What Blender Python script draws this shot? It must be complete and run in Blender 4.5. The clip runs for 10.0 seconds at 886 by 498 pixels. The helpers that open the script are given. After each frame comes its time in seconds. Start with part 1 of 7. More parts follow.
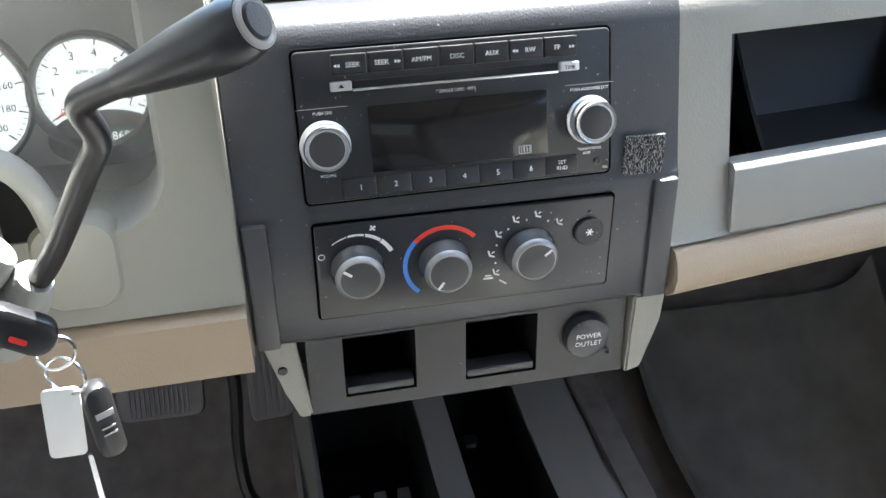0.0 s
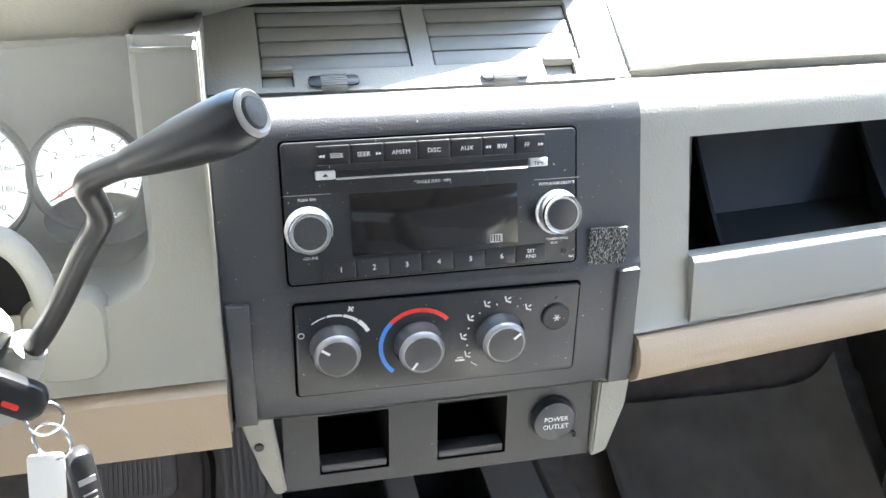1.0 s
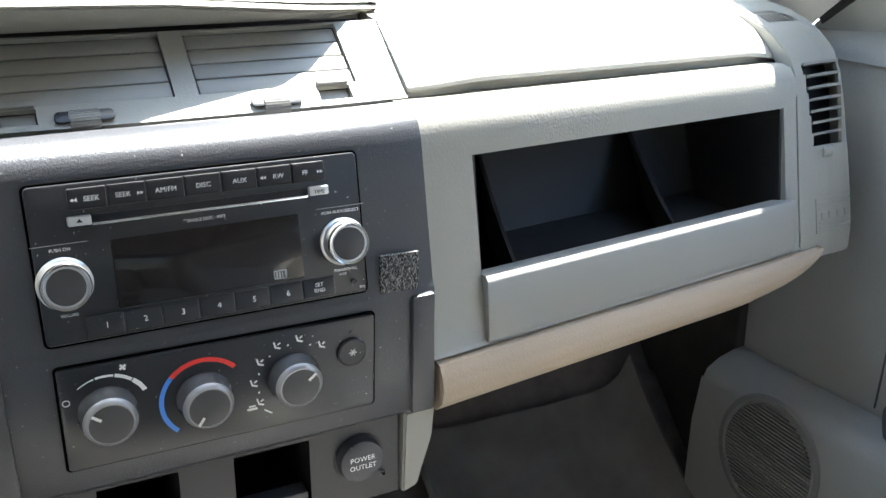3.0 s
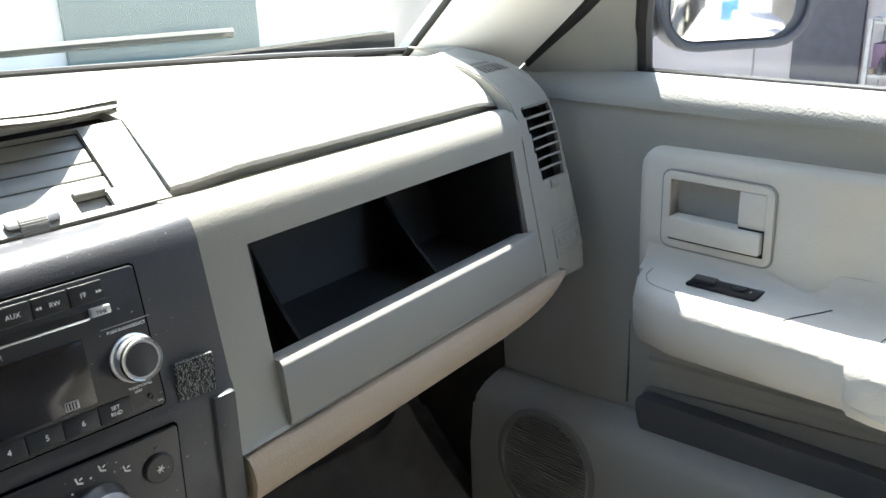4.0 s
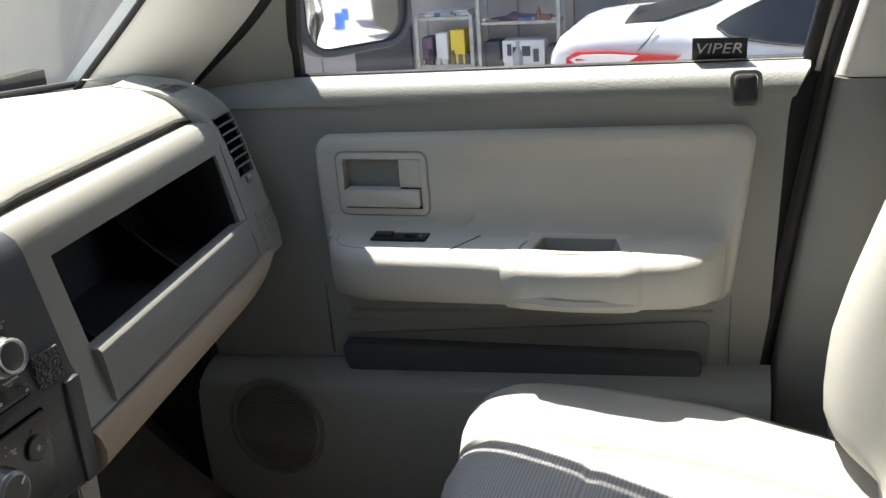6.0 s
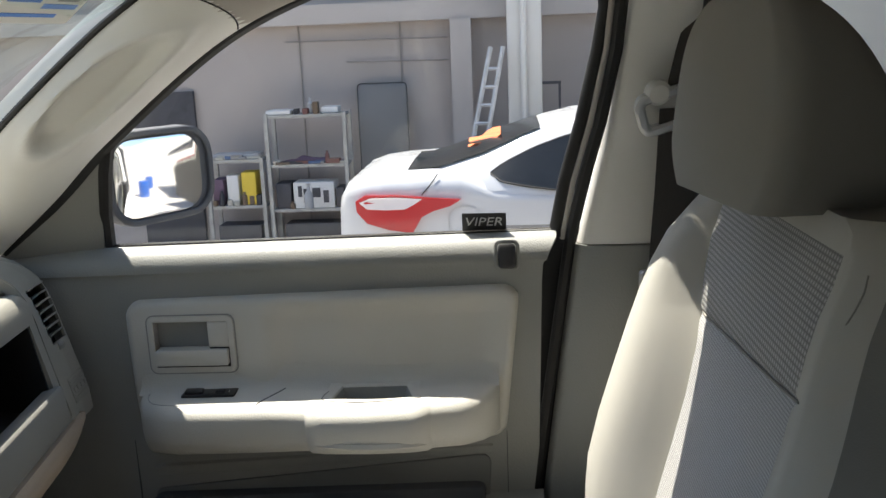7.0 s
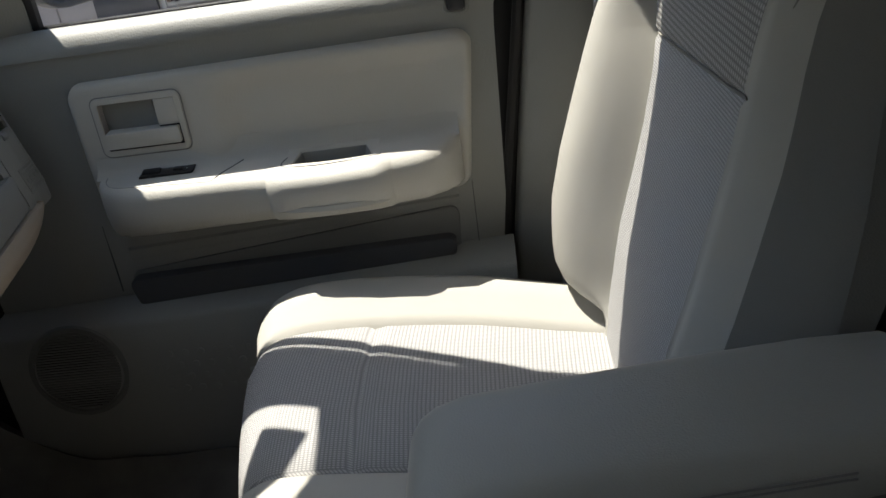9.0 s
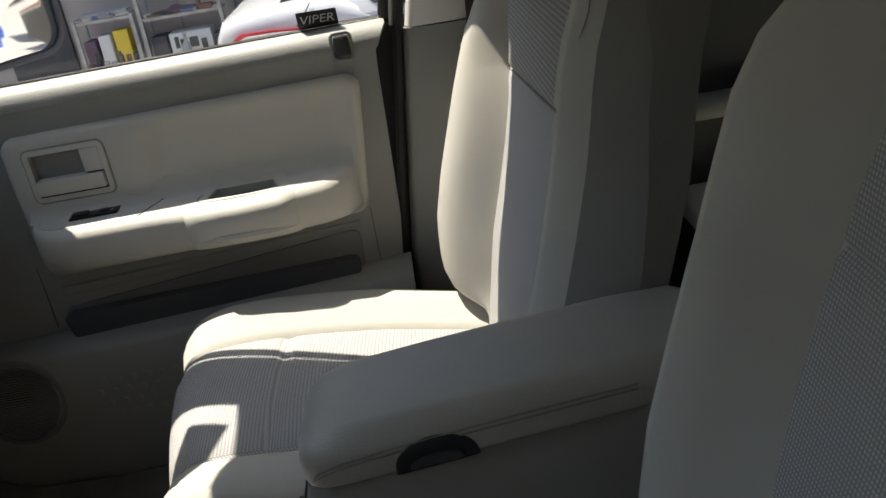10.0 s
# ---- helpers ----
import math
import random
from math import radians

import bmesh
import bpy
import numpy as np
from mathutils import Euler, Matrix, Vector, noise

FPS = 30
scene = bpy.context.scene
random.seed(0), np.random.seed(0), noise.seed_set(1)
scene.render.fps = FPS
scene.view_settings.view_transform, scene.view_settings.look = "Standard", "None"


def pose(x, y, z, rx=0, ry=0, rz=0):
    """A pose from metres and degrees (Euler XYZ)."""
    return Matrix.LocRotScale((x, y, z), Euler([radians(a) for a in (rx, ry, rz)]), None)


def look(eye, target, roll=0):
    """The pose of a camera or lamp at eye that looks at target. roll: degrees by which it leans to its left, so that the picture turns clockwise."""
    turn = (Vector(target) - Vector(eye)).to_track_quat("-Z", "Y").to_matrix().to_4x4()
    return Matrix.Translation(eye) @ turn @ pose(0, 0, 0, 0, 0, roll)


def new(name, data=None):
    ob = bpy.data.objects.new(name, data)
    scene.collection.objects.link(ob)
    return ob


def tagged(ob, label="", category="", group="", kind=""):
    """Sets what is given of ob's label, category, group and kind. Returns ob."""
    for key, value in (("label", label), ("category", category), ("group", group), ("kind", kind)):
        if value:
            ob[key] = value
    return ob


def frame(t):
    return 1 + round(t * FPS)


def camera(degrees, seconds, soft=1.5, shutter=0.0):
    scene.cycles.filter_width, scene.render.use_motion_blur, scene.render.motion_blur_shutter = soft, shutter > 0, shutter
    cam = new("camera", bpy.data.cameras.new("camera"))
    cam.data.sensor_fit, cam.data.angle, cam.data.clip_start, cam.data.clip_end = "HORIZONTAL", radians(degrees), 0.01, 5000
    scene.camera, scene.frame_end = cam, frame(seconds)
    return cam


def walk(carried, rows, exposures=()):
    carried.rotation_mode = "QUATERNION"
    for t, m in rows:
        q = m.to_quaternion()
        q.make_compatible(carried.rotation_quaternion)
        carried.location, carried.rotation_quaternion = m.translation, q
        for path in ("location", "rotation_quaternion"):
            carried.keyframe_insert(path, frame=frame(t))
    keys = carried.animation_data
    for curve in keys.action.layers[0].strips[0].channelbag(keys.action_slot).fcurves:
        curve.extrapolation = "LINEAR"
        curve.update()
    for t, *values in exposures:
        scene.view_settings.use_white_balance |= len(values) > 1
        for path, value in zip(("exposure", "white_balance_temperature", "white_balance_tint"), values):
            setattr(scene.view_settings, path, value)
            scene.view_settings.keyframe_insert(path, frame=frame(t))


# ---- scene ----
from mathutils import bvhtree
cam = camera(52.0, 10.0)
PATH = [
    (0, (-0.119, -0.505, 1.459), (0.25, 1.185, 0.457), -1.0),
    (0.5, (-0.127, -0.525, 1.462), (0.267, 1.232, 0.592), 0.3),
    (1, (-0.124, -0.536, 1.467), (0.314, 1.236, 0.651), 0.9),
    (1.5, (-0.127, -0.543, 1.467), (0.337, 1.254, 0.721), 0.4),
    (2, (-0.123, -0.541, 1.468), (0.39, 1.25, 0.74), 0.8),
    (2.2, (-0.122, -0.529, 1.466), (0.531, 1.199, 0.7), 0.8),
    (3.3, (-0.099, -0.499, 1.453), (0.821, 1.122, 0.728), -0.3),
    (3.5, (-0.109, -0.476, 1.458), (0.925, 1.087, 0.76), -2.1),
    (3.8, (-0.103, -0.497, 1.472), (1.131, 0.896, 0.830), -1.8),
    (4, (-0.137, -0.494, 1.487), (1.202, 0.83, 0.812), -1.6),
    (4.5, (-0.187, -0.5, 1.49), (1.306, 0.594, 0.734), -2.4),
    (5, (-0.259, -0.5, 1.5), (1.378, 0.347, 0.726), -2.0),
    (5.2, (-0.285, -0.51, 1.512), (1.365, 0.308, 0.732), -3.2),
    (6.3, (-0.414, -0.495, 1.522), (1.428, -0.028, 0.897), -4.1),
    (6.5, (-0.448, -0.505, 1.549), (1.428, -0.125, 0.969), -4.1),
    (7, (-0.501, -0.52, 1.592), (1.445, -0.372, 1.155), -2.3),
    (7.5, (-0.495, -0.507, 1.594), (1.474, -0.489, 1.244), -0.5),
    (8, (-0.452, -0.525, 1.566), (1.475, -0.487, 1.034), -4.0),
    (8.2, (-0.453, -0.529, 1.551), (1.440, -0.491, 0.951), -5.1),
    (8.5, (-0.455, -0.547, 1.548), (1.394, -0.492, 0.785), -6.8),
    (9, (-0.489, -0.551, 1.54), (1.3, -0.407, 0.657), -8.0),
    (9.5, (-0.566, -0.58, 1.547), (1.192, -0.387, 0.613), -11.7),
    (9.7, (-0.612, -0.596, 1.550), (1.186, -0.480, 0.652), -10.9),
    (10, (-0.666, -0.612, 1.554), (1.168, -0.614, 0.757), -9.6),
]
walk(cam, [(t, look(eye, target, roll)) for t, eye, target, roll in PATH],
     exposures=[(0.0, 3.50, 6250, 7), (0.5, 3.84, 6250, 7), (1.0, 3.98, 6250, 7), (1.6, 4.05, 6250, 7), (2.2, 3.22, 6250, 7), (3.5, 3.24, 6450, 6), (4.0, 2.65, 6550, 6), (4.5, 2.45, 6650, 6), (5.0, 2.04, 6700, 7), (6.5, 1.40, 6800, 7), (7.5, 1.14, 6950, 8), (8.5, 0.95, 6800, 8), (9.4, 0.86, 6900, 8), (10.0, 0.96, 7200, 9)])

# ---- light ----
SUN = Vector((0.31, 0.345, 1.0)).normalized()
world = bpy.data.worlds.new("sky")
scene.world = world
world.use_nodes = True
sky = world.node_tree.nodes.new("ShaderNodeTexSky")
sky.sky_type, sky.sun_disc = "NISHITA", False
sky.sun_elevation, sky.sun_rotation = math.asin(SUN.z), math.atan2(SUN.x, SUN.y)
world.node_tree.links.new(sky.outputs[0], world.node_tree.nodes["Background"].inputs[0])
world.node_tree.nodes["Background"].inputs[1].default_value = 0.14
sun = new("sun", bpy.data.lights.new("sun", "SUN"))
sun.data.energy, sun.data.angle, sun.data.color = 5.0, radians(0.6), (1.0, 0.96, 0.9)
sun.matrix_world = look(SUN * 20, (0, 0, 0))


# ---- materials ----
def surf(name, col, rough=0.5, metal=0.0, grain=0.0, bump=0.0, var=0.06, blotch=6.0, spec=0.5, col2=None, streak=0.0, dust=0.0, kind="noise"):
    """A surface with fine relief of that many marks a metre, and slow blotches of colour."""
    m = bpy.data.materials.new(name)
    m.use_nodes = True
    nt = m.node_tree
    b = nt.nodes["Principled BSDF"]
    b.inputs["Roughness"].default_value, b.inputs["Metallic"].default_value = rough, metal
    b.inputs["Specular IOR Level"].default_value = spec
    tc = nt.nodes.new("ShaderNodeTexCoord")
    big = nt.nodes.new("ShaderNodeTexNoise")
    big.inputs["Scale"].default_value, big.inputs["Detail"].default_value = blotch, 5
    nt.links.new(tc.outputs["Object"], big.inputs["Vector"])
    ramp = nt.nodes.new("ShaderNodeMix")
    ramp.data_type = "RGBA"
    c = Vector(col)
    c2 = Vector(col2) if col2 else c * (1 - 2 * var)
    ramp.inputs["A"].default_value, ramp.inputs["B"].default_value = (*c2, 1), (*(c * (1 + var)), 1)
    nt.links.new(big.outputs["Fac"], ramp.inputs["Factor"])
    last = ramp.outputs["Result"]
    if dust:
        sp = nt.nodes.new("ShaderNodeTexNoise")
        sp.inputs["Scale"].default_value, sp.inputs["Detail"].default_value = 420, 3
        nt.links.new(tc.outputs["Object"], sp.inputs["Vector"])
        cut = nt.nodes.new("ShaderNodeMapRange")
        cut.inputs["From Min"].default_value, cut.inputs["From Max"].default_value = 0.70, 0.77
        cut.inputs["To Max"].default_value = dust
        nt.links.new(sp.outputs["Fac"], cut.inputs["Value"])
        dm = nt.nodes.new("ShaderNodeMix")
        dm.data_type = "RGBA"
        dm.inputs["B"].default_value = (0.55, 0.54, 0.5, 1)
        nt.links.new(cut.outputs["Result"], dm.inputs["Factor"])
        nt.links.new(last, dm.inputs["A"])
        last = dm.outputs["Result"]
    nt.links.new(last, b.inputs["Base Color"])
    rr = nt.nodes.new("ShaderNodeMapRange")
    rr.inputs["To Min"].default_value, rr.inputs["To Max"].default_value = max(rough - 0.08, 0.02), min(rough + 0.08, 1)
    nt.links.new(big.outputs["Fac"], rr.inputs["Value"])
    nt.links.new(rr.outputs["Result"], b.inputs["Roughness"])
    if bump:
        if kind == "leather":
            t = nt.nodes.new("ShaderNodeTexVoronoi")
            t.feature = "SMOOTH_F1"
            t.inputs["Scale"].default_value = grain
            o = t.outputs["Distance"]
        else:
            t = nt.nodes.new("ShaderNodeTexNoise")
            t.inputs["Scale"].default_value, t.inputs["Detail"].default_value = grain, 3
            o = t.outputs["Fac"]
        nt.links.new(tc.outputs["Object"], t.inputs["Vector"])
        bp = nt.nodes.new("ShaderNodeBump")
        bp.inputs["Strength"].default_value, bp.inputs["Distance"].default_value = bump, 0.0012
        nt.links.new(o, bp.inputs["Height"])
        nt.links.new(bp.outputs["Normal"], b.inputs["Normal"])
    return m


def weave(name, dark, light, pitch, squash=1.0):
    """Knitted mesh cloth: rows of small light stitches on a darker ground."""
    m = surf(name, light, 0.92, spec=0.15, var=0.05)
    nt = m.node_tree
    b = nt.nodes["Principled BSDF"]
    tc = nt.nodes.new("ShaderNodeTexCoord")
    sep = nt.nodes.new("ShaderNodeSeparateXYZ")
    nt.links.new(tc.outputs["Object"], sep.inputs[0])

    def op(kind, a, bb=None):
        n = nt.nodes.new("ShaderNodeMath")
        n.operation = kind
        for i, v in enumerate((a, bb)):
            if v is None:
                continue
            if isinstance(v, (int, float)):
                n.inputs[i].default_value = v
            else:
                nt.links.new(v, n.inputs[i])
        return n.outputs[0]

    k = 2 * math.pi / pitch
    along = op("SUBTRACT", sep.outputs["Z"], sep.outputs["Y"])
    a = op("SINE", op("MULTIPLY", sep.outputs["X"], k))
    c = op("SINE", op("MULTIPLY", along, k * squash))
    h = op("POWER", op("MULTIPLY", op("ADD", op("MULTIPLY", a, 0.5), 0.5), op("ADD", op("MULTIPLY", c, 0.5), 0.5)), 0.55)
    mix = nt.nodes.new("ShaderNodeMix")
    mix.data_type = "RGBA"
    mix.inputs["A"].default_value, mix.inputs["B"].default_value = (*dark, 1), (*light, 1)
    nt.links.new(h, mix.inputs["Factor"])
    nt.links.new(mix.outputs["Result"], b.inputs["Base Color"])
    bp = nt.nodes.new("ShaderNodeBump")
    bp.inputs["Strength"].default_value, bp.inputs["Distance"].default_value = 0.6, 0.001
    nt.links.new(h, bp.inputs["Height"])
    nt.links.new(bp.outputs["Normal"], b.inputs["Normal"])
    return m


def glass(name, tint=(1, 1, 1), gloss=1.0):
    m = bpy.data.materials.new(name)
    m.use_nodes = True
    nt = m.node_tree
    nt.nodes.remove(nt.nodes["Principled BSDF"])
    tr, gl, mx, lw, pw, ml = (nt.nodes.new(n) for n in ("ShaderNodeBsdfTransparent", "ShaderNodeBsdfGlossy", "ShaderNodeMixShader", "ShaderNodeLayerWeight", "ShaderNodeMath", "ShaderNodeMath"))
    tr.inputs[0].default_value = (*tint, 1)
    gl.inputs["Roughness"].default_value = 0.01
    lw.inputs["Blend"].default_value = 0.5
    pw.operation, pw.inputs[1].default_value = "POWER", 5.0
    ml.operation, ml.inputs[1].default_value, ml.inputs[2].default_value = "MULTIPLY_ADD", 0.6 * gloss, 0.025 * gloss
    nt.links.new(lw.outputs["Facing"], pw.inputs[0])
    nt.links.new(pw.outputs[0], ml.inputs[0])
    nt.links.new(ml.outputs[0], mx.inputs[0])
    nt.links.new(tr.outputs[0], mx.inputs[1])
    nt.links.new(gl.outputs[0], mx.inputs[2])
    nt.links.new(mx.outputs[0], nt.nodes["Material Output"].inputs[0])
    return m


M_PAD = surf("dash_pad", (0.40, 0.385, 0.335), 0.55, grain=380, bump=0.28, kind="leather", spec=0.35)
M_FACE = surf("dash_face", (0.275, 0.268, 0.238), 0.48, grain=520, bump=0.17, kind="leather", spec=0.4)
M_VENT = surf("vent_plastic", (0.235, 0.23, 0.212), 0.5, grain=700, bump=0.08)
M_TAN = surf("tan_panel", (0.37, 0.295, 0.22), 0.55, grain=500, bump=0.2, kind="leather", spec=0.35)
M_FASCIA = surf("lower_fascia", (0.033, 0.034, 0.036), 0.4, grain=900, bump=0.22, spec=0.45, dust=0.2)
M_BEZEL = surf("bezel", (0.047, 0.049, 0.055), 0.34, grain=900, bump=0.25, spec=0.5, dust=0.45)
M_BLACK = surf("black_plastic", (0.014, 0.014, 0.016), 0.35, grain=1200, bump=0.05)
M_RADIO = surf("radio_face", (0.020, 0.021, 0.024), 0.3, grain=1000, bump=0.04, dust=0.7)
M_LCD = surf("display", (0.012, 0.010, 0.010), 0.08, spec=0.5)
M_CHROME = surf("satin_chrome", (0.78, 0.78, 0.78), 0.22, metal=1.0, grain=300, bump=0.03)
M_SILVER = surf("silver_ring", (0.62, 0.63, 0.64), 0.35, metal=0.8)
# Silver tone puts the sky glint on the knob edge into colour.
M_KNOBR = surf("knob_rim", (0.30, 0.30, 0.305), 0.34, metal=0.6, var=0.1, blotch=120)
M_KNOBF = surf("knob_face", (0.05, 0.05, 0.053), 0.36, grain=1500, bump=0.12, var=0.12, blotch=90)
M_KNOB = surf("knob", (0.035, 0.035, 0.037), 0.4, grain=1500, bump=0.1)
M_KNOBG = surf("knob_grey", (0.075, 0.075, 0.078), 0.25, spec=0.7)
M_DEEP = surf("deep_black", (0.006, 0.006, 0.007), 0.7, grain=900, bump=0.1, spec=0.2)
M_WHITE = surf("print_white", (0.8, 0.8, 0.8), 0.5, var=0.02)
M_GREYP = surf("print_grey", (0.36, 0.36, 0.36), 0.5, var=0.02)
M_RED = surf("print_red", (0.75, 0.04, 0.03), 0.45, var=0.02)
M_BLUE = surf("print_blue", (0.06, 0.24, 0.75), 0.45, var=0.02)


def hooks(name):
    """Hook tape: uneven upright rows of pale hooks on black."""
    m = surf(name, (0.02, 0.02, 0.02), 0.85, spec=0.2)
    nt = m.node_tree
    tc, mp, no, cut, mix = (nt.nodes.new(n) for n in ("ShaderNodeTexCoord", "ShaderNodeMapping", "ShaderNodeTexNoise", "ShaderNodeMapRange", "ShaderNodeMix"))
    mp.inputs["Scale"].default_value = (1900, 600, 600)
    no.inputs["Scale"].default_value, no.inputs["Detail"].default_value = 1.0, 3
    cut.inputs["From Min"].default_value, cut.inputs["From Max"].default_value = 0.50, 0.60
    mix.data_type = "RGBA"
    mix.inputs["A"].default_value, mix.inputs["B"].default_value = (0.022, 0.022, 0.023, 1), (0.25, 0.25, 0.245, 1)
    nt.links.new(tc.outputs["Object"], mp.inputs["Vector"])
    nt.links.new(mp.outputs["Vector"], no.inputs["Vector"])
    nt.links.new(no.outputs["Fac"], cut.inputs["Value"])
    nt.links.new(cut.outputs["Result"], mix.inputs["Factor"])
    nt.links.new(mix.outputs["Result"], nt.nodes["Principled BSDF"].inputs["Base Color"])
    return m


M_VELCRO = hooks("velcro")
M_BIN = surf("bin", (0.022, 0.0225, 0.024), 0.6, grain=900, bump=0.2)
M_DOORG = surf("door_grey", (0.30, 0.303, 0.285), 0.5, grain=420, bump=0.28, kind="leather", spec=0.4)
# Insert tone lowered to put the shade of the handle hollow into colour.
M_WELLSH = surf("handle_well", (0.40, 0.375, 0.355), 0.6, grain=420, bump=0.2, kind="leather", spec=0.3)
# Seat tone darkened: shade on the console side put into the colour.
M_SEATSH = surf("seat_side_shade", (0.22, 0.215, 0.20), 0.6, grain=700, bump=0.25, kind="leather", spec=0.3)
M_DOORL = surf("door_light", (0.585, 0.57, 0.52), 0.55, grain=420, bump=0.22, kind="leather", spec=0.35)
# Darker door grey: pocket shade put into colour; also the speaker grille's tone.
M_POCKET = surf("grille_and_pocket_shade", (0.19, 0.192, 0.187), 0.6, grain=700, bump=0.3)
M_DOORD = surf("door_dark", (0.075, 0.078, 0.085), 0.7, grain=900, bump=0.3)
M_SEAT = surf("seat_cloth", (0.485, 0.472, 0.43), 0.95, grain=1400, bump=0.35, spec=0.12)
M_WEAVE = weave("seat_mesh", (0.275, 0.274, 0.274), (0.53, 0.525, 0.515), 0.0034, 0.8)
M_WEAVEB = weave("seat_mesh_open", (0.20, 0.196, 0.19), (0.46, 0.45, 0.435), 0.0056, 0.8)
# Darker than the seat cloth to stand for shade on the headrests.
M_HEADC = surf("headrest_cloth_shaded", (0.27, 0.26, 0.235), 0.95, grain=1400, bump=0.35, spec=0.12)
M_ARM = surf("armrest_vinyl", (0.36, 0.35, 0.31), 0.42, grain=700, bump=0.25, kind="leather")
M_TRAYRIM = surf("tray_rim", (0.185, 0.18, 0.172), 0.36, grain=700, bump=0.2)
M_CONS = surf("console_plastic", (0.23, 0.22, 0.21), 0.5, grain=700, bump=0.2)
# Darkened carpet copy: the footwell's deep shade put into the colour.
M_FWALL = surf("footwell_shade", (0.05, 0.047, 0.044), 1.0, grain=900, bump=1.0, var=0.2, blotch=30, spec=0.05)
M_CARPET = surf("carpet", (0.165, 0.148, 0.138), 1.0, grain=900, bump=1.0, var=0.25, blotch=40, spec=0.05)
M_HEADL = surf("headliner", (0.46, 0.43, 0.39), 0.95, grain=600, bump=0.3, spec=0.1)
M_PILLAR = surf("pillar_trim", (0.78, 0.77, 0.73), 0.5, grain=500, bump=0.15)
M_GAP = surf("dark_gap", (0.003, 0.003, 0.003), 0.95, spec=0.0)
M_RUBBER = surf("rubber", (0.012, 0.012, 0.013), 0.6)
M_BELT = surf("belt_web", (0.055, 0.05, 0.047), 0.8, grain=800, bump=0.5)
M_GLASS = glass("window_glass")
M_SHIELD = glass("windshield_glass", (0.97, 1.0, 0.98), 1.3)
# Tint added to the unseen back window to dim the rear cab.
M_TINT = glass("tinted_glass", (0.30, 0.32, 0.31))
M_REARG = glass("rear_side_glass", (0.80, 0.82, 0.81))
M_MIRROR = surf("mirror", (0.9, 0.9, 0.9), 0.02, metal=1.0, var=0.0)
M_STEEL = surf("steel", (0.6, 0.6, 0.6), 0.25, metal=1.0)
M_PEDAL = surf("pedal_rubber", (0.12, 0.115, 0.12), 0.7, grain=500, bump=0.2)
M_DIAL = surf("glow_dial", (0.82, 0.82, 0.8), 0.6, var=0.02)
# Glow added to brighten the dials; the lit trip figures share it.
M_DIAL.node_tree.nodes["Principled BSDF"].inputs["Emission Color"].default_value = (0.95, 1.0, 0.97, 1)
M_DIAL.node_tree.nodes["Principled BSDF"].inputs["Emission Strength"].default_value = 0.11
M_TAG = surf("paper_tag", (0.85, 0.85, 0.83), 0.6, var=0.03)


# ---- mesh helpers ----
def root_loc(ob):
    while ob.parent:
        ob = ob.parent
    return ob.location


def put_mesh(name, bm, material, smooth=True):
    me = bpy.data.meshes.new(name)
    bmesh.ops.recalc_face_normals(bm, faces=bm.faces)
    bm.to_mesh(me)
    bm.free()
    me.materials.append(material)
    for p in me.polygons:
        p.use_smooth = smooth
    return me


def sharp(me, deg=38):
    me.set_sharp_from_angle(angle=radians(deg))
    return me


def part(name, bm, material, parent, label="", deg=38):
    """Links bm, given in the world, as one mesh under a thing or a part."""
    me = sharp(put_mesh(name, bm, material), deg)
    me.transform(Matrix.Translation(-root_loc(parent)))
    ob = new(name, me)
    ob.parent = parent
    return tagged(ob, label=label)


def thing(name, loc, label, category, group="", kind=""):
    ob = new(name)
    ob.empty_display_size = 0.05
    ob.location = loc
    return tagged(ob, label, category, group, kind)


def single(name, bm, material, label, category="", group="", kind="", deg=38):
    me = sharp(put_mesh(name, bm, material), deg)
    vs = np.array([v.co for v in me.vertices])
    loc = Vector(((vs[:, 0].min() + vs[:, 0].max()) / 2, (vs[:, 1].min() + vs[:, 1].max()) / 2, vs[:, 2].min()))
    me.transform(Matrix.Translation(-loc))
    ob = new(name, me)
    ob.location = loc
    return tagged(ob, label, category, group, kind)


def box(x0, x1, y0, y1, z0, z1, bev=0.0, seg=2, m=None, bm=None):
    bm = bm or bmesh.new()
    r = bmesh.ops.create_cube(bm, size=1)
    mid = Matrix.Translation(((x0 + x1) / 2, (y0 + y1) / 2, (z0 + z1) / 2)) @ Matrix.Diagonal((abs(x1 - x0), abs(y1 - y0), abs(z1 - z0), 1))
    bmesh.ops.transform(bm, matrix=mid, verts=r["verts"])
    if bev:
        es = list({e for v in r["verts"] for e in v.link_edges})
        out = bmesh.ops.bevel(bm, geom=es, offset=bev, segments=seg, affect="EDGES", profile=0.5)
        vs = list({v for f in out["faces"] for v in f.verts} | {v for v in r["verts"] if v.is_valid})
    else:
        vs = r["verts"]
    if m is not None:
        bmesh.ops.transform(bm, matrix=m, verts=list({w for v in vs for f in v.link_faces for w in f.verts}))
    return bm


def rrect(w, h, r, n=5):
    """The outline of a rounded rectangle, anticlockwise."""
    r = min(r, w / 2 - 1e-5, h / 2 - 1e-5)
    pts = []
    for cx, cy, a0 in ((w / 2 - r, h / 2 - r, 0), (-w / 2 + r, h / 2 - r, 90), (-w / 2 + r, -h / 2 + r, 180), (w / 2 - r, -h / 2 + r, 270)):
        for i in range(n + 1):
            a = radians(a0 + 90 * i / n)
            pts.append((cx + r * math.cos(a), cy + r * math.sin(a)))
    return pts


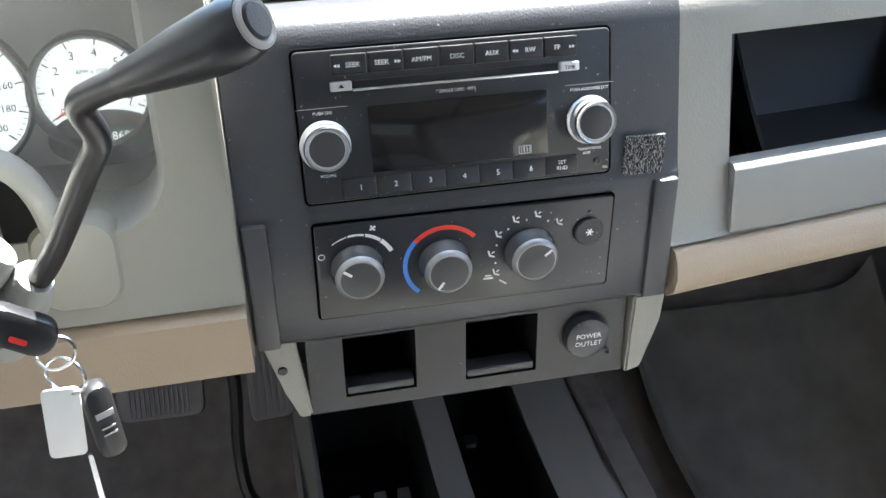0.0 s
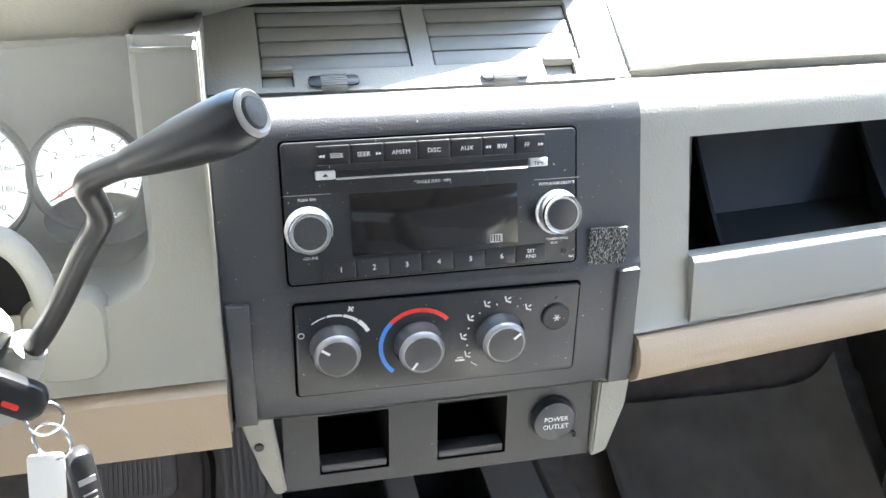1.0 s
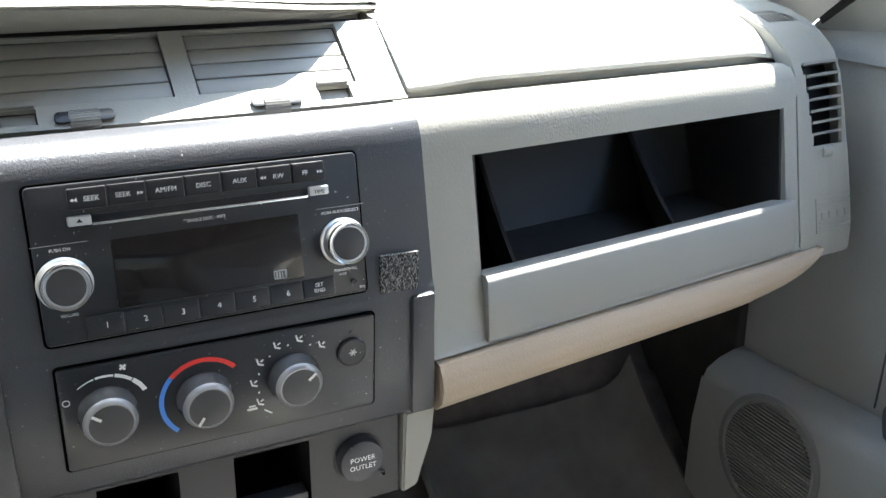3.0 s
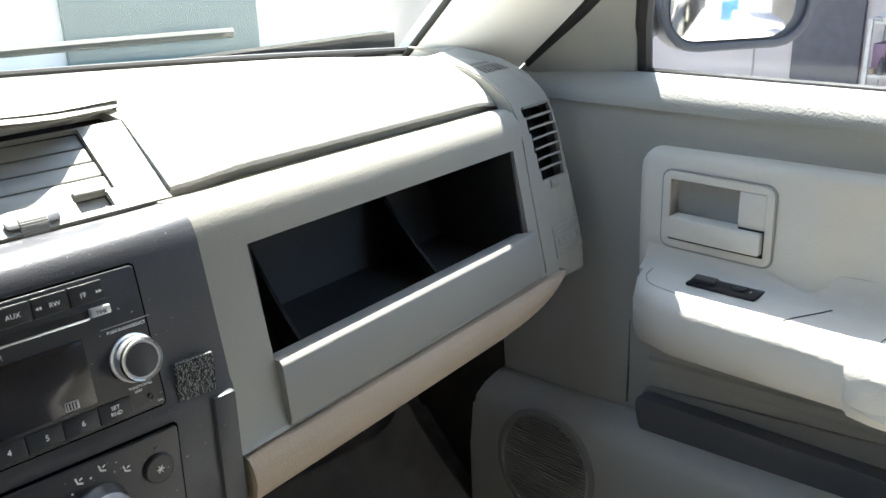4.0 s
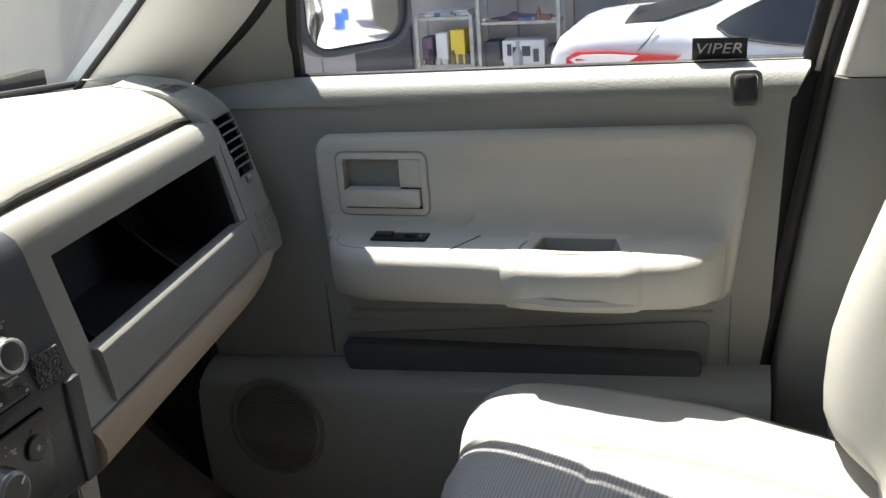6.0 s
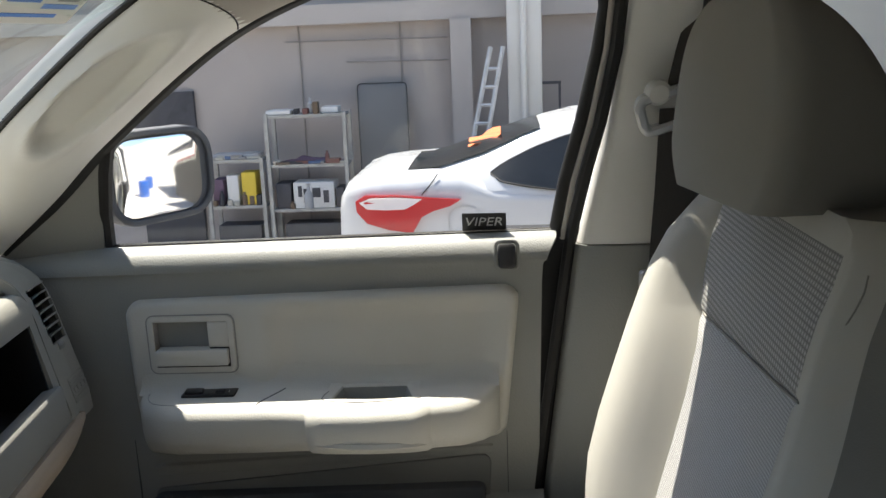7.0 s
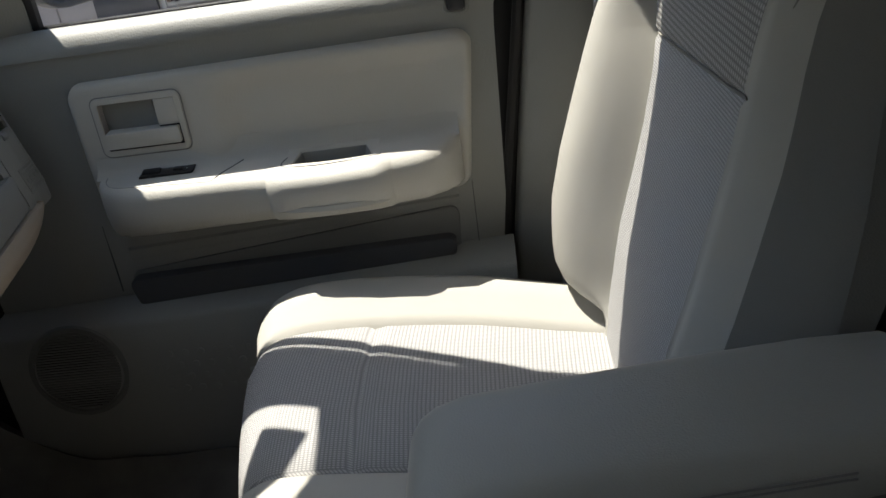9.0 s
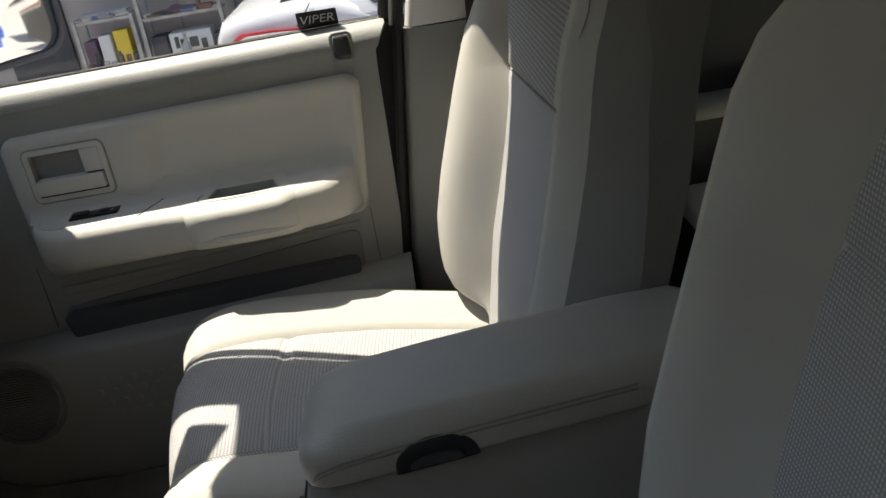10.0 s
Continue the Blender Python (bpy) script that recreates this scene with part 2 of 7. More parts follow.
def loft(rings, m=None, cap0=True, cap1=True, closed=True, bm=None):
    bm = bm or bmesh.new()
    m = m or Matrix()
    vv = [[bm.verts.new(m @ Vector(p)) for p in ring] for ring in rings]
    n = len(rings[0])
    for a, b in zip(vv, vv[1:]):
        for i in range(n if closed else n - 1):
            j = (i + 1) % n
            bm.faces.new((a[i], a[j], b[j], b[i]))
    if closed and cap0:
        bm.faces.new(vv[0][::-1])
    if closed and cap1:
        bm.faces.new(vv[-1])
    return bm


def plate(w, h, r, t, m, edge=0.0, n=5, bm=None):
    """A rounded plate on the local xy plane, t thick towards +z, with a rounded rim."""
    e = min(edge, t * 0.9)
    rings = [[(x, y, 0) for x, y in rrect(w, h, r, n)]]
    if e:
        rings.append([(x, y, t - e) for x, y in rrect(w, h, r, n)])
        rings.append([(x, y, t - e * 0.3) for x, y in rrect(w - e * 0.6, h - e * 0.6, r, n)])
        rings.append([(x, y, t) for x, y in rrect(w - 2 * e, h - 2 * e, r, n)])
    else:
        rings.append([(x, y, t) for x, y in rrect(w, h, r, n)])
    return loft(rings, m, bm=bm)


def ring_plate(w, h, r, band, t, m, n=5, bm=None):
    """A rounded frame: outline w by h, a band wide, t thick."""
    o, i = rrect(w, h, r, n), rrect(w - 2 * band, h - 2 * band, max(r - band, 0.0005), n)
    s = 0.25 * min(band, t)
    o2, i2 = rrect(w - 2 * s, h - 2 * s, r, n), rrect(w - 2 * band + 2 * s, h - 2 * band + 2 * s, max(r - band, 0.0005), n)
    rings = [[(x, y, 0) for x, y in o], [(x, y, t - s) for x, y in o], [(x, y, t) for x, y in o2],
             [(x, y, t) for x, y in i2], [(x, y, t - s) for x, y in i], [(x, y, 0) for x, y in i]]
    return loft(rings + [rings[0]], m, cap0=False, cap1=False, bm=bm)


def lathe(profile, m, n=28, bm=None):
    """Turns (radius, height) pairs about the local z axis."""
    rings = [[(r * math.cos(2 * math.pi * i / n), r * math.sin(2 * math.pi * i / n), h) for i in range(n)] for r, h in profile]
    return loft(rings, m, bm=bm)


def smooth_path(pts, n=6):
    """A path through the points, rounded (Catmull-Rom)."""
    p = [Vector(q) for q in pts]
    p = [p[0] * 2 - p[1]] + p + [p[-1] * 2 - p[-2]]
    out = []
    for a, b, c, d in zip(p, p[1:], p[2:], p[3:]):
        for i in range(n):
            t = i / n
            out.append(0.5 * (2 * b + (c - a) * t + (2 * a - 5 * b + 4 * c - d) * t * t + (3 * b - a - 3 * c + d) * t ** 3))
    return out + [p[-2]]


def tube(pts, radii, n=10, bm=None, flat=1.0, cap=True):
    pts = [Vector(p) for p in pts]
    radii = radii if isinstance(radii, (list, tuple)) else [radii] * len(pts)
    up = Vector((0.13, 0.31, 0.94))
    rings = []
    for i, p in enumerate(pts):
        d = (pts[min(i + 1, len(pts) - 1)] - pts[max(i - 1, 0)]).normalized()
        s = d.cross(up).normalized()
        u = s.cross(d)
        up = u
        rings.append([p + (s * math.cos(2 * math.pi * k / n) + u * math.sin(2 * math.pi * k / n) * flat) * radii[i] for k in range(n)])
    return loft(rings, cap0=cap, cap1=cap, bm=bm)


def sheet(fn, us, vs, thick=0.0, skip=None, bm=None):
    """The surface fn(u, v) over the given steps, with depth thick against its normal."""
    bm = bm or bmesh.new()
    vv = [[bm.verts.new(fn(u, v)) for v in vs] for u in us]
    fs = []
    for i in range(len(us) - 1):
        for j in range(len(vs) - 1):
            if skip and skip((us[i] + us[i + 1]) / 2, (vs[j] + vs[j + 1]) / 2):
                continue
            fs.append(bm.faces.new((vv[i][j], vv[i + 1][j], vv[i + 1][j + 1], vv[i][j + 1])))
    for row in vv:
        for v in row:
            if not v.link_faces:
                bm.verts.remove(v)
    if thick:
        bmesh.ops.recalc_face_normals(bm, faces=bm.faces)
        bmesh.ops.solidify(bm, geom=bm.faces[:], thickness=thick)
    return bm


def steps(a, b, n):
    return [a + (b - a) * i / n for i in range(n + 1)]


def lerp(x, xs, ys):
    return float(np.interp(x, xs, ys))


def frame_at(origin, right, up):
    """The pose of a face: local x to the right, y up along it, z out of it."""
    x = Vector(right).normalized()
    y = Vector(up)
    y = (y - x * y.dot(x)).normalized()
    z = x.cross(y)
    m = Matrix((x, y, z)).transposed().to_4x4()
    m.translation = origin
    return m


def words(name, text, size, m, material, parent, label="", align="CENTER", squeeze=1.0, depth=0.0002):
    cu = bpy.data.curves.new(name, "FONT")
    cu.body, cu.size, cu.align_x, cu.align_y, cu.extrude = text, size, align, "CENTER", depth
    cu.resolution_u = 2
    tmp = bpy.data.objects.new(name, cu)
    scene.collection.objects.link(tmp)
    bpy.context.view_layer.update()
    me = bpy.data.meshes.new_from_object(tmp.evaluated_get(bpy.context.evaluated_depsgraph_get()))
    bpy.data.objects.remove(tmp)
    me.transform(Matrix.Translation(-root_loc(parent)) @ m @ Matrix.Diagonal((squeeze, 1, 1, 1)))
    me.materials.clear()
    me.materials.append(material)
    ob = new(name, me)
    ob.parent = parent
    return tagged(ob, label=label)


def bars(rects, m, t=0.0004, bm=None):
    """Small printed bars: (x, y, width, height, turn in degrees) on a face."""
    bm = bm or bmesh.new()
    for x, y, w, h, a in rects:
        q = m @ pose(x, y, 0, 0, 0, a)
        loft([[(-w / 2, -h / 2, 0), (w / 2, -h / 2, 0), (w / 2, h / 2, 0), (-w / 2, h / 2, 0)],
              [(-w / 2, -h / 2, t), (w / 2, -h / 2, t), (w / 2, h / 2, t), (-w / 2, h / 2, t)]], q, bm=bm)
    return bm


def arc_band(r0, r1, a0, a1, m, t=0.0005, n=20, bm=None):
    rings = []
    for i in range(n + 1):
        a = radians(a0 + (a1 - a0) * i / n)
        c, s = math.cos(a), math.sin(a)
        rings.append([(r0 * c, r0 * s, 0), (r1 * c, r1 * s, 0), (r1 * c, r1 * s, t), (r0 * c, r0 * s, t)])
    return loft(rings, m, bm=bm)


# ---- dashboard ----
def fy(x):
    """How far the face has drawn forward at x, towards the door."""
    return 0.165 * (x - 0.195) if x > 0.14 else 0.165 * (0.14 - 0.195)


def fz(x):
    return -0.030 * (x - 0.195) if x > 0.14 else 0.0016


def glass_base(x):
    return 0.50 - 0.35 * x * x


dash = thing("dashboard", (0, 0.2, 1.1), "grey-khaki moulded dashboard with black centre stack and open bin", "dashboard")
SEAM = [(0.0620, 1.3105), (0.0620, 1.3182), (0.0574, 1.3210), (0.0580, 1.3232), (0.0625, 1.3272), (0.082, 1.3410), (0.113, 1.3624), (0.165, 1.3655)]
PAD = [(0.0760, 1.3120), (0.0735, 1.3194), (0.0632, 1.3222), (0.0640, 1.3255), (0.0690, 1.3310), (0.090, 1.3460), (0.125, 1.3595), (0.17, 1.364)]


def pad_at(x, s):
    k = s * 7
    i = min(int(k), 6)
    a, b = PAD[i], PAD[i + 1]
    y, z = a[0] + (b[0] - a[0]) * (k - i), a[1] + (b[1] - a[1]) * (k - i)
    a, b = SEAM[i], SEAM[i + 1]
    fl = (a[0] + (b[0] - a[0]) * (k - i), a[1] + (b[1] - a[1]) * (k - i))
    w = min(max((x - 0.158) / 0.07, 0), 1)
    w = w * w * (3 - 2 * w)
    return fl[0] * (1 - w) + (y + fy(x)) * w, fl[1] * (1 - w) + (z + fz(x)) * w


def pad_fn(x, s):
    if s <= 1:
        y, z = pad_at(x, s)
    else:
        y0, z0 = pad_at(x, 1)
        t = (s - 1)
        y, z = y0 + (glass_base(x) - y0) * t, z0 + (1.358 - 0.035 * abs(x) - z0) * t
    e = max(0, x - 0.53) / 0.05
    return (x, y, z - 0.006 * e * e)


part("upper_pad", sheet(pad_fn, steps(0.1585, 0.25, 10) + steps(0.27, 0.592, 17), steps(0, 1, 28) + steps(1.15, 2, 6), 0.006), M_PAD, dash, "sunlit pebbled beige-grey upper pad")

# the brow over the instruments, running out to a point
LX, LY, LZ = (-0.72, -0.30, -0.16, -0.12, 0.0, 0.10, 0.171), (0.020, 0.017, 0.012, 0.048, 0.080, 0.091, 0.140), (1.388, 1.392, 1.3915, 1.389, 1.3830, 1.3745, 1.3668)
BX, BY, BZ = (-0.72, -0.30, -0.185, -0.14, -0.10, 0.128, 0.171), (0.090, 0.090, 0.094, 0.106, 0.1200, 0.1230, 0.1475), (1.342, 1.342, 1.346, 1.357, 1.3635, 1.3635, 1.365)


def brow_fn(x, s):
    ly, lz, by, bz = lerp(x, LX, LY), lerp(x, LX, LZ), lerp(x, BX, BY), lerp(x, BX, BZ)
    if s <= 1:
        return (x, by + (ly - by) * s + 0.004 * math.sin(math.pi * s), bz + (lz - bz) * s)
    if s <= 1.3:
        t = (s - 1) / 0.3
        return (x, ly + 0.012 * t - 0.002 * math.sin(math.pi * t), lz + 0.003 * math.sin(t * 1.57))
    t = (s - 1.3) / 1.0
    return (x, ly + 0.012 + (glass_base(x) - ly - 0.012) * t, lz + 0.003 + (1.358 - 0.03 * abs(x) - lz - 0.003) * t)


part("brow", sheet(brow_fn, steps(-0.72, -0.2, 10) + steps(-0.16, 0.171, 16), [0, 0.25, 0.5, 0.75, 0.92, 1, 1.08, 1.16, 1.3, 1.5, 1.8, 2.3], 0.005), M_PAD, dash, "overhanging brow shading the gauges", deg=60)
# pad beyond the brow's point, up to the seam
part("centre_pad", sheet(lambda x, s: (x, lerp(s, (0, 0.4, 1), (0.1475, 0.16, 0.48)), lerp(s, (0, 0.4, 1), (1.3645, 1.3655, 1.352)) - 0.0015),
                         steps(0.12, 0.158, 3), [0, 0.4, 0.7, 1], 0.004), M_PAD, dash)

# centre vent panel
VM = frame_at((0, 0.0835, 1.3385), (1, 0, 0), (0, 0.063, 0.0475))
VH = 0.0395


def vent_panel_skip(x, v):
    hole = -0.017 < v < VH - 0.0015 and (-0.100 < x < 0.003 or 0.018 < x < 0.1255)
    notch = -0.031 < v < -0.019 and (-0.100 < x < -0.079 or 0.096 < x < 0.119)
    return hole or notch


part("vent_panel", sheet(lambda x, v: VM @ Vector((x, v, -0.0015 * math.cos((x - 0.01) * 11))), [-0.136, -0.118, -0.100, -0.079, -0.045, -0.02, 0.003, 0.018, 0.04, 0.07, 0.096, 0.119, 0.1255, 0.14, 0.1577],
                         [-VH + 0.0040, -0.031, -0.019, -0.017, 0.0, 0.02, VH - 0.0015, VH], 0.004, vent_panel_skip), M_FACE, dash, "grey panel round the centre air vents")
part("vent_back", sheet(lambda x, v: VM @ Vector((x, v, -0.012)), steps(-0.13, 0.15, 2), steps(-VH + 0.004, VH - 0.004, 2), 0.002), M_DOORD, dash)
for x0, x1 in ((-0.0992, 0.0022), (0.0188, 0.1247)):
    for k in range(4):
        v0 = -0.0165 + k * 0.0136
        part("slat", box(x0, x1, v0, v0 + 0.0126, -0.006, -0.002 - 0.0006 * k, 0.0015, 2, VM), M_VENT, dash)
for x in (-0.053, 0.0655):
    part("wheel_recess", plate(0.034, 0.0085, 0.003, 0.001, VM @ pose(x, -0.0285, 0.0003), 0.0004), M_BLACK, dash)
    bm = lathe([(0.0001, 0), (0.0079, 0), (0.0084, 0.001), (0.0084, 0.017), (0.0079, 0.018), (0.0001, 0.018)], VM @ pose(x - 0.009, -0.0285, -0.0062, 0, 90, 0), 26)
    wheel = part("vent_wheel", bm, M_VENT, dash, "ribbed grey thumb wheel")
    bm = bmesh.new()
    for k in range(12):
        a = radians(20 + 12 * k)
        box(-0.0085, 0.0085, -0.0004, 0.0004, 0.0082, 0.0088, m=VM @ pose(x, -0.0285, -0.0062) @ pose(0, 0, 0, math.degrees(a) - 90), bm=bm)
    part("ribs", bm, M_VENT, wheel)
for x0, x1 in ((-0.0995, -0.0795), (0.0965, 0.1185)):
    part("notch_floor", box(x0 + 0.0005, x1 - 0.0005, -0.0308, -0.0192, -0.0075, -0.0055, 0, 1, VM), M_VENT, dash)
    part("tab", box(x0, x1, -0.0185, -0.0145, -0.004, 0.002, 0.001, 2, VM), M_VENT, dash)

# passenger face with the opening of the bin
FACE = [(0.074, 1.3132), (0.050, 1.3158), (0.040, 1.3135), (0.032, 1.3055), (0.0278, 1.2935), (0.0258, 1.2795), (0.006, 1.197), (-0.0055, 1.150), (-0.0085, 1.147), (-0.002, 1.144)]


def face_fn(x, s):
    i = min(int(s), 8)
    a, b = FACE[i], FACE[i + 1]
    return (x, a[0] + (b[0] - a[0]) * (s - i) + fy(x), a[1] + (b[1] - a[1]) * (s - i) + fz(x))


part("face", sheet(face_fn, [0.1455, 0.16, 0.18, 0.1935] + steps(0.22, 0.535, 9) + [0.5535, 0.5725], [0, 0.5, 1, 1.5, 2, 2.5, 3, 3.5, 4, 4.5, 5, 5.5, 6, 6.5, 7, 7.5, 8, 9], 0.006,
                   lambda x, s: 0.1935 < x < 0.5535 and 5 < s < 8), M_FACE, dash, "pebbled khaki-grey face round the open bin")


def lid_fn(x, s):
    prof = [(0.020, 1.1925), (0.005, 1.1965), (-0.0010, 1.1972), (-0.0042, 1.1938), (-0.0092, 1.153), (-0.0085, 1.1488), (0.002, 1.1470)]
    i = min(int(s), 5)
    a, b = prof[i], prof[i + 1]
    return (x, a[0] + (b[0] - a[0]) * (s - i) + fy(x), a[1] + (b[1] - a[1]) * (s - i) + fz(x))


bf = sheet(lid_fn, [0.1942, 0.1957] + steps(0.24, 0.54, 8) + [0.5555, 0.558], steps(0, 6, 12), 0.004)
for x in (0.1942, 0.558):
    loft([[Vector(lid_fn(x, q)) + Vector((d, 0, 0)) for q in steps(0.5, 6, 11)] + [Vector(lid_fn(x, 6)) + Vector((d, 0.014, 0)), Vector(lid_fn(x, 0.5)) + Vector((d, 0.012, -0.004))] for d in (-0.0008, 0.0008)], bm=bf)
part("bin_front", bf, M_VENT, dash, "grey front panel of the open bin with worn pale lip")
bin_ = sheet(lambda x, s: (x, lerp(s, (0, 1, 2, 3), (0.008, 0.13, 0.17, 0.03)) + fy(x), lerp(s, (0, 1, 2, 3), (1.158, 1.166, 1.278, 1.281)) + fz(x)), steps(0.1945, 0.5525, 8), steps(0, 3, 9), 0.003)
for x in (0.1945, 0.5525):
    loft([[(x + d, y + fy(x), z + fz(x)) for y, z in ((0.004, 1.155), (0.135, 1.16), (0.175, 1.281), (0.028, 1.281))] for d in (-0.002, 0.002)], bm=bin_)
part("bin", bin_, M_BIN, dash, "dark charcoal bin lining")
for x, lean in ((0.255, 0.02), (0.44, 0.045)):
    part("divider", sheet(lambda u, v: (x - 0.012 + lean * (u ** 2) * (1 - v) + 0.03 * u, lerp(u, (0, 1), (0.012, 0.16)) + fy(x), 1.163 + fz(x) + v * (0.012 + 0.085 * u ** 1.3)), steps(0, 1, 10), steps(0, 1, 3), 0.003), M_BIN, dash)

TAN = [(-0.004, 1.1445), (-0.012, 1.1435), (-0.017, 1.137), (-0.0195, 1.127), (-0.017, 1.115), (-0.007, 1.1055), (0.12, 1.099)]


def tan_fn(x, s):
    i = min(int(s), 5)
    a, b = TAN[i], TAN[i + 1]
    e = min(max(0, x - 0.47) / 0.135, 1)
    k = math.sqrt(1 - e * e) * 0.97 + 0.03
    y, z = a[0] + (b[0] - a[0]) * (s - i), a[1] + (b[1] - a[1]) * (s - i)
    return (x, y + fy(x) + 0.006 * (1 - k), 1.1445 + (z - 1.1445) * k + fz(x))


tan = sheet(tan_fn, steps(0.149, 0.47, 6) + steps(0.49, 0.59, 6) + [0.598, 0.605], steps(0, 6, 18), 0.005)
loft([[Vector(tan_fn(0.1486, q)) + Vector((d, 0, 0)) for q in steps(0, 6, 18)] for d in (0.0, 0.0012)], bm=tan)
part("lower_panel", tan, M_TAN, dash, "tan lower dashboard panel")

# end pod with the outer vent
PZ, PY = (1.128, 1.150, 1.197, 1.279, 1.302, 1.322, 1.338, 1.349, 1.356), (-0.008, -0.006, 0.006, 0.0258, 0.033, 0.045, 0.068, 0.105, 0.165)


def pod_y(x, z):
    e = max(0, x - 0.615)
    k = min(max((0.600 - x) / 0.024, 0), 1)
    back = 0.001 * k * k * min(max((z - 1.312) / 0.02, 0), 1)
    return lerp(z, PZ, PY) + fy(min(x, 0.62)) + back + 2.5 * e * e + 60 * max(0, x - 0.68) ** 2


def in_vent(x, z):
    t = (1.310 - z) / 0.076
    return 0 < t < 1 and 0.5865 + 0.012 * t < x < 0.6405 + 0.004 * t


POD_Z, POD_X = (1.128, 1.18, 1.22, 1.267, 1.31, 1.333, 1.356), (0.688, 0.689, 0.684, 0.671, 0.651, 0.640, 0.634)


def pod_fn(x, z):
    # past the vent the end turns away, and it is narrower towards the top
    u = max(0, x - 0.643) / 0.072
    e = lerp(z, POD_Z, POD_X)
    xx = x if not u else 0.643 + (e - 0.643) * math.sin(min(u, 1) * 1.5708)
    return (xx, pod_y(min(xx, 0.643), z) + 0.004 * u + 0.075 * (1 - math.cos(min(u, 1) * 1.5708)), z + fz(xx) * 0.6)


pod = part("end_pod", sheet(pod_fn, [0.5735] + steps(0.577, 0.643, 22) + steps(0.65, 0.715, 10), steps(1.128, 1.222, 8) + steps(1.2265, 1.319, 22) + steps(1.326, 1.356, 8), 0.004, in_vent), M_FACE, dash, "grey end of the dashboard by the door")
part("vent_box", sheet(lambda x, z: (x, pod_y(x, z) + 0.02, z + fz(x) * 0.6), steps(0.580, 0.65, 3), steps(1.225, 1.32, 3), 0.002), M_BLACK, dash)
for k in range(7):
    t = (k + 0.5) / 7
    z = 1.310 - 0.076 * t
    bm = bmesh.new()
    rings = []
    for x in steps(0.587 + 0.012 * t, 0.640 + 0.004 * t, 5):
        y = pod_y(x, z)
        rings.append([(x, y + 0.001, z - 0.0012), (x, y + 0.001, z + 0.0014), (x, y + 0.016, z - 0.0060), (x, y + 0.016, z - 0.0075)])
    part("slat", loft(rings, bm=bm), M_VENT, dash)
part("vent_wheel", lathe([(0.0001, 0), (0.006, 0.0005), (0.0065, 0.002), (0.0065, 0.012), (0.0001, 0.0125)], Matrix.Translation((0.612, pod_y(0.615, 1.228) + 0.003, 1.2205)) @ pose(0, 0, 0, 0, 90, 0), 18), M_VENT, dash)
def on_pod(x0, x1, z0, z1, h=0.0011, bm=None):
    """A low ridge lying on the pod's face."""
    bm = bm or bmesh.new()
    rings = []
    for x in steps(x0, x1, 8):
        p, q = Vector(pod_fn(x, z0)), Vector(pod_fn(x, z1))
        rings.append([p + Vector((0, 0.001, 0)), p - Vector((0, h, 0)), q - Vector((0, h, 0)), q + Vector((0, 0.001, 0))])
    return loft(rings, bm=bm)


part("pod_flange", sheet(lambda z, s: (0.5736, pod_y(0.5736, z) + 0.002 + 0.012 * s, z + fz(0.5736) * 0.6 - 0.001 - 0.008 * s), steps(1.30, 1.356, 14), [0, 0.5, 1], 0.0015), M_FACE, dash)
part("pad_end_filler", box(0.5600, 0.6050, 0.146, 0.20, 1.285, 1.328, 0.003), M_FACE, dash)
mp = on_pod(0.599, 0.660, 1.1850, 1.1862)
on_pod(0.599, 0.660, 1.1530, 1.1542, bm=mp)
on_pod(0.599, 0.6003, 1.1530, 1.1862, bm=mp)
part("moulded_plate", mp, M_FACE, dash)
mk = bmesh.new()
for z in (1.1800, 1.1752, 1.1618, 1.1575):
    on_pod(0.604, 0.657, z, z + 0.0013, bm=mk)
for i in range(4):
    on_pod(0.608 + 0.012 * i, 0.617 + 0.012 * i, 1.1655, 1.1715, bm=mk)
part("moulded_mark", mk, M_FACE, dash)
TG = bmesh.new()
for k in range(8):
    x = 0.588 + 0.0072 * k
    on_pod(x, x + 0.0050, 1.3435, 1.3485, 0.0006, bm=TG)
on_pod(0.588, 0.643, 1.3480, 1.3500, 0.0006, bm=TG)
part("demister_slots", TG, M_BLACK, dash)
part("pod_top", sheet(lambda x, s: (x, pod_y(x, 1.356) - 0.004 + s * (glass_base(x) - 0.01 - pod_y(x, 1.356)), 1.355 + fz(x) * 0.6 - 0.001 - 0.016 * s), steps(0.574, 0.640, 5), steps(0, 1, 6), 0.003), M_FACE, dash)

# black centre bezel: side profile in y and z
BEZ = [(0.0535, 1.3125), (0.046, 1.3165), (0.030, 1.3195), (0.014, 1.3180), (0.005, 1.3120), (0.0005, 1.302), (-0.0185, 1.2105), (-0.0215, 1.2045), (-0.0215, 1.118), (-0.018, 1.1135), (-0.006, 1.112)]


def bez_x(z, side):
    return lerp(z, (1.11, 1.17, 1.32), (-0.1315, -0.1365, -0.1365)) if side < 0 else lerp(z, (1.11, 1.17, 1.32), (0.1465, 0.1445, 0.1435))


def bez_fn(u, s):
    i = min(int(s), 9)
    a, b = BEZ[i], BEZ[i + 1]
    y, z = a[0] + (b[0] - a[0]) * (s - i), a[1] + (b[1] - a[1]) * (s - i)
    return (bez_x(z, -1) + (bez_x(z, 1) - bez_x(z, -1)) * u, y + 0.0035 * (2 * u - 1) ** 6, z - 0.0004 * u)


bezel = part("centre_bezel", sheet(bez_fn, [0, 0.015, 0.05] + steps(0.1, 0.9, 8) + [0.95, 0.985, 1], [0, 0.5, 1, 1.5, 2, 2.5, 3, 3.5, 4, 4.5, 5, 5.5, 6, 6.5, 7, 7.5, 8, 8.5, 9, 10], 0.006), M_BEZEL, dash, "scratched dusty black plastic centre bezel", deg=50)
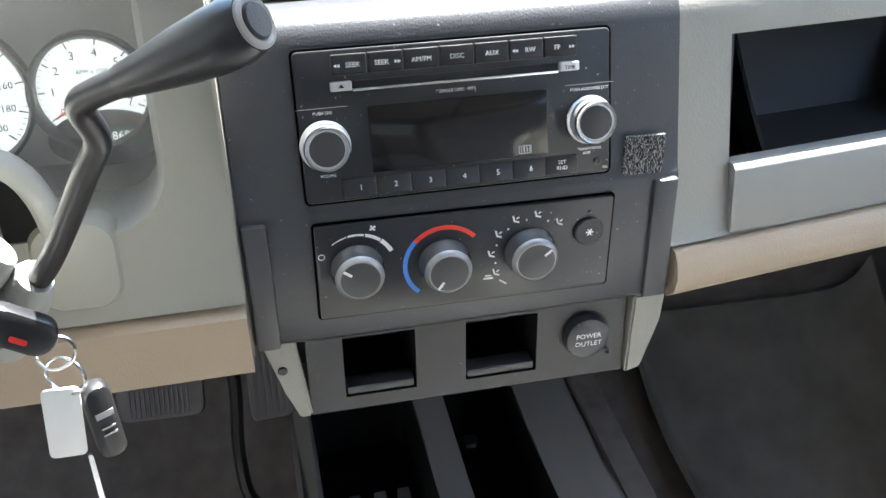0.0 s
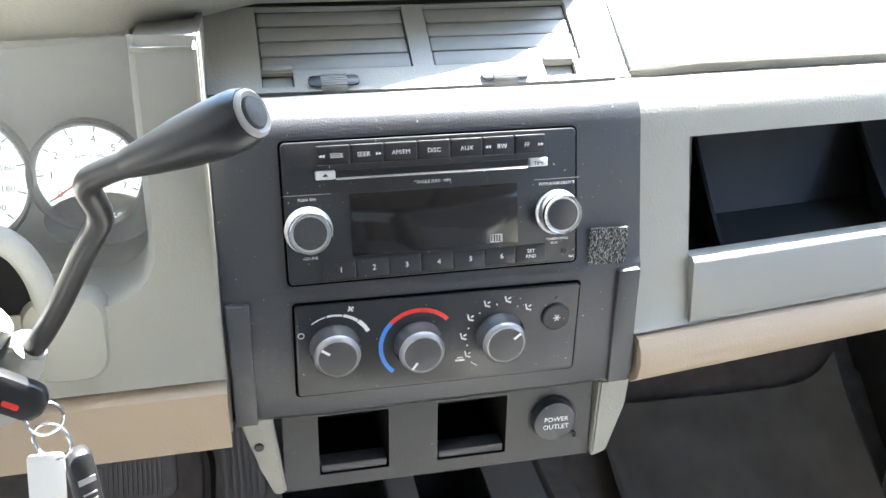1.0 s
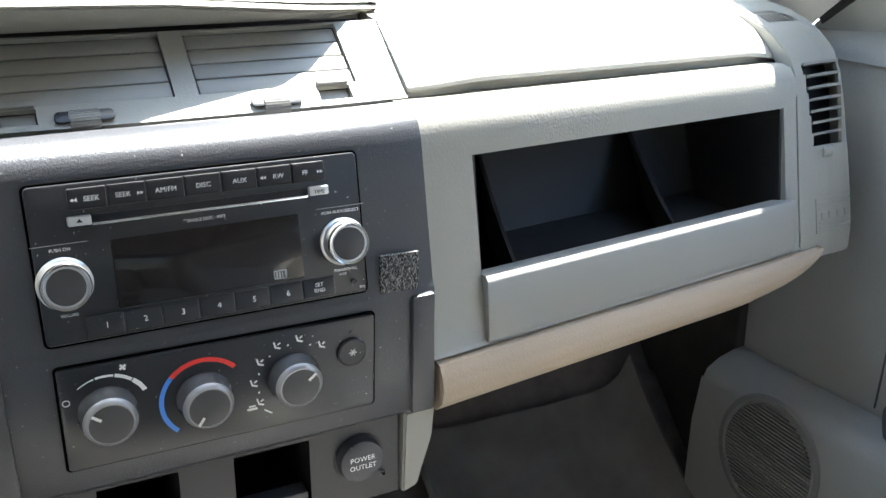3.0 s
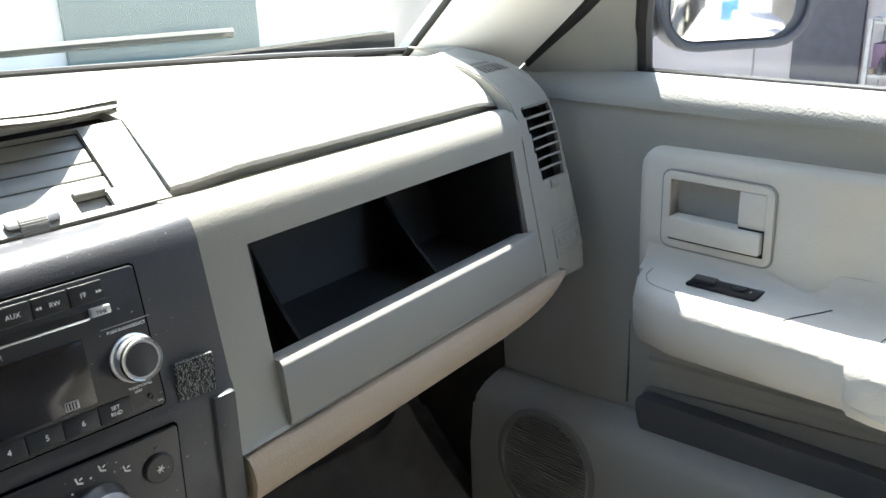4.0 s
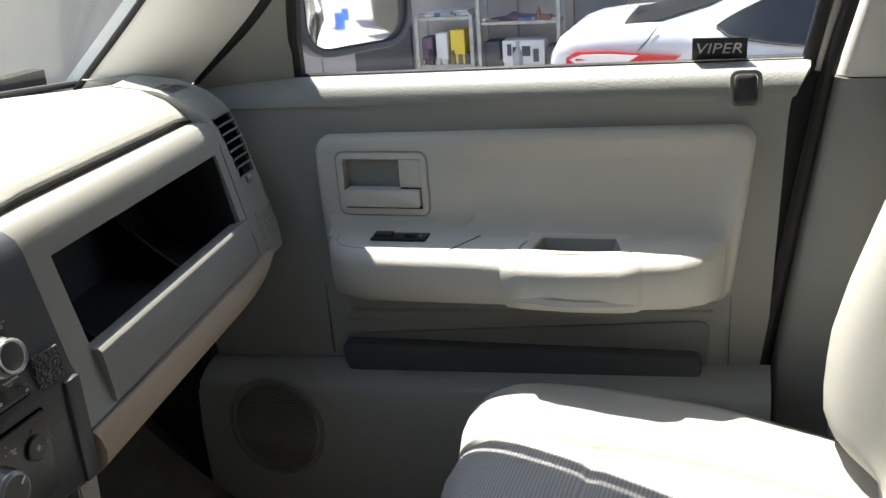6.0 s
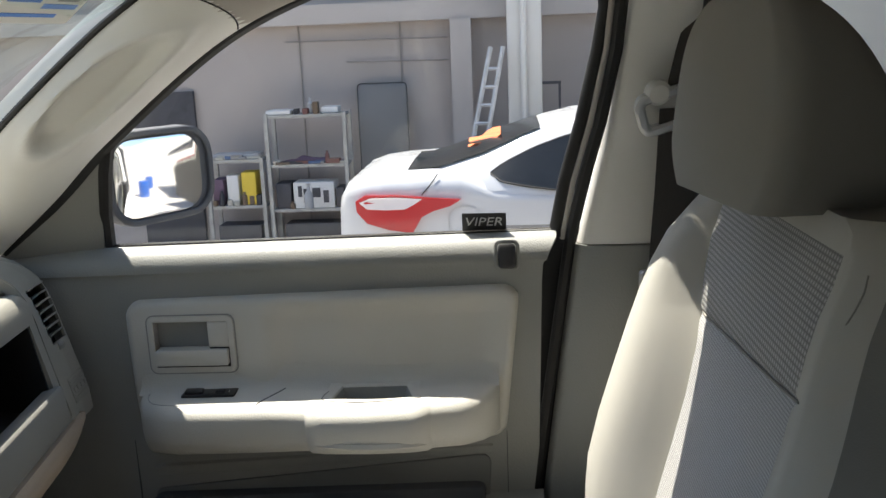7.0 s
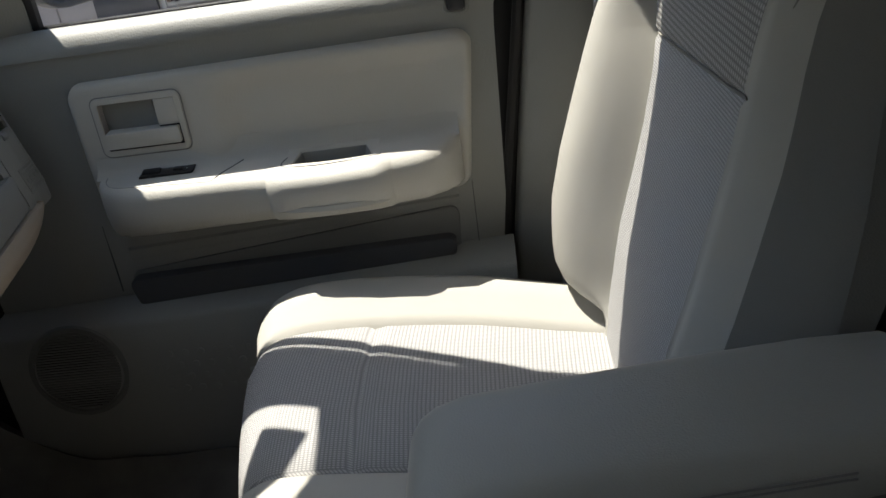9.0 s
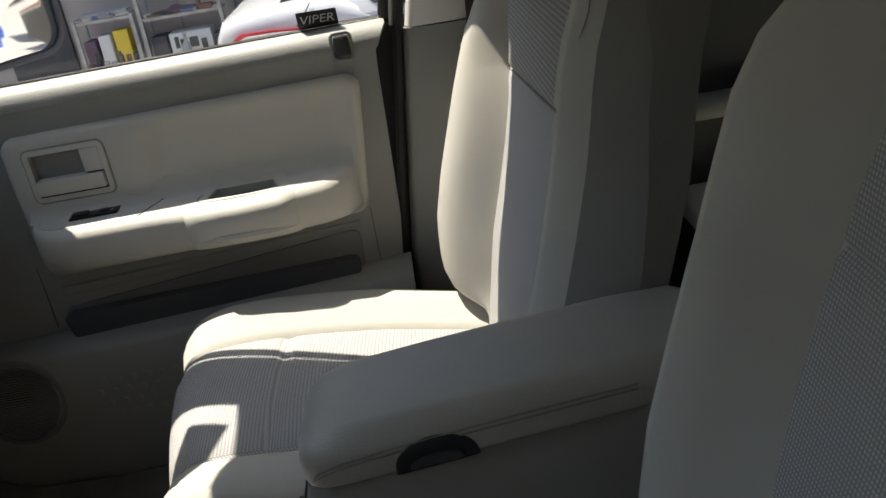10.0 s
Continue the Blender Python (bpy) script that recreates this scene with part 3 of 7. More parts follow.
for x0, x1 in ((-0.1352, -0.1205), (0.1262, 0.1425)):
    part("cheek", box(x0, x1, -0.0235, -0.015, 1.1145, 1.2035, 0.0015, 2), M_BEZEL, dash)
part("side_cover", box(-0.1395, -0.1372, -0.02, 0.125, 1.11, 1.362), M_FACE, dash)
part("velcro_patch", plate(0.027, 0.0262, 0.0006, 0.0025, frame_at((0.1185, -0.0165, 1.2205), (1, 0, -0.02), (0.03, 0.0205, 1)), 0.0006), M_VELCRO, dash, "grey hook-and-loop tape patch stuck on")

# lower tray with two cubbies and the power outlet
LM = frame_at((0.008, -0.006, 1.0775), (1, 0, -0.01), (0, 0.05, 1))
xs = [-0.113, -0.0885, -0.0385, -0.003, 0.049, 0.115]
low = sheet(lambda x, v: LM @ Vector((x, v, 0)), xs, [-0.034, -0.0235, 0.0245, 0.036], 0.004, lambda x, v: (-0.0885 < x < -0.0385 or -0.003 < x < 0.049) and -0.0235 < v < 0.0245)
part("lower_fascia", low, M_FASCIA, dash, "dark grey lower fascia with two cubbies")
for x0, x1 in ((-0.0885, -0.0385), (-0.003, 0.049)):
    w, xm = x1 - x0, (x0 + x1) / 2
    rings = [[(xm + x, 0.0005 + y, z) for x, y in rrect(w + e, 0.048 + e, 0.002, 2)] for z, e in ((0.0, 0.0), (-0.07, -0.004))]
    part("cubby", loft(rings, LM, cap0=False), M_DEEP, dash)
    part("cubby_lip", box(x0 + 0.0015, x1 - 0.0015, -0.0232, -0.0165, -0.016, -0.0015, 0.0012, 2, LM), M_BEZEL, dash)
OM = LM @ pose(0.0845, 0.0020, -0.001)
part("outlet_recess", ring_plate(0.037, 0.037, 0.0184, 0.0022, 0.0015, OM, 8), M_BLACK, dash)
cap = part("outlet_cap", lathe([(0.0165, 0), (0.0165, 0.006), (0.0155, 0.0085), (0.011, 0.0098), (0.0001, 0.0100)], OM, 32), M_BEZEL, dash, "round black power outlet cap")
words("lettering", "POWER", 0.0054, OM @ pose(0, 0.0028, 0.0098), M_WHITE, cap)
words("lettering", "OUTLET", 0.0054, OM @ pose(0, -0.0034, 0.0098), M_WHITE, cap)
part("strap", tube(smooth_path([OM @ Vector(p) for p in ((0.012, -0.012, 0.005), (0.0165, -0.0145, 0.004), (0.019, -0.019, 0.001))]), 0.0016, 6), M_BLACK, cap)
for side, pts in ((-1, ((-0.1335, 1.1125), (-0.1115, 1.1125), (-0.1045, 1.047), (-0.113, 1.046), (-0.1215, 1.070))), (1, ((0.1255, 1.109), (0.149, 1.109), (0.1475, 1.085), (0.136, 1.045), (0.124, 1.041)))):
    rings = [[(x, -0.0125 + d + 0.01 * (1.11 - z), z) for x, z in (pts if side < 0 else pts)] for d in (0.0, 0.016)]
    bm = loft(rings)
    bmesh.ops.bevel(bm, geom=[e for e in bm.edges], offset=0.0015, segments=2, affect="EDGES")
    trim = part("side_trim", bm, M_FACE, dash)
    if side < 0:
        part("screw", lathe([(0.0032, 0), (0.0032, 0.001), (0.0026, 0.0016), (0.0001, 0.0012)], frame_at((-0.1215, -0.0125, 1.0895), (1, 0, 0), (0, -0.01, 1)), 14), M_BLACK, trim)

# driver's side: face, recess of the gauges, ledge
lf = bmesh.new()
out = [(x - 0.4255, -0.0135 + 0.018 * (z / 0.1), z + 1.262) for x, z in rrect(0.575, 0.208, 0.001)]


def arch(w, h, r):
    # a rounded opening whose upper corners run square into the brow
    return [(math.copysign(w / 2, x), h / 2) if z > h / 2 - r - 0.0001 else (x, z) for x, z in rrect(w, h, r)]


inn = [(x - 0.37, -0.0075 + 0.018 * (z / 0.1), z + 1.2880) for x, z in arch(0.396, 0.1556, 0.035)]
inn2 = [(x - 0.37, -0.0015 + 0.018 * (z / 0.1), z + 1.2880) for x, z in arch(0.388, 0.1550, 0.033)]
back = [(x - 0.372, 0.105, z + 1.278) for x, z in arch(0.380, 0.148, 0.02)]
loft([out, inn, inn2, back], cap0=False, cap1=False, bm=lf)
bmesh.ops.delete(lf, geom=[f for f in lf.faces if min(v.co.z for v in f.verts) > 1.345], context="FACES")
part("driver_face", lf, M_FACE, dash, "pebbled grey face round the gauge recess", deg=50)
part("face_top", sheet(lambda x, s: (x, lerp(s, (0, 1, 2), (0.0035, 0.016, 0.095)), lerp(s, (0, 1, 2), (1.3590, 1.3620, 1.3590))), steps(-0.1745, -0.1375, 4), steps(0, 2, 8), 0.003), M_FACE, dash)
part("face_return", sheet(lambda y, z: (-0.1385 + 0.002 * (y / 0.1), y, z), steps(0.0, 0.105, 4), steps(1.312, 1.362, 4), 0.002), M_FACE, dash)
knee = sheet(lambda x, s: (x, lerp(s, (0, 1, 2, 3), (-0.028, -0.036, -0.026, 0.10)), lerp(s, (0, 1, 2, 3), (1.1555, 1.150, 1.102, 1.087)) + 0.02 * max(0, -x - 0.3)), steps(-0.71, -0.1385, 8), steps(0, 3, 12), 0.005)
part("knee_panel", knee, M_TAN, dash, "tan knee panel under the column")
part("column_hood", tube(smooth_path([(-0.34, -0.022, 1.262), (-0.29, -0.022, 1.264), (-0.262, -0.022, 1.262), (-0.249, -0.022, 1.255), (-0.241, -0.022, 1.242), (-0.2365, -0.022, 1.225), (-0.235, -0.020, 1.20), (-0.235, -0.018, 1.16)], 5), 0.0080, 10), M_DOORG, dash, "rounded hood over the steering column")
# Near-black slab stands in for the shade inside the column hood.
part("opening_shade", box(-0.45, -0.243, -0.020, -0.012, 1.16, 1.256), M_DEEP, dash)
part("column_cover", plate(0.05, 0.056, 0.014, 0.022, frame_at((-0.228, -0.010, 1.1915), (1, 0, 0), (0, 0.17, 1)), 0.01), M_FACE, dash)
part("under_shelf", box(-0.70, 0.59, 0.07, 0.45, 1.098, 1.103), M_BLACK, dash)

# ---- gauges ----
clus = thing("instrument_cluster", (-0.31, 0.1, 1.19), "white-faced gauges in a dark recess behind clear plastic", "gauges")
# Pale tone puts the lens reflection into the backing's colour.
part("backing", box(-0.56, -0.178, 0.1, 0.112, 1.198, 1.352), surf("cluster_reflection", (0.34, 0.34, 0.32), 0.45), clus, "panel behind the gauges, pale to stand for lens reflection")
for gx, gz, gr, n0, n1, count in ((-0.2185, 1.2575, 0.0345, 213, -24, 8), (-0.301, 1.260, 0.045, 225, -45, 11)):
    GM = frame_at((gx, 0.091, gz), (1, 0, 0), (0, 0.1, 1))
    dial = part("dial", lathe([(gr, 0), (gr, 0.001), (0.0001, 0.001)], GM, 48), M_DIAL, clus, "white gauge dial with an added glow")
    part("rim", lathe([(gr + 0.004, 0), (gr + 0.004, 0.012), (gr + 0.002, 0.013), (gr, 0.010), (gr - 0.0005, 0.0003)], GM, 48), M_KNOB, clus)
    bm = bmesh.new()
    for k in range((count - 1) * 5 + 1):
        a = n0 + (n1 - n0) * k / (count - 1) / 5
        bars([(gr * 0.94 * math.cos(radians(a)), gr * 0.94 * math.sin(radians(a)), gr * 0.05, 0.0004, a)], GM @ pose(0, 0, 0.001), bm=bm)
    for k in range(count):
        a = n0 + (n1 - n0) * k / (count - 1)
        bars([(gr * 0.9 * math.cos(radians(a)), gr * 0.9 * math.sin(radians(a)), gr * 0.12, 0.0009, a)], GM @ pose(0, 0, 0.001), bm=bm)
        words("figure", str(k) if count == 8 else str(k * 20), 0.0075 if count == 8 else 0.0065, GM @ pose(gr * 0.7 * math.cos(radians(a)), gr * 0.7 * math.sin(radians(a)), 0.0012), M_BLACK if k else M_RED, dial)
    part("ticks", bm, M_BLACK, dial)
    part("needle", bars([(gr * 0.42 * math.cos(radians(n0)), gr * 0.42 * math.sin(radians(n0)), gr * 0.85, 0.0012, n0)], GM @ pose(0, 0, 0.004), 0.0008), M_RED, dial)
    part("hub", lathe([(0.006, 0), (0.006, 0.006), (0.0001, 0.007)], GM @ pose(0, 0, 0.001), 18), M_GREYP, dial)
    if count == 8:
        words("lettering", "RPM x 1000", 0.004, GM @ pose(0.002, 0.012, 0.0012), M_BLACK, dial)
# Clear plastic with an uneven pale haze mixed in.
M_HAZY = bpy.data.materials.new("hazy_clear_plastic")
M_HAZY.use_nodes = True
nt = M_HAZY.node_tree
body, clear, mixer, gloss = nt.nodes["Principled BSDF"], nt.nodes.new("ShaderNodeBsdfTransparent"), nt.nodes.new("ShaderNodeMixShader"), nt.nodes.new("ShaderNodeTexNoise")
body.inputs["Base Color"].default_value, body.inputs["Roughness"].default_value = (0.75, 0.75, 0.74, 1), 0.15
gloss.inputs["Scale"].default_value = 5
haze = nt.nodes.new("ShaderNodeMapRange")
haze.inputs["To Min"].default_value, haze.inputs["To Max"].default_value = 0.10, 0.30
nt.links.new(gloss.outputs["Fac"], haze.inputs["Value"])
nt.links.new(haze.outputs["Result"], mixer.inputs["Fac"])
nt.links.new(clear.outputs[0], mixer.inputs[1])
nt.links.new(body.outputs[0], mixer.inputs[2])
nt.links.new(mixer.outputs[0], nt.nodes["Material Output"].inputs["Surface"])
lens = part("lens", sheet(lambda x, z: (x, 0.050 + 0.25 * (z - 1.21) - 0.02 * math.cos((x + 0.37) * 7), z), steps(-0.56, -0.178, 12), steps(1.209, 1.352, 8), 0.002), M_HAZY, clus, "hazy clear plastic lens over the gauges")
lens.visible_shadow = False
OD = frame_at((-0.2155, 0.0835, 1.2265), (1, 0, 0), (0, 0.15, 1))
part("trip_surround", loft([[(0.036 * math.cos(a), 0.0185 * math.sin(a), z) for a in (2 * math.pi * i / 30 for i in range(30))] for z in (-0.006, 0.0)], OD), M_KNOBG, clus)
M_LCDG = surf("trip_display", (0.07, 0.12, 0.11), 0.2)
lcd = part("trip_display", plate(0.034, 0.014, 0.003, 0.001, OD @ pose(0.010, 0.001, 0.0), 0.0003), M_LCDG, clus)
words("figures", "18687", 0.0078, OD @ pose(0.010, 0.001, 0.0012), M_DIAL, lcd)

# ---- radio ----
RM = frame_at((0, -0.0095, 1.2563), (1, 0, -0.002), (0, 0.018, 0.0875))
radio = thing("car_radio", (0, -0.01, 1.21), "dusty black single-disc car radio with chrome-ringed knobs", "radio")


def rv(z):
    return (z - 1.2563) * 1.021


part("gap", ring_plate(0.1925, 0.0915, 0.004, 0.0022, 0.0012, RM @ pose(0, 0, 0.0002)), M_GAP, radio)
part("body", plate(0.1895, 0.0885, 0.003, 0.0032, RM, 0.001), M_RADIO, radio)
F = 0.0033
for k, (txt, arrow) in enumerate((("SEEK", -1), ("SEEK", 1), ("AM/FM", 0), ("DISC", 0), ("AUX", 0), ("RW", -1), ("FF", 1))):
    x = -0.0632 + 0.02105 * k
    b = part("button", plate(0.0203, 0.0118, 0.0008, 0.0022, RM @ pose(x, rv(1.2912), F - 0.0006), 0.0008), M_BLACK, radio)
    words("lettering", txt, 0.0040, RM @ pose(x + (0.0022 if arrow < 0 else -0.0022 if arrow > 0 else 0), rv(1.2908), F + 0.0019), M_WHITE, b, squeeze=1.0)
    if arrow:
        bm = bmesh.new()
        for d in (0, 1):
            xx = x + arrow * (0.0062 + 0.0018 * d)
            loft([[(xx - arrow * 0.0009, -0.0011, z), (xx + arrow * 0.0009, 0, z), (xx - arrow * 0.0009, 0.0011, z)] for z in (0.0, 0.0002)], RM @ pose(0, rv(1.2908), F + 0.0018), bm=bm)
        part("arrow_mark", bm, M_WHITE, b)
part("slot", box(-0.062, 0.061, rv(1.2775), rv(1.2818), F - 0.002, F + 0.0003, m=RM), M_BLACK, radio)
part("slot_lip", box(-0.0625, 0.0615, rv(1.2760), rv(1.2778), F - 0.001, F + 0.0022, 0.0006, 2, RM), M_CHROME, radio, "bright lip under the disc slot")
for x, txt in ((-0.0688, ""), (0.0683, "TIME")):
    b = part("small_button", plate(0.0125, 0.0055, 0.001, 0.0036, RM @ pose(x, rv(1.2795), F - 0.0004), 0.0012), M_SILVER, radio)
    if txt:
        words("lettering", txt, 0.0032, RM @ pose(x, rv(1.2790), F + 0.0033), M_BLACK, b)
    else:
        part("eject_mark", loft([[(-0.0018, -0.0008, z), (0.0018, -0.0008, z), (0, 0.0014, z)] for z in (0.0, 0.0002)], RM @ pose(x, rv(1.2795), F + 0.0031)), M_BLACK, b)
part("display", plate(0.109, 0.0395, 0.001, 0.0012, RM @ pose(0.0, rv(1.2475), F - 0.0004), 0.0004), M_LCD, radio, "dark unlit display window")
words("lettering", "SINGLE DISC · MP3", 0.0027, RM @ pose(-0.0005, rv(1.2715), F), M_WHITE, radio)
part("disc_mark", ring_plate(0.0082, 0.0052, 0.0006, 0.0006, 0.0003, RM @ pose(0.0395, rv(1.2325), F + 0.0009)), M_GREYP, radio)
part("disc_bars", bars([(0.0372 + 0.0018 * i, rv(1.2325), 0.0009, 0.0032, 0) for i in range(4)], RM @ pose(0, 0, F + 0.0009)), M_GREYP, radio)
for k in range(7):
    x = -0.0632 + 0.02105 * k
    b = part("button", plate(0.0203, 0.0118, 0.0006, 0.0014, RM @ pose(x, rv(1.2205), F - 0.0006), 0.0005), M_RADIO, radio)
    if k < 6:
        words("lettering", str(k + 1), 0.0048, RM @ pose(x + 0.001, rv(1.2203), F + 0.0011), M_WHITE, b)
    else:
        words("lettering", "SET", 0.0034, RM @ pose(x, rv(1.2222), F + 0.0011), M_WHITE, b)
        words("lettering", "RND", 0.0034, RM @ pose(x, rv(1.2187), F + 0.0011), M_WHITE, b)
part("jack", lathe([(0.0021, 0), (0.0021, 0.0008), (0.0014, 0.0009), (0.0013, 0.0001), (0.0001, 0.0001)], RM @ pose(0.0865, rv(1.2205), F), 18), M_KNOBG, radio)
words("lettering", "AUX", 0.0024, RM @ pose(0.0795, rv(1.2262), F), M_WHITE, radio)
words("lettering", "RES", 0.0022, RM @ pose(0.0915, rv(1.2162), F), M_WHITE, radio)
for x, top, under in ((-0.0808, "PUSH ON", "VOLUME"), (0.0815, "PUSH AUDIO/SELECT", "TUNE/SCROLL")):
    zc = 1.2465
    K = RM @ pose(x, rv(zc), F)
    knob = part("knob", lathe([(0.0150, 0), (0.0150, 0.0015), (0.0138, 0.0028), (0.0134, 0.009), (0.0132, 0.0110)], K, 40), M_SILVER, radio, "chrome-ringed rotary knob")
    part("knob_rim", lathe([(0.0132, 0.0090), (0.0134, 0.0107), (0.0128, 0.0120), (0.0115, 0.0117), (0.0112, 0.0103)], K, 40), M_CHROME, knob)
    part("knob_face", lathe([(0.0114, 0.0085), (0.0114, 0.0105), (0.0100, 0.0111), (0.0001, 0.0111)], K, 36), M_KNOBF, knob, "satin grey knob face")
    part("knob_line", bars([(x, rv(1.2680), 0.030 if x < 0 else 0.031, 0.0003, 0)], RM @ pose(0, 0, F)), M_GREYP, radio)
    words("lettering", top, 0.0026, RM @ pose(x, rv(1.2650), F), M_WHITE, radio)
    words("lettering", under, 0.0024, RM @ pose(x, rv(1.2288), F), M_WHITE, radio)

# ---- climate controls ----
HM = frame_at((0.002, -0.0222, 1.1658), (1, 0, -0.012), (0, 0.0, 1))
clim = thing("climate_panel", (0, -0.02, 1.13), "black climate control panel with three grey knobs", "control panel")
part("gap", ring_plate(0.1935, 0.0690, 0.003, 0.0016, 0.0010, HM), M_GAP, clim)
part("panel", plate(0.1905, 0.0660, 0.0025, 0.0030, HM, 0.0008), M_RADIO, clim)
G = 0.0031
for kx, kz, ptr in ((-0.0705, 0.0015, 143), (-0.0153, -0.0015, -125), (0.0408, -0.0005, 40)):
    K = HM @ pose(kx, kz, G)
    knob = part("knob", lathe([(0.0170, 0), (0.0168, 0.002), (0.0160, 0.003), (0.0152, 0.0105), (0.0142, 0.0125), (0.0125, 0.0138)], K, 40), M_KNOBG, clim, "grey rotary knob with white pointer")
    part("knob_face", lathe([(0.0127, 0.0125), (0.0124, 0.0140), (0.0090, 0.0144), (0.0001, 0.0145)], K, 36), M_KNOBF, knob, "satin grey knob face")
    part("knob_rim", lathe([(0.0152, 0.0108), (0.0145, 0.0127), (0.0128, 0.0141), (0.0118, 0.0140)], K, 40), M_KNOBR, knob, "silvery knob rim standing for an edge glint")
    c, s = math.cos(radians(ptr)), math.sin(radians(ptr))
    part("pointer", bars([(0.0095 * c, 0.0095 * s, 0.0060, 0.0016, ptr)], K @ pose(0, 0, 0.0146)), M_WHITE, knob)
K1, K2, K3 = HM @ pose(-0.0705, 0.0015, G), HM @ pose(-0.0153, -0.0015, G), HM @ pose(0.0408, -0.0005, G)
bm = bmesh.new()
for k in range(4):
    arc_band(0.0235 - 0.0003 * k, 0.0240 + 0.0004 * k, 128 - 26 * k, 104 - 26 * k, K1, bm=bm)
part("fan_scale", bm, M_WHITE, clim)
part("off_mark", ring_plate(0.0042, 0.0042, 0.002, 0.0005, 0.0004, K1 @ pose(-0.0215, 0.011, 0)), M_WHITE, clim)
part("fan_mark", bars([(0.0105, 0.0275, 0.0042, 0.0012, 35), (0.0105, 0.0275, 0.0042, 0.0012, -55)], K1), M_WHITE, clim)
part("cold_scale", arc_band(0.0240, 0.0268, 228, 137, K2, n=30), M_BLUE, clim)
part("hot_scale", arc_band(0.0240, 0.0268, 137, 42, K2, n=30), M_RED, clim)
bm, dots = bmesh.new(), bmesh.new()
for k, a in enumerate((210, 178, 146, 114, 82, 46)):
    c, s = 0.0262 * math.cos(radians(a)), 0.0262 * math.sin(radians(a))
    bars([(c - 0.001, s + 0.001, 0.0011, 0.0042, 15), (c + 0.0008, s - 0.0012, 0.0038, 0.0011, -20), (c + 0.0016, s + 0.0014, 0.0022, 0.0009, 35)], K3, bm=bm)
    if k:
        bars([(0.0235 * math.cos(radians(a + 16)), 0.0235 * math.sin(radians(a + 16)), 0.0011, 0.0011, 0)], K3, bm=dots)
bars([(-0.0275, -0.0165, 0.0065, 0.0014, 0), (-0.0275, -0.0145, 0.0042, 0.0010, 0), (-0.0175, -0.0205, 0.0060, 0.0009, -35)], K3, bm=bm)
part("mode_marks", bm, M_WHITE, clim)
part("mode_dots", dots, M_WHITE, clim)
AC = HM @ pose(0.0795, 0.0100, G)
b = part("button", lathe([(0.0098, 0), (0.0098, 0.0018), (0.0088, 0.0026), (0.0001, 0.0024)], AC, 30), M_RADIO, clim)
part("snow_mark", bars([(0, 0, 0.0052, 0.0007, a) for a in (0, 60, 120)], AC @ pose(0, 0, 0.0025)), M_WHITE, b)
part("lamp", lathe([(0.0014, 0), (0.0012, 0.0006), (0.0001, 0.0007)], AC @ pose(0, 0.0135, 0), 12), M_KNOBG, clim)


# ---- cab ----
def structure(name, bm, material, label, category="", deg=38):
    return single(name, bm, material, label, category, kind="structure", deg=deg)


structure("floor", sheet(lambda x, y: (x, y, 0.60 + 0.30 * max(0, (y - 0.12) / 0.36) ** 1.5 + 0.11 * max(0, 1 - (abs(x) / 0.2) ** 4)), steps(-0.74, 0.74, 48), steps(-1.7, 0.5, 40), 0.02), M_CARPET, "dark worn grey-brown carpet floor", "floor")
structure("wall_firewall", box(-0.78, 0.78, 0.50, 0.53, 0.5, 1.34), M_FWALL, "carpeted firewall darkened for the shade under the dashboard", "wall")
structure("ceiling", sheet(lambda x, y: (x, y, 1.715 - 0.040 * max(0, (abs(x) - 0.45) / 0.15) ** 2 - 0.03 * max(0, (y + 0.35) / 0.3) ** 2), steps(-0.612, 0.612, 24), steps(-1.72, -0.075, 20), -0.01), M_HEADL, "pale cloth headliner", "headliner")

# windshield and its surround
WB = lambda x: Vector((x, glass_base(x) + 0.01, 1.352 - 0.03 * abs(x)))
WT = lambda x: Vector((x * 0.80, -0.070 - 0.26 * x * x, 1.698))
ws = structure("window_windshield", sheet(lambda x, s: WB(x).lerp(WT(x), s) + Vector((0, 0.02, 0.045)) * math.sin(math.pi * s), steps(-0.66, 0.66, 18), steps(0, 1, 14), 0.004), M_SHIELD, "raked clear windshield glass", "windshield")
ws.visible_shadow = False
structure("trim_windshield_base", tube([Vector((x, glass_base(x) - 0.006, 1.3605 - 0.033 * abs(x))) for x in steps(-0.66, 0.66, 18)], 0.0045, 8), M_RUBBER, "black seal along the windshield base", "seal")
structure("trim_windshield_top", tube([WT(x) + Vector((0, -0.004, -0.002)) for x in steps(-0.66, 0.66, 18)], 0.008, 8), M_RUBBER, "black band along the windshield top", "seal")


def scoop(k, t):
    # the hand hold: an oval hollow with a rolled rim
    r = math.hypot((k - 2.45) / 0.66, (t - 0.40) / 0.245)
    c = min(max(1.12 - r, 0) / 0.40, 1)
    return -0.024 * c * c * (3 - 2 * c) + 0.005 * math.exp(-((r - 1.2) / 0.14) ** 2)


def pillar_point(side, pi, po, k, t):
    j = min(k * 14, len(pi) - 1.001)
    i, f = int(j), j - int(j)
    a, b = pi[i].lerp(pi[i + 1], f), po[i].lerp(po[i + 1], f)
    return a + (b - a) * t + Vector((-side * 0.75, -0.6, -0.25)).normalized() * (0.028 * math.sin(math.pi * min(max(t * 0.94 + 0.03, 0), 1)) ** 0.7 + scoop(k, t))


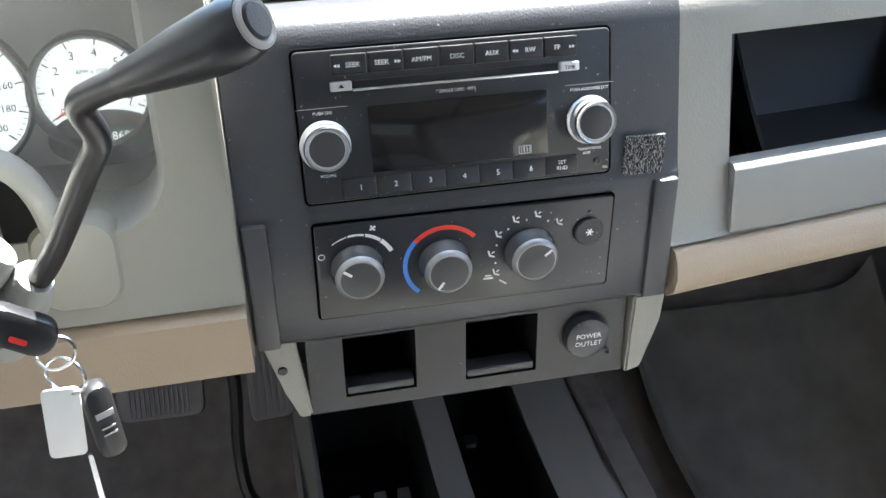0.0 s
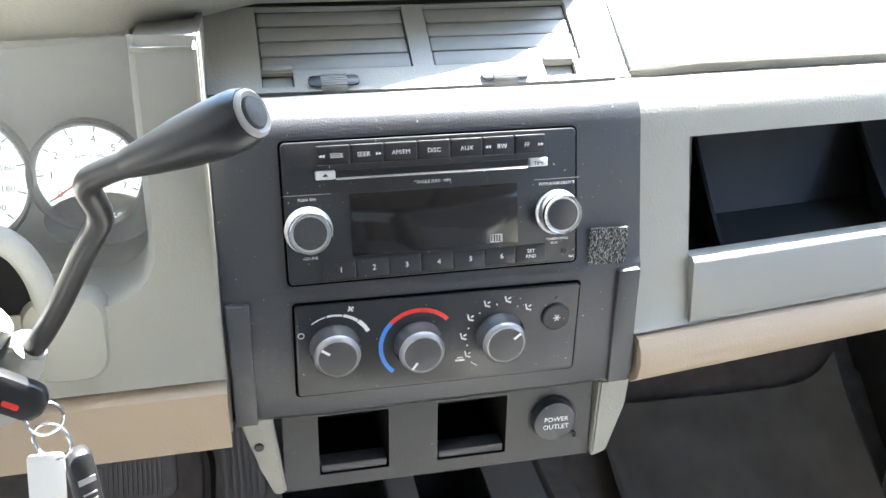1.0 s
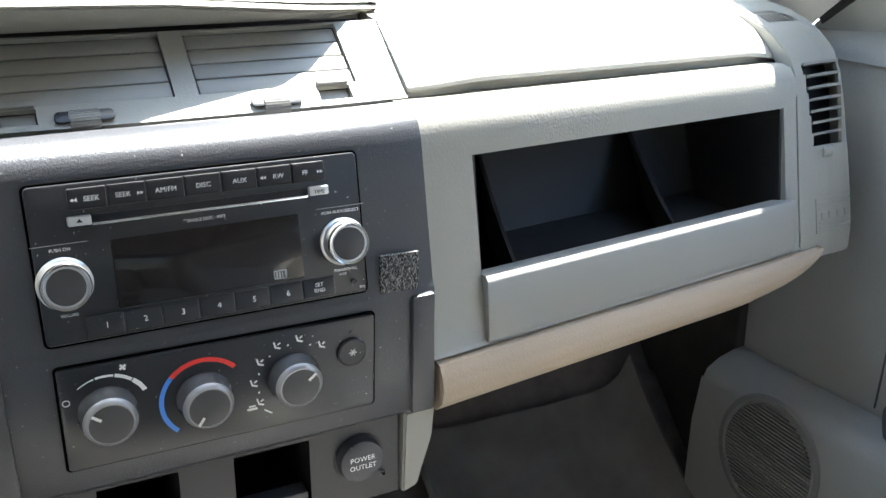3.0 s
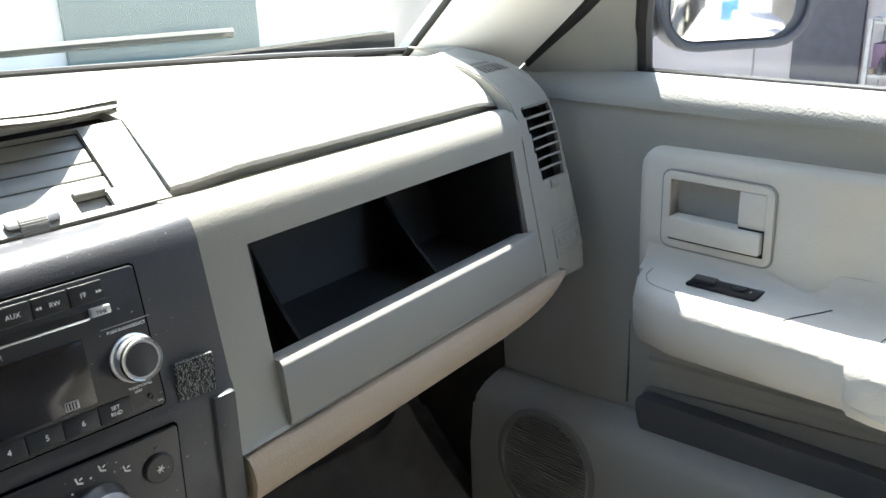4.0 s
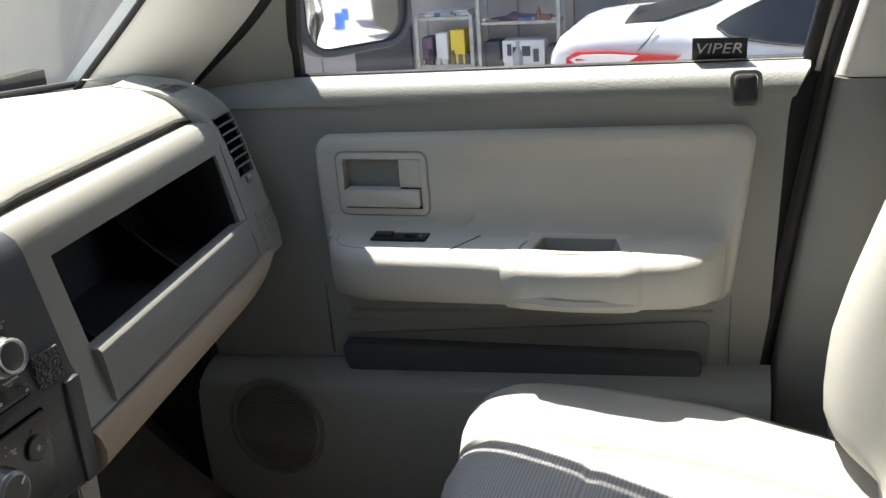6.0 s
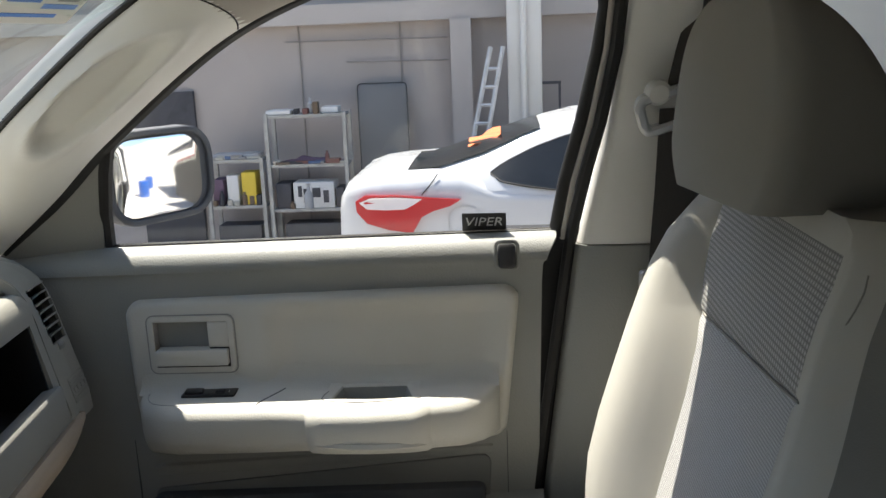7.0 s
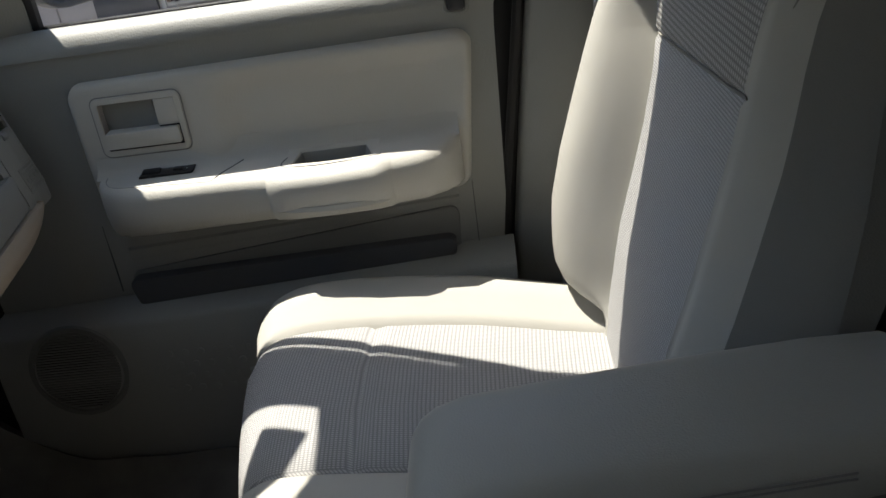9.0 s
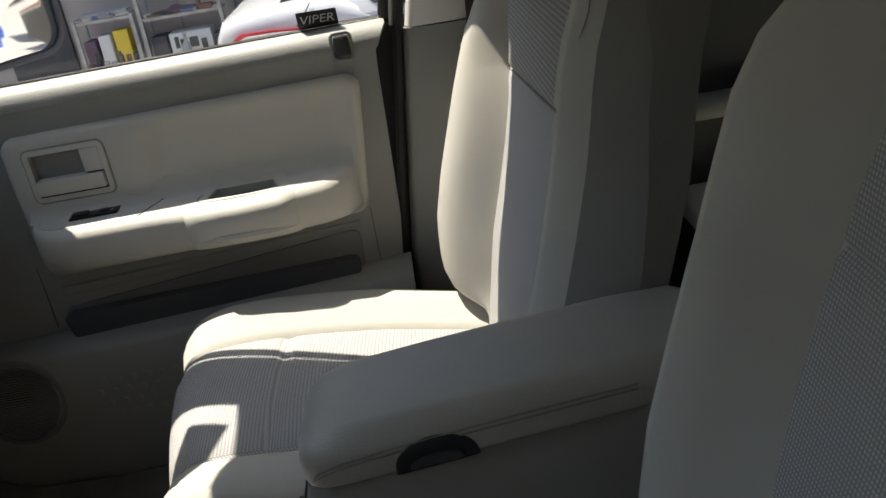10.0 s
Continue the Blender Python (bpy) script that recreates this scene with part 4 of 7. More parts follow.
def pillar_a(side):
    inn = [Vector((side * x, y, z)) for x, y, z in ((0.655, 0.345, 1.325), (0.622, 0.20, 1.435), (0.588, 0.095, 1.518), (0.568, -0.03, 1.612), (0.545, -0.13, 1.672))]
    outer = [Vector((side * x, y, z)) for x, y, z in ((0.708, 0.205, 1.325), (0.694, 0.105, 1.405), (0.676, 0.01, 1.487), (0.638, -0.170, 1.612), (0.606, -0.345, 1.682))]
    pi, po = smooth_path(inn, 14), smooth_path(outer, 14)
    bulge = Vector((-side * 0.75, -0.6, -0.25)).normalized()
    rings = []
    for j, (a, b) in enumerate(zip(pi, po)):
        d = b - a
        front = [a + d * t + bulge * (0.028 * math.sin(math.pi * min(max(t * 0.94 + 0.03, 0), 1)) ** 0.7 + scoop(j / 14, t)) for t in steps(0, 1, 30)]
        rings.append(front + [b + Vector((side * 0.01, 0.025, 0.01)), a + Vector((side * 0.01, 0.025, 0.015))])
    return loft(rings), pi, po


for side, tag in ((1, "passenger"), (-1, "driver")):
    bm, pi, po = pillar_a(side)
    pil = structure("trim_pillar_a_" + tag, bm, M_PILLAR, "pale plastic windshield pillar trim with moulded hand hold", "pillar", deg=60)
    joint = [pillar_point(side, pi, po, 4.0 - 0.9 * t, t) for t in steps(0.03, 0.97, 16)]
    structure("trim_pillar_joint_" + tag, tube(joint, 0.0012, 6), M_RUBBER, "dark joint where the headliner meets the pillar trim", "joint")
    # above the joint the headliner's own cloth carries on
    pil.data.materials.append(M_HEADL)
    cut = (joint[-1] - joint[0]).cross(Vector((-side * 0.75, -0.6, -0.25)))
    for f in pil.data.polygons:
        if (pil.location + f.center - joint[8]).dot(cut) * side < 0:
            f.material_index = 1
    structure("trim_seal_a_" + tag, tube([p + Vector((side * 0.012, -0.006, 0.004)) for p in po], 0.010, 8), M_RUBBER, "black rubber door seal along the pillar", "seal")
    structure("trim_glass_edge_" + tag, tube([p + Vector((-side * 0.004, -0.002, 0.006)) for p in pi], 0.0045, 8), M_RUBBER, "black edge band of the windshield", "seal")

# ---- passenger door ----
door = thing("door_passenger", (0.74, -0.2, 0.62), "closed passenger door with grey top, light padded insert and armrest", "car door", kind="structure")


def door_skin(y, s):
    prof = [(0.748, 1.322), (0.736, 1.3275), (0.7200, 1.3225), (0.7075, 1.311), (0.7030, 1.294), (0.7105, 1.266), (0.7155, 1.02), (0.718, 0.96), (0.722, 0.90)]
    i = min(int(s), 7)
    a, b = prof[i], prof[i + 1]
    t = s - i
    k = 0.0154 * (0.06 - y)
    if y < -0.5:
        y = -0.5 + (y + 0.5) * (0.083 - 0.042 * max(0, s - 2) / 6) / 0.078
    if i < 6:
        # a soft roll over the top
        p, q = prof[max(i - 1, 0)], prof[i + 2]
        x, z = ((b[j] - p[j]) * 0.5 * (t - 2 * t * t + t ** 3) + a[j] * (1 - 3 * t * t + 2 * t ** 3) + b[j] * (3 * t * t - 2 * t ** 3) + (q[j] - a[j]) * 0.5 * (t ** 3 - t * t) for j in (0, 1)) if i < 5 else (a[j] + (b[j] - a[j]) * t for j in (0, 1))
        return (x, y, z + k * (1 if i < 4 else 0.5 + 0.5 * max(0, 5 - s)))
    return (a[0] + (b[0] - a[0]) * t, y, a[1] + (b[1] - a[1]) * t + k * 0.5)


part("upper_panel", sheet(door_skin, [0.33, 0.2, 0.10, 0.053, 0.0505] + steps(0.04, -0.54, 20) + [-0.56, -0.572, -0.578], [0, 0.33, 0.66] + steps(1, 5, 16) + [5.5, 6, 7, 8], 0.006), M_DOORG, door, "pebbled grey door panel")
part("belt_flap", sheet(lambda y, s: Vector(door_skin(y, s)) + Vector((-0.0004, 0, 0.0022)), steps(0.05, -0.54, 12), [0, 0.25, 0.5, 0.75], 0.0015), M_RUBBER, door)
part("seam", box(0.7148, 0.7175, 0.0400, 0.0411, 0.93, 1.04), M_DOORD, door)
part("seam", box(0.7148, 0.7175, -0.5095, -0.5084, 0.95, 1.05), M_DOORD, door)
# light insert: one moulding round the armrest, its edge rolled, dished behind the elbow


def insert_frame(u, v):
    """Place on the insert for shares u along and v up of its outline: y and z in the world."""
    z0, z1 = 1.020 + 0.020 * u, 1.257 + 0.014 * u
    z = z0 + (z1 - z0) * v
    y0, y1 = 0.030 - 0.012 * (1 - v) ** 3, -0.508 - 0.025 * v
    return y0 + (y1 - y0) * u, z


def soft(a, b, x):
    t = min(max((x - a) / (b - a), 0), 1)
    return t * t * (3 - 2 * t)


def insert_fn(u, v):
    y, z = insert_frame(u, v)
    w, h, r = 0.55, 0.237, 0.026
    # distance from the rounded outline
    dx, dz = abs(u - 0.5) * w, abs(v - 0.5) * h
    qx, qz = dx - (w / 2 - r), dz - (h / 2 - r)
    d = r - (math.hypot(max(qx, 0), max(qz, 0)) + min(max(qx, qz), 0))
    if d < 0:
        k = r / (r - d)
        su, sv = math.copysign(1, u - 0.5), math.copysign(1, v - 0.5)
        y, z = insert_frame(0.5 + su * ((w / 2 - r) + max(qx, 0) * k) / w, 0.5 + sv * ((h / 2 - r) + max(qz, 0) * k) / h)
        d = 0
    t = min(d / 0.011, 1)
    high = 0.0005 + 0.0165 * math.sqrt(max(0, 1 - (1 - t) ** 2))
    dish = 0.0125 * soft(-0.165, -0.215, y) * soft(-0.528, -0.470, y) * soft(1.246, 1.212, z - 0.014 * u)
    return (0.7155 - high + dish, y, z)


def in_well(u, v):
    y, z = insert_frame(u, v)
    return -0.1255 < y < -0.0095 and 1.1585 < z < 1.2275


ins = sheet(insert_fn, [0, 0.004, 0.009, 0.015, 0.025] + steps(0.04, 0.96, 69) + [0.975, 0.985, 0.991, 0.996, 1], [0, 0.01, 0.025, 0.045] + steps(0.07, 0.93, 37) + [0.955, 0.975, 0.99, 1], 0.0, in_well)
part("insert", ins, M_DOORL, door, "light beige-grey padded insert moulded round the armrest", deg=80)

# armrest: a swept section along the door
AY = [0.012, 0.006, -0.008, -0.05, -0.12, -0.19, -0.238, -0.2415, -0.246, -0.268, -0.325, -0.384, -0.403, -0.4075, -0.411, -0.45, -0.478, -0.492, -0.500]
AD = [0.020, 0.050, 0.076, 0.092, 0.095, 0.096, 0.0965, 0.0985, 0.106, 0.112, 0.115, 0.112, 0.106, 0.099, 0.0965, 0.090, 0.072, 0.050, 0.020]


def arm_ring(y, d):
    zt, zb = 1.124 + 0.008 * (0.03 - y) / 0.5, 1.038 + 0.016 * (0.03 - y) / 0.5
    x = 0.717
    x0 = 0.6985 + 0.0125 * soft(-0.165, -0.215, y) * soft(-0.528, -0.470, y)
    d1 = max(d * 0.40, x - x0 + 0.014)
    return [(x, y, zt + 0.030), (x0 + 0.001, y, zt + 0.030), (x0 - 0.001, y, zt + 0.018), (x0 - 0.004, y, zt + 0.008), (x0 - 0.010, y, zt + 0.002), (x - d1, y, zt), (x - max(d * 0.7, d1 + 0.002), y, zt - 0.002), (x - d * 0.92, y, zt - 0.007), (x - d, y, zt - 0.02), (x - d * 0.97, y, zt - 0.05), (x - d * 0.88, y, zt - 0.068), (x - d * 0.70, y, zb + 0.005), (x - d * 0.35, y, zb), (x, y, zb - 0.002)]


armb = loft([arm_ring(y, d) for y, d in zip(AY, AD)])
ARM_TREE = bvhtree.BVHTree.FromBMesh(armb)
gone = [f for f in armb.faces if -0.384 < f.calc_center_median().y < -0.268 and f.calc_center_median().z > 1.118 and 0.63 < f.calc_center_median().x < 0.69]
bmesh.ops.delete(armb, geom=gone, context="FACES")
arm = part("armrest", armb, M_DOORL, door, "light padded armrest with pull cup", deg=60)
part("pull_lip", loft([[(x, y, z) for x, z in ((0.611 - e, 1.069), (0.6035 - e, 1.075), (0.6055 - e, 1.081), (0.625, 1.082), (0.628, 1.066))] for y, e in ((-0.248, -0.012), (-0.27, -0.004), (-0.30, 0.001), (-0.33, 0.002), (-0.36, 0.0), (-0.39, -0.006), (-0.404, -0.014))]), M_DOORL, arm, deg=60)


def on_arm(x, y, lift=0.0):
    return Vector((x, y, ARM_TREE.ray_cast(Vector((x, y, 1.3)), Vector((0, 0, -1)))[0].z + lift))


def cup_ring(corners, bulge, n=8):
    """A four-sided outline, its front edge bowed towards the cab."""
    out = []
    for e in range(4):
        (xa, ya), (xb, yb) = corners[e], corners[(e + 1) % 4]
        for t in steps(0, 1 - 1 / n, n - 1):
            out.append((xa + (xb - xa) * t - (bulge * 4 * t * (1 - t) if e == 2 else 0), ya + (yb - ya) * t))
    return out


CUP_OUT = cup_ring(((0.7005, -0.262), (0.7005, -0.390), (0.636, -0.390), (0.636, -0.262)), 0.0)
CUP_RIM = cup_ring(((0.6920, -0.2800), (0.6920, -0.3725), (0.6510, -0.3860), (0.6510, -0.2720)), 0.0055)
CUP_EDGE = cup_ring(((0.6905, -0.2815), (0.6905, -0.3710), (0.6525, -0.3830), (0.6525, -0.2735)), 0.0055)
CUP_LOW = cup_ring(((0.6840, -0.2900), (0.6840, -0.3620), (0.6600, -0.3700), (0.6600, -0.2840)), 0.0045)
part("pull_cup", loft([[on_arm(x, y, 0.0004) for x, y in CUP_OUT], [on_arm(x * 0.5 + u * 0.5, y * 0.5 + v * 0.5, 0.0006) for (x, y), (u, v) in zip(CUP_OUT, CUP_RIM)], [on_arm(x, y, 0.0002) for x, y in CUP_RIM], [on_arm(x, y, -0.0022) for x, y in CUP_EDGE]], cap0=False, cap1=False), M_DOORL, arm, "hollow pull cup in the armrest", deg=50)
# Grey inside stands for the shade in the light-coloured cup.
part("cup_shade", loft([[on_arm(x, y, -0.0022) for x, y in CUP_EDGE], [on_arm(x, y, -0.045) for x, y in CUP_LOW]], cap0=False), M_DOORG, arm, deg=50)
part("cup_seam", tube([on_arm(x, y, 0.0004) for x, y in ((0.674, -0.264), (0.662, -0.259), (0.650, -0.258), (0.643, -0.264), (0.639, -0.28), (0.6365, -0.305), (0.6365, -0.33), (0.639, -0.355), (0.643, -0.375), (0.648, -0.395))], 0.0006, 6), M_DOORD, arm)
SM = frame_at((0.662, -0.085, 1.1245), (0, -1, 0.016), (1, 0, 0.02))


SEAM = smooth_path([(0.684, -0.004, 0), (0.668, -0.007, 0), (0.654, -0.020, 0), (0.646, -0.05, 0), (0.641, -0.10, 0), (0.636, -0.155, 0), (0.640, -0.166, 0), (0.652, -0.175, 0), (0.670, -0.187, 0), (0.688, -0.199, 0)], 4)
part("switch_seam", tube([on_arm(p.x, p.y) for p in SEAM], 0.0007, 6), M_DOORG, arm)
part("switch_seam", tube([on_arm(p.x, p.y, 0.0002) for p in SEAM[-12:]], 0.0009, 6), M_DOORD, arm)
part("seam_end", box(0.684, 0.692, -0.2025, -0.1975, 1.1265, 1.1285, 0.0008, 1), M_DOORD, arm)
sw = part("window_switch", plate(0.076, 0.027, 0.002, 0.003, SM @ pose(0.008, 0.0165, 0.0008), 0.001), M_BLACK, arm, "black window and lock switch panel")
part("rocker", box(-0.013, 0.013, -0.006, 0.006, 0.0, 0.005, 0.0018, 2, SM @ pose(-0.014, 0.0165, 0.0030, 6)), M_KNOB, sw)
part("rocker", box(-0.007, 0.007, -0.005, 0.005, 0.0, 0.004, 0.0015, 2, SM @ pose(0.024, 0.0165, 0.0030)), M_KNOB, sw)
part("switch_mark", bars([(0.036, 0.0165, 0.0010, 0.005, 0), (-0.025, 0.0165, 0.003, 0.0012, 0)], SM @ pose(0, 0, 0.0039)), M_WHITE, sw)
# inner handle
HB = frame_at((0.6979, -0.0672, 1.1930), (0, -1, 0.008), (0, 0.008, 1))
part("handle_groove", ring_plate(0.1290, 0.0880, 0.012, 0.0018, 0.0006, HB), M_DOORG, door)
part("handle_surround", ring_plate(0.1245, 0.0835, 0.010, 0.0085, 0.0022, HB), M_DOORL, door)
part("handle_well", loft([[(x, y, z) for x, y in rrect(w, h, 0.006, 4)] for w, h, z in ((0.1085, 0.0675, 0.0010), (0.106, 0.064, -0.019))], HB, cap0=False), M_WELLSH, door)
part("handle_stop", box(0.024, 0.0545, -0.006, 0.0335, -0.012, 0.0022, 0.003, 2, HB), M_DOORL, door)
part("inner_handle", loft([[(x, y * k + dy, z) for x, y in rrect(0.104, 0.0238, 0.003, 4)] for z, k, dy in ((-0.010, 1, -0.0182), (0.005, 1, -0.0184), (0.0072, 0.96, -0.0186), (0.0080, 0.86, -0.0186))], HB), M_DOORL, door, "light plastic inner door handle")
part("handle_shadow_gap", box(0.0525, 0.0552, -0.0335, -0.0045, -0.008, 0.0018, 0, 1, HB), M_RUBBER, door)
part("handle_shadow_gap", box(-0.0535, 0.0525, -0.0335, -0.0305, -0.008, 0.0018, 0, 1, HB), M_RUBBER, door)
part("handle_shadow_gap", box(0.026, 0.0525, -0.0062, -0.0042, -0.008, 0.0024, 0, 1, HB), M_RUBBER, door)
# lock knob
LK = frame_at((0.7045, -0.515, 1.3100), (0, -1, 0.016), (0.06, 0, 1))
part("lock_surround", ring_plate(0.035, 0.045, 0.010, 0.005, 0.003, LK), M_DOORG, door)
part("lock_slider", loft([[(x, y, z) for x, y in rrect(w, h, 0.005, 4)] for w, h, z in ((0.024, 0.034, 0.0), (0.023, 0.033, 0.006), (0.018, 0.027, 0.0085))], LK), M_KNOB, door, "dark sliding door lock")
# lower door: groove, wedge-shaped pocket behind a low pouch
part("groove", loft([[(0.7125, y, z) for y, z in ((0.012, 0.998), (-0.488, 1.028), (-0.488, 1.022), (0.012, 0.988))], [(0.7165, y, z) for y, z in ((0.012, 1.002), (-0.488, 1.032), (-0.488, 1.016), (0.012, 0.982))]]), M_DOORG, door)


def outline(pts, r, n=5):
    """A closed polygon of y and z with its corners rounded."""
    out = []
    m = len(pts)
    for i in range(m):
        a, b, c = Vector(pts[i - 1]), Vector(pts[i]), Vector(pts[(i + 1) % m])
        p, q = b + (a - b).normalized() * r, b + (c - b).normalized() * r
        out += [p * (1 - t) ** 2 + b * 2 * t * (1 - t) + q * t * t for t in steps(0, 1, n)]
    return out


REC = ((0.020, 0.962), (-0.486, 1.016), (-0.482, 0.935), (0.012, 0.912))
POU = ((0.020, 0.958), (-0.480, 0.974), (-0.472, 0.930), (0.008, 0.908))
part("pocket", loft([[(x, y * k + (1 - k) * -0.233, z * k + (1 - k) * 0.956) for y, z in outline(REC, 0.018)] for x, k in ((0.7165, 1.0), (0.7128, 0.997), (0.7122, 0.985))]), M_POCKET, door, "back of the map pocket with its shade in the colour")
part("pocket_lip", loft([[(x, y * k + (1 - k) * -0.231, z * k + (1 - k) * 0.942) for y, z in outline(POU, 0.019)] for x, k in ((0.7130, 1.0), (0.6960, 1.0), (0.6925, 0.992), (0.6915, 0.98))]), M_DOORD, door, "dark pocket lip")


def kick(y, s):
    prof = [(0.719, 0.922), (0.705, 0.921), (0.680, 0.914), (0.662, 0.903), (0.655, 0.882), (0.648, 0.82), (0.650, 0.72), (0.665, 0.63)]
    i = min(int(s), 6)
    a, b = prof[i], prof[i + 1]
    e = max(0, y - 0.02) / 0.18
    t = s - i
    return (a[0] + (b[0] - a[0]) * t, y, a[1] + (b[1] - a[1]) * t - 0.012 * min(e, 1) * (1 if s < 4 else 0) + 0.034 * max(0, (-y) / 0.54) * (1 if s < 4 else 0.4))


part("kick_panel", sheet(kick, steps(0.24, -0.56, 26), steps(0, 7, 21), 0.006), M_DOORG, door, "grey moulded lower door panel", deg=60)
SP = frame_at((0.649, 0.115, 0.835), (0, -1, 0), (0.05, 0, 1))
spk = part("speaker_grille", lathe([(0.078, -0.004), (0.076, 0.0010), (0.070, 0.0014), (0.067, -0.002), (0.0001, -0.001)], SP, 40), M_POCKET, door, "round grey speaker grille with fine ribs")
bm = bmesh.new()
for k in range(-14, 15):
    h = 0.0645 ** 2 - (k * 0.0044) ** 2
    if h > 0:
        h = math.sqrt(h)
        box(-h, h, k * 0.0044 - 0.0012, k * 0.0044 + 0.0012, -0.002, 0.0014, bm=bm, m=SP)
part("ribs", bm, M_POCKET, spk)
dim = None
for i in range(10):
    for j in range(4):
        at = Vector((0.6475, -0.02 - 0.024 * i - 0.012 * (j % 2), 0.790 + 0.021 * j))
        if dim is None:
            dim, first = part("dimple", lathe([(0.006, 0), (0.005, 0.0016), (0.0001, 0.0022)], frame_at(at, (0, -1, 0), (0.03, 0, 1)), 8), M_DOORG, door), at
        else:
            d = new("dimple", dim.data)
            d.parent = door
            d.location = dim.location + at - first

# window glass, channels, mirror sail
GW = lambda y, z: Vector((0.751 - 0.35 * (z - 1.318), y, z))
glass_pts = [(0.055, 1.318), (-0.60, 1.325), (-0.635, 1.682), (-0.36, 1.682), (-0.175, 1.612), (0.0, 1.484), (0.028, 1.45)]
gm = bmesh.new()
loft([[GW(y, z) + Vector((d, 0, 0)) for y, z in glass_pts] for d in (0.0, 0.004)], bm=gm)
g = part("window_glass", gm, M_GLASS, door, "clear door window glass")
g.visible_shadow = False
part("belt_seal", tube([GW(y, 1.3215 + 0.0154 * (0.06 - y)) + Vector((-0.006, 0, 0)) for y in steps(0.06, -0.59, 10)], 0.006, 8), M_RUBBER, door)
part("belt_strip", tube([GW(y, 1.329 + 0.0154 * (0.06 - y)) + Vector((-0.003, 0, 0)) for y in steps(0.055, -0.585, 10)], 0.0025, 6), M_CHROME, door)
part("front_channel", tube([GW(y, z) for y, z in ((0.060, 1.318), (0.050, 1.38), (0.034, 1.44), (0.020, 1.478))], 0.010, 8), M_RUBBER, door)
part("rear_channel", tube([GW(y, z) for y, z in ((-0.581, 1.325), (-0.595, 1.409), (-0.615, 1.488), (-0.634, 1.58), (-0.641, 1.63), (-0.638, 1.656), (-0.624, 1.672), (-0.60, 1.680), (-0.56, 1.685), (-0.50, 1.687))], [0.0090] * 6 + [0.0090, 0.009, 0.009, 0.008], 12), M_RUBBER, door)
part("top_channel", tube([GW(y, z) for y, z in ((-0.50, 1.687), (-0.45, 1.688), (-0.36, 1.684))], 0.008, 8), M_RUBBER, door)
part("frame_rail", tube([GW(y, z) + Vector((-0.010, 0, 0)) for y, z in ((-0.592, 1.325), (-0.606, 1.409), (-0.626, 1.488), (-0.643, 1.58), (-0.649, 1.66))], 0.0038, 8), M_HEADL, door)
part("sail", loft([[(x + d, y, z) for x, y, z in ((0.735, 0.062, 1.318), (0.722, 0.052, 1.38), (0.704, 0.030, 1.44), (0.690, 0.018, 1.483), (0.712, 0.21, 1.318))] for d in (0.0, 0.012)]), M_DOORG, door, "grey triangular mirror panel")

# outside mirror
mir = thing("side_mirror", (0.86, 0.10, 1.33), "dark grey door mirror with bright reflection", "mirror")
MM = frame_at((0.905, 0.033, 1.4085), (0.853, -0.52, 0.0), (0, 0, 1))
shell = loft([[(x, y, z) for x, y in rrect(w, h, r, 6)] for w, h, r, z in ((0.205, 0.148, 0.05, 0.0), (0.208, 0.150, 0.052, -0.02), (0.19, 0.138, 0.05, -0.055), (0.14, 0.10, 0.04, -0.085))], MM)
part("shell", shell, M_DOORD, mir)
part("rim", ring_plate(0.205, 0.148, 0.05, 0.010, 0.008, MM), M_DOORD, mir)
part("mirror_glass", plate(0.166, 0.122, 0.036, 0.002, MM @ pose(-0.008, 0, 0.0045, 0, 0, 0), 0.0005), M_MIRROR, mir, "bright mirror glass")
part("stalk", tube([(0.755, 0.11, 1.36), (0.80, 0.12, 1.37), (0.87, 0.11, 1.385)], [0.03, 0.028, 0.03], 10), M_DOORD, mir)

# label on the glass
lab = thing("window_sticker", (0.742, -0.484, 1.335), "black alarm sticker with silver letters inside the window glass", "sticker")
VM2 = frame_at(GW(-0.4845, 1.3515) + Vector((-0.0035, 0, 0)), (0, -1, -0.012), (-0.35, 0, 1))
part("backing", plate(0.061, 0.028, 0.001, 0.0006, VM2), M_BLACK, lab)
words("lettering", "VIPER", 0.0190, VM2 @ pose(0, 0, 0.0007) @ Matrix(((1, 0.22, 0, 0), (0, 1, 0, 0), (0, 0, 1, 0), (0, 0, 0, 1))), M_SILVER, lab, squeeze=1.14)

# ---- pillar B and rear of the cab ----
def pil_b(side):
    rings = []
    for z, y0, y1, x in ((0.62, -0.555, -0.80, 0.735), (0.95, -0.562, -0.79, 0.735), (1.30, -0.607, -0.775, 0.735), (1.318, -0.612, -0.775, 0.737), (1.45, -0.640, -0.757, 0.70), (1.60, -0.660, -0.755, 0.648), (1.70, -0.675, -0.79, 0.61)):
        w = y0 - y1
        rings.append([(side * xx, yy, z) for xx, yy in ((x + 0.05, y0 - 0.004), (x + 0.006, y0), (x - 0.010, y0 - 0.012), (x - 0.014, y0 - w * 0.4), (x - 0.012, y1 + 0.03), (x - 0.002, y1 + 0.006), (x + 0.05, y1))])
    return rings


